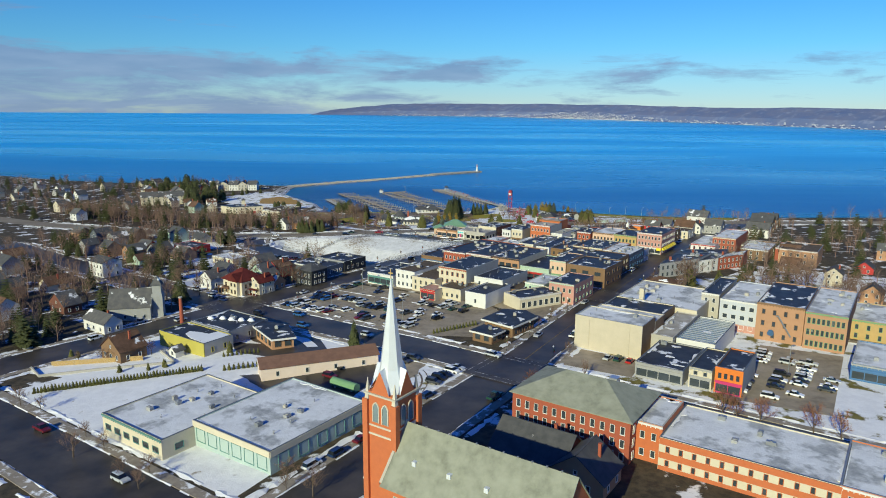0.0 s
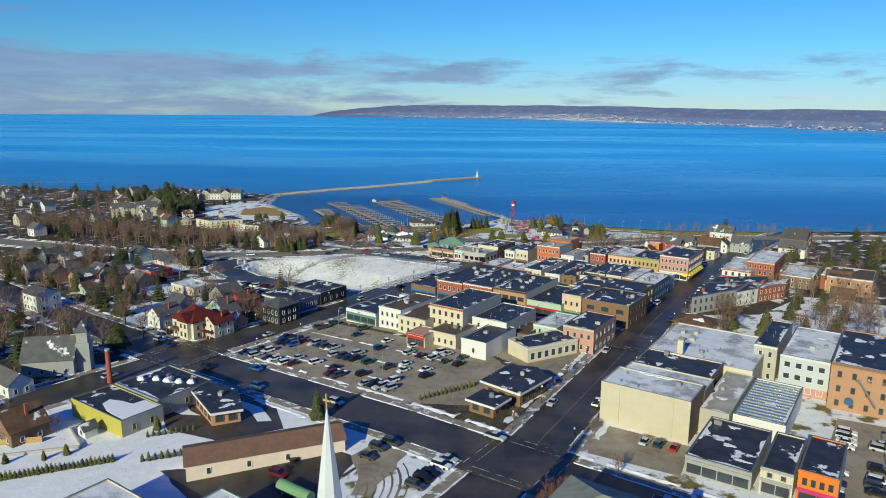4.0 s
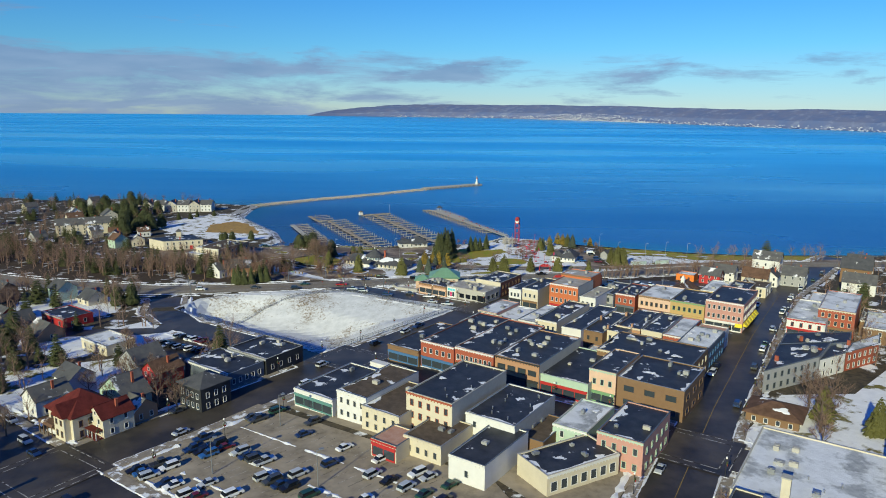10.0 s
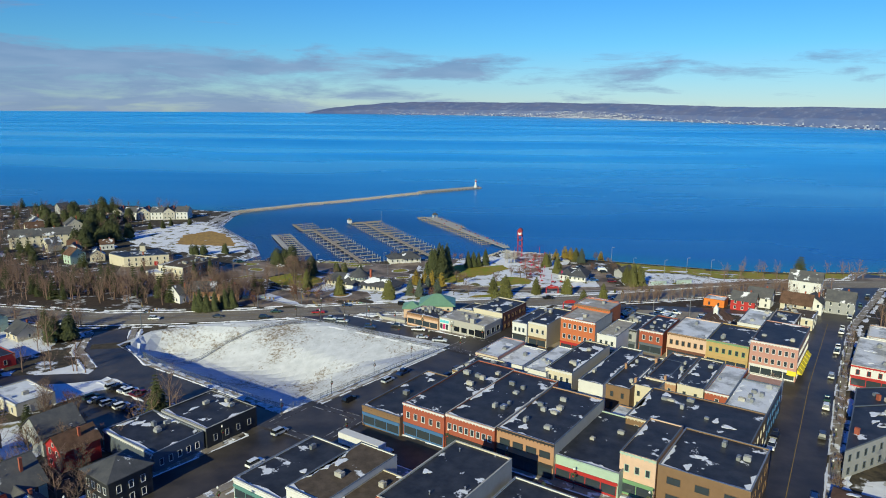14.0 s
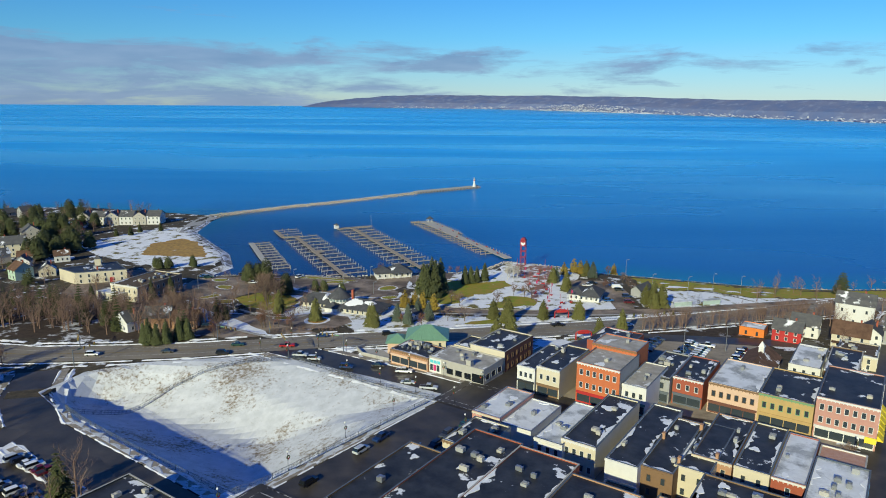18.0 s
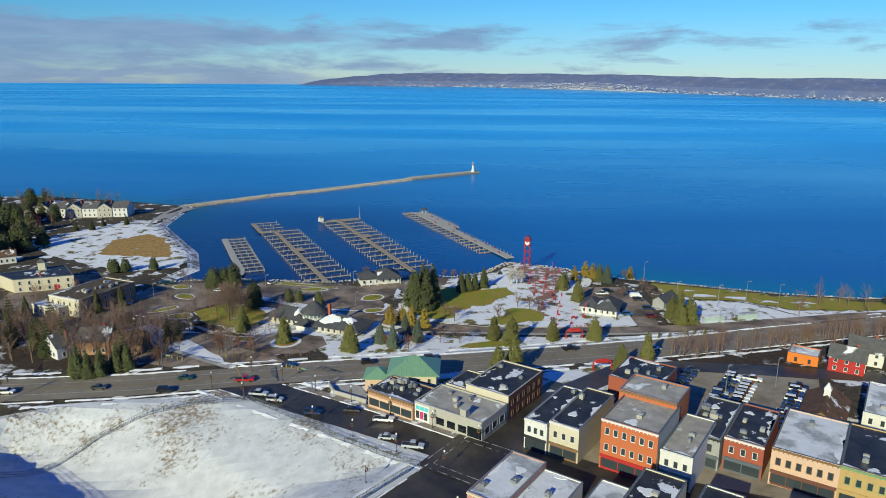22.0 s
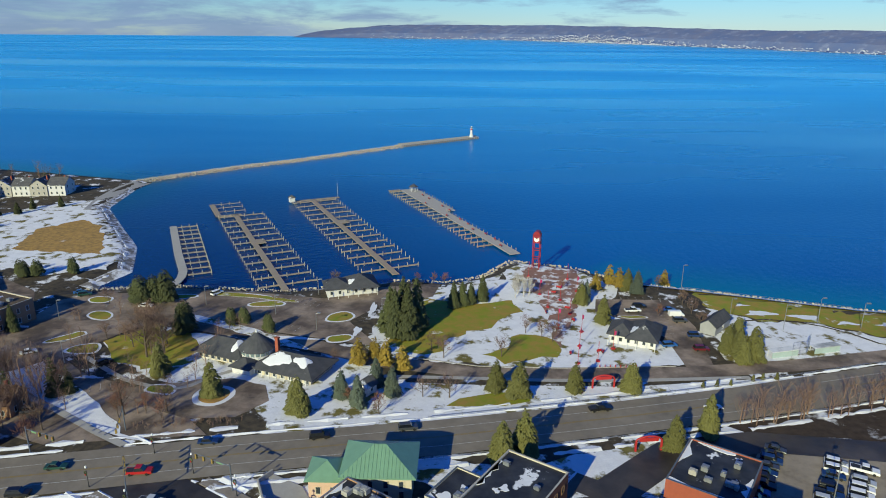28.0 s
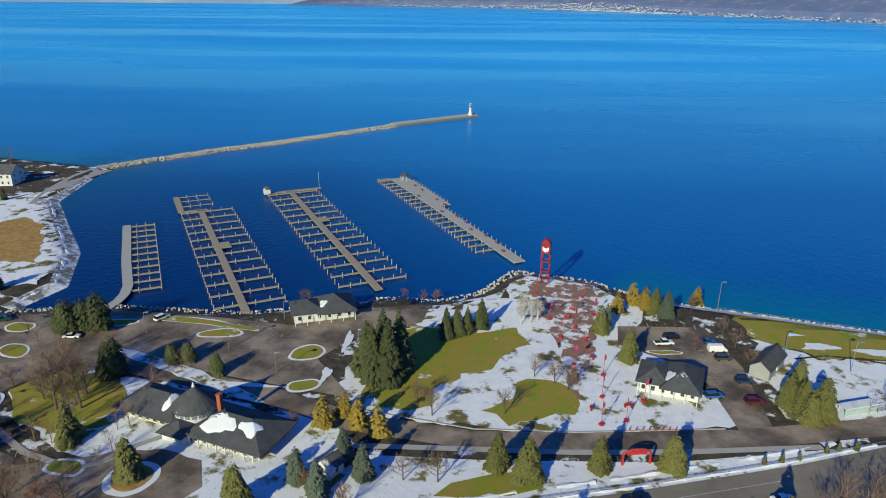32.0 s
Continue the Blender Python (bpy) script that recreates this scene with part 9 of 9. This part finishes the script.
inn2 = house("brown-roofed shop with dormers and a small white cupola", *uv(-152.5, 410), 10, 19, 4.6, "brown_brick", "shingle_brown", along=False, front=3, side=4, chimney=False, rise=3.2)
part("cupola", Geo().box(4.2, 11, 6.4, 5.8, 12.6, 9.4), "white_paint", inn2)
part("cupola_cap", Geo().prism([(4.0, 10.8), (6.0, 10.8), (6.0, 12.8), (4.0, 12.8)], 9.4, 11.2, [(4.95, 11.75), (5.05, 11.75), (5.05, 11.85), (4.95, 11.85)]), "white_paint", inn2)
for u, v, w, d, h, wall, roof in ((-139, 420, 9, 22, 6, "white_paint", "roof_white"), (-129, 418, 9, 24, 7, "brown_brick", "roof_black"), (-146, 398, 14, 12, 6, "tan_brick", "roof_white"), (-128, 446, 12, 14, 5, "cream_paint", "roof_brown"), (-96, 408, 16, 18, 6, "white_paint", "roof_white"), (-76, 405, 16, 20, 6, "brown_brick", "roof_brown"), (-97, 432, 14, 16, 5, "tan_brick", "roof_white"),
                                  (-58, 402, 16, 18, 7, "red_brick", "roof_white"), (34, 250, 22, 24, 7, "red_brick", "roof_white"), (12, 205, 20, 24, 5, "grey_paint", "roof_white")):
    p = uv(u, v)
    B("small flat-roofed shop with a snow-patched roof", p[0], p[1], w, d, h, wall, roof, 2, 3, 2, "white_paint", units=3, snow=4)

LINES = [([Vector((*p, 0)) for p in pts], w) for pts, w in ROADS] + [([Vector((*p, 0)) for p in HIGHWAY], 16)]
TAKEN = [(-143, 243, 17), (-110, 291, 14), (-128, 302, 8), (-82, 310, 12), (-176, 257, 9), (-141, 236, 9), (-122, 208, 10), (-190, 325, 9), (-98, 222, 22), (-174, 390, 14), (-140, 360, 22), (-112, 362, 18), (-70, 330, 20), (-100, 232, 18), (-122, 190, 20)]


def free(x, y, r):
    p = Vector((x, y, 0))
    for pts, w in LINES:
        for a, b in zip(pts, pts[1:]):
            k = max(0, min(1, (p - a).dot(b - a) / (b - a).length_squared))
            if (p - a.lerp(b, k)).length < w / 2 + r:
                return False
    for tx, ty, tr in TAKEN:
        if math.hypot(x - tx, y - ty) < tr + r * 0.7:
            return False
    if -150 < x < 0 and 340 < y < 450 and x * 0.857 - y * 0.515 < -215 + r and x * 0.515 + y * 0.857 > 262:
        return False
    return float(shore_distance(x, y)) > 14


HOUSE_WALLS = [("white", "white_paint"), ("brown", "brown_brick"), ("grey", "grey_paint"), ("cream", "cream_paint"), ("grey", "grey_paint"), ("pale green", "mint_paint"), ("tan", "tan_brick"), ("white", "white_paint"), ("slate", "slate_paint"), ("red", "red_paint"), ("yellow", "yellow_stucco")]
HOUSE_ROOFS = [("snowy grey", "shingle_grey"), ("snow-patched dark", "shingle_dark"), ("brown", "shingle_brown"), ("snowy grey", "shingle_grey")]
HR = random.Random(99)


def scatter_house(x, y):
    w, d = HR.uniform(7, 10.5), HR.uniform(8, 11)
    a, wm = HR.choice(HOUSE_WALLS)
    b, rm = HR.choice(HOUSE_ROOFS)
    st = HR.choice([1, 2, 2])
    house(f"{a} gabled house with a {b} roof", x - w / 2, y - d / 2 + 3, w, d, 3.0 if st == 1 else 5.6, wm, rm, along=HR.random() < 0.45, storeys=st, front=2, side=1 if st == 1 else 0, chimney=HR.random() < 0.3, porch=False, ridge=False)
    TAKEN.append((x, y, 8))


count = 0
for v in list(range(92, 340, 19)):
    for u in range(-440, -238, 17):
        x, y = uv(u + HR.uniform(-3, 3), v + HR.uniform(-3, 3))
        if HR.random() < 0.5 and count < 44 and free(x, y, 7) and not (-160 < x < -60 and 385 < y < 450) and x > -420 and y < 430:
            scatter_house(x, y); count += 1
for k in range(140):
    x = HR.uniform(-520, -150)
    y = HR.uniform(500, 760)
    if count < 62 and free(x, y, 8) and float(shore_distance(x, y)) > 30 and not (x > -262 and y > 560) and not (x > -215 and y > 490):
        scatter_house(x, y); count += 1
for k in range(60):
    p = uv(HR.uniform(-70, 160), HR.uniform(275, 440))
    if free(p[0], p[1], 8) and p[0] > 150:
        scatter_house(*p); count += 1
# garden and street trees among the houses
for k in range(1100):
    x, y = uv(HR.uniform(-450, -236), HR.uniform(84, 335))
    if free(x, y, 1) and x > -470 and y < 440 and not (-160 < x < -60 and 385 < y < 450):
        wood("BARE" if HR.random() < 0.8 else HR.choice(["FIR", "PINE", "FIR_OLIVE"]), x, y, HR.uniform(0.65, 1.15))
for k in range(800):
    x, y = HR.uniform(-560, -150), HR.uniform(480, 770)
    if free(x, y, 1) and not (x > -262 and y > 560) and not (x > -215 and y > 490) and float(shore_distance(x, y)) > 12:
        wood("BARE" if HR.random() < 0.72 else HR.choice(["FIR", "PINE", "PINE"]), x, y, HR.uniform(0.55, 0.95))
for k in range(330):
    p = uv(HR.uniform(-90, 240), HR.uniform(262, 470))
    if free(p[0], p[1], 1) and p[0] > 112 + max(0, 300 - p[1]) * 0.4:
        wood("BARE" if HR.random() < 0.8 else "FIR", p[0], p[1], HR.uniform(0.6, 1.0))
for key, mat, lab in (("BARE", "twig", "bare brown garden and wayside trees among the houses"), ("EVERGREEN", "needles", "dark evergreens scattered among the houses")):
    g = Geo()
    g.v, g.f = STUFF[key]
    tagged(new("woods", g.mesh("woods", mat)), lab, "trees", kind="stuff")

# ---- street furniture ----
def lamp_meshes():
    pole = Geo().tube((0, 0, 0), (0, 0, 0.6), 0.16, 0.10, 8).tube((0, 0, 0.6), (0, 0, 4.6), 0.07, 0.055, 8)
    globe = Geo().tube((0, 0, 4.6), (0, 0, 4.8), 0.10, 0.24, 10).tube((0, 0, 4.8), (0, 0, 5.15), 0.24, 0.14, 10)
    wreath = Geo()
    wreath.pipe([(0.42 * math.cos(2 * math.pi * i / 12), -0.2, 3.5 + 0.42 * math.sin(2 * math.pi * i / 12)) for i in range(12)], 0.13, 5, True)
    bow = Geo().box(-0.16, -0.36, 3.0, 0.16, -0.28, 3.35)
    return pole.mesh("pole", "black_paint"), globe.mesh("globe", "lamp_glass"), wreath.mesh("wreath", "needles"), bow.mesh("bow", "red_paint")


def street_lamp(x, y, a=0.0):
    p, gl, w, b = shared("lamp", lamp_meshes)
    r = thing("street_lamp", "black street lamp with a green wreath and red bow", "street lamp", x, y, ground_z(x, y) + 0.1, a, "street lamps")
    part("pole", p, "", r); part("globe", gl, "", r)
    wr = part("wreath", w, "", r)
    part("bow", b, "", wr)


for v in range(185, 470, 19):
    for sgn in (-1, 1):
        if abs(v - 272) > 10:
            u = float(np.interp(v, [175, 235, 300, 380, 462], [-93, -98, -104, -109, -112])) + sgn * 8.2
            street_lamp(*uv(u, v), UP)
for u in range(-300, -215, 14):
    street_lamp(*uv(u, 343.5), GRID); street_lamp(*uv(u, 358.5), GRID)
for v in range(190, 345, 20):
    street_lamp(*uv(-203.5, v), UP); street_lamp(*uv(-228, v), UP)
for u in range(-195, -110, 17):
    street_lamp(*uv(u, 279.8), GRID)


def mast(x, y, a, arm):
    r = thing("traffic_signal", "dark signal mast with yellow traffic lights", "traffic light", x, y, ground_z(x, y), a, "traffic lights")
    part("pole", Geo().tube((0, 0, 0), (0, 0, 6.6), 0.16, 0.12, 8), "slate_paint", r)
    part("arm", Geo().tube((0, 0, 6.0), (arm, 0, 6.5), 0.10, 0.06, 7), "slate_paint", r)
    for k in (0.5, 0.75, 0.97):
        s = part("signal_head", Geo().box(arm * k - 0.2, -0.22, 5.3, arm * k + 0.2, 0.18, 6.35), "road_yellow", r)
        for j, m in enumerate(("tail_red", "road_yellow", "green_paint")):
            part("lens", Geo().tube((arm * k, -0.23, 6.15 - j * 0.32), (arm * k, -0.26, 6.15 - j * 0.32), 0.11, 0.11, 8), m, s)
    part("sign", Geo().box(arm * 0.3 - 0.8, -0.08, 5.7, arm * 0.3 + 0.8, -0.04, 6.05), "green_paint", r)


for x, y, a, arm in ((-84, 471, -70, 10), (-101, 461, -20, 9), (-68, 442, 120, 10), (-50, 449, 160, 9), (-150, 452, -60, 9), (-140, 432, 70, 9)):
    mast(x, y, a, arm)


def tall_light(x, y, h, label="tall grey floodlight pole", mat="galvanised", a=0):
    r = thing("light_pole", label, "light pole", x, y, ground_z(x, y), a, "light poles")
    part("pole", Geo().tube((0, 0, -0.3), (0, 0, h), 0.13, 0.08, 8), mat, r)
    part("arm", Geo().tube((0, 0, h - 0.2), (0.9, 0, h), 0.05, 0.05, 6), mat, r)
    part("lamp_head", Geo().box(0.5, -0.35, h - 0.05, 1.5, 0.35, h + 0.2), "grey_metal", r)


for x, y, h in ((77, 588, 10), (82, 549, 9), (98, 545, 9), (112, 552, 9), (124, 548, 9), (-97, 552, 7), (-70, 545, 7), (-120, 505, 7), (-53, 533, 6), (-34, 548, 6), (-60, 565, 6), (-140, 535, 7)):
    tall_light(x, y, h)
for u, v in ((-190, 196), (-165, 205), (-150, 192), (-196, 222), (-24, 215), (-173, 425), (-162, 440)):
    tall_light(*uv(u, v), 9, "tall grey car park light pole", "grey_metal", 30)
for x, y in ((28, 515), (30, 553), (32, 538), (34, 517), (23, 559), (25, 543), (21, 571), (28, 566), (35, 575), (33, 588), (40, 526), (30, 527), (18, 590)):
    r = thing("banner_pole", "slim red pole with small red banners", "pole", x, y, ground_z(x, y), TREE_RNG.uniform(0, 90), "red poles in the plaza")
    part("pole", Geo().tube((0, 0, 0), (0, 0, 6.5), 0.08, 0.06, 6), "red_paint", r)
    part("banner", Geo().box(0.08, -0.02, 4.6, 0.7, 0.02, 5.9), "magenta_paint", r)
    part("planter", Geo().box(-0.5, -0.5, 0, 0.5, 0.5, 0.5), "red_paint", r)
for i in range(9):
    a = TREE_RNG.uniform(0, 6.28)
    x, y = 30 + TREE_RNG.uniform(-9, 9), 545 + TREE_RNG.uniform(-32, 45)
    bench(x, y, ground_z(x, y) + 0.1, math.degrees(a), "red bench in the snowy plaza")
for i in range(8):
    x, y = 34 + i * 1.5, 513.2 + 0.1 * i
    b = thing("bollard", "small dark red bollard in snow", "bollard", x, y, ground_z(x, y), 0, "row of bollards")
    part("post", shared("bollard", lambda: Geo().tube((0, 0, 0), (0, 0, 0.8), 0.15, 0.12, 8).tube((0, 0, 0.8), (0, 0, 0.92), 0.16, 0.06, 8).mesh("post", "red_paint")), "", b)
for x, y, a in ((33, 501, 10), (38, 470, 10)):
    r = thing("entry_arch", "red steel entry arch at the underpass", "arch", x, y, ground_z(x, y), a)
    for sx in (-1, 1):
        part("post", Geo().box(sx * 3 - 0.2, -0.2, 0, sx * 3 + 0.2, 0.2, 2.6), "red_paint", r)
    g = Geo()
    g.pipe([(3 * math.cos(math.pi * i / 10), 0, 2.6 + 1.2 * math.sin(math.pi * i / 10)) for i in range(11)], 0.22, 6)
    part("curved_beam", g, "red_paint", r)
    part("sign_panel", Geo().box(-2.2, -0.1, 2.5, 2.2, 0.1, 3.4), "red_paint", r)


def fence(label, pts, h=1.3, gap=2.6, mat="slate_paint", rails=(0.5, 0.9, 1.25), pickets=0.0):
    a = pts[0]
    root = thing("fence", label, "fence", a[0], a[1], 0, 0)
    post = shared(("post", mat, h), lambda: Geo().tube((0, 0, -0.2), (0, 0, h), 0.06, 0.05, 6).mesh("post", mat))
    line = ribbon(pts, 0.1, gap)
    mids = [(l + r) / 2 for l, r in line]
    for m in mids:
        part("post", post, "", root, at=(m.x - a[0], m.y - a[1], ground_z(m.x, m.y)))
    for k in rails:
        g = Geo()
        g.pipe([(p.x - a[0], p.y - a[1], ground_z(p.x, p.y) + k) for p in mids], 0.045, 4)
        part("rail", g, mat, root)
    if pickets:
        g = Geo()
        for l, r in ribbon(pts, 0.1, pickets):
            p = (l + r) / 2
            z = ground_z(p.x, p.y)
            g.box(p.x - a[0] - 0.025, p.y - a[1] - 0.025, z + 0.1, p.x - a[0] + 0.025, p.y - a[1] + 0.025, z + h)
        part("picket_row", g, mat, root)["kind"] = "stuff"


fence("dark steel rail fence round the snowy field", [(-14, 406.5), (-22.8, 411.2), (-36.2, 419.4), (-54, 432.4), (-65.3, 440), (-81, 438), (-93.4, 432.6), (-103, 427), (-119, 411), (-123, 400), (-119, 396), (-95, 380.5), (-55, 356), (-50, 359), (-16, 404.5)], 1.8, 2.6, mat="slate_paint", rails=(0.25, 1.0, 1.7), pickets=0.4)
fence("steel guard rail along the highway", offset(HIGHWAY[5:10], -9.0), 0.8, 4.0, "galvanised", (0.55, 0.7))
fence("steel guard rail on the bluff side", offset(HIGHWAY[6:11], 9.0), 0.8, 4.0, "galvanised", (0.55, 0.7))
fence("chain-link shore fence posts and rail", [(77, 587), (110, 577), (133, 571)], 1.2, 3, "galvanised", (0.6, 1.15))
fence("tall chain-link backstop of the ball field", [(92, 524), (97, 526), (100, 531)], 5.0, 2.0, "galvanised", (1, 2, 3, 4, 4.9))
for x, y, a in ((86, 523, 18), (100, 527, 18)):
    r = thing("dugout", "low pale grey-green player dugout with a flat roof", "dugout", x, y, ground_z(x, y), a)
    part("back_wall", Geo().box(0, 0, 0, 9, 0.2, 1.9), "pale_teal", r)
    part("roof", Geo().box(-0.2, -0.2, 1.9, 9.2, 2.5, 2.05), "roof_white", r)
    for k in (0.2, 4.5, 8.7):
        part("post", Geo().box(k, 2.2, 0, k + 0.15, 2.35, 1.9), "white_paint", r)
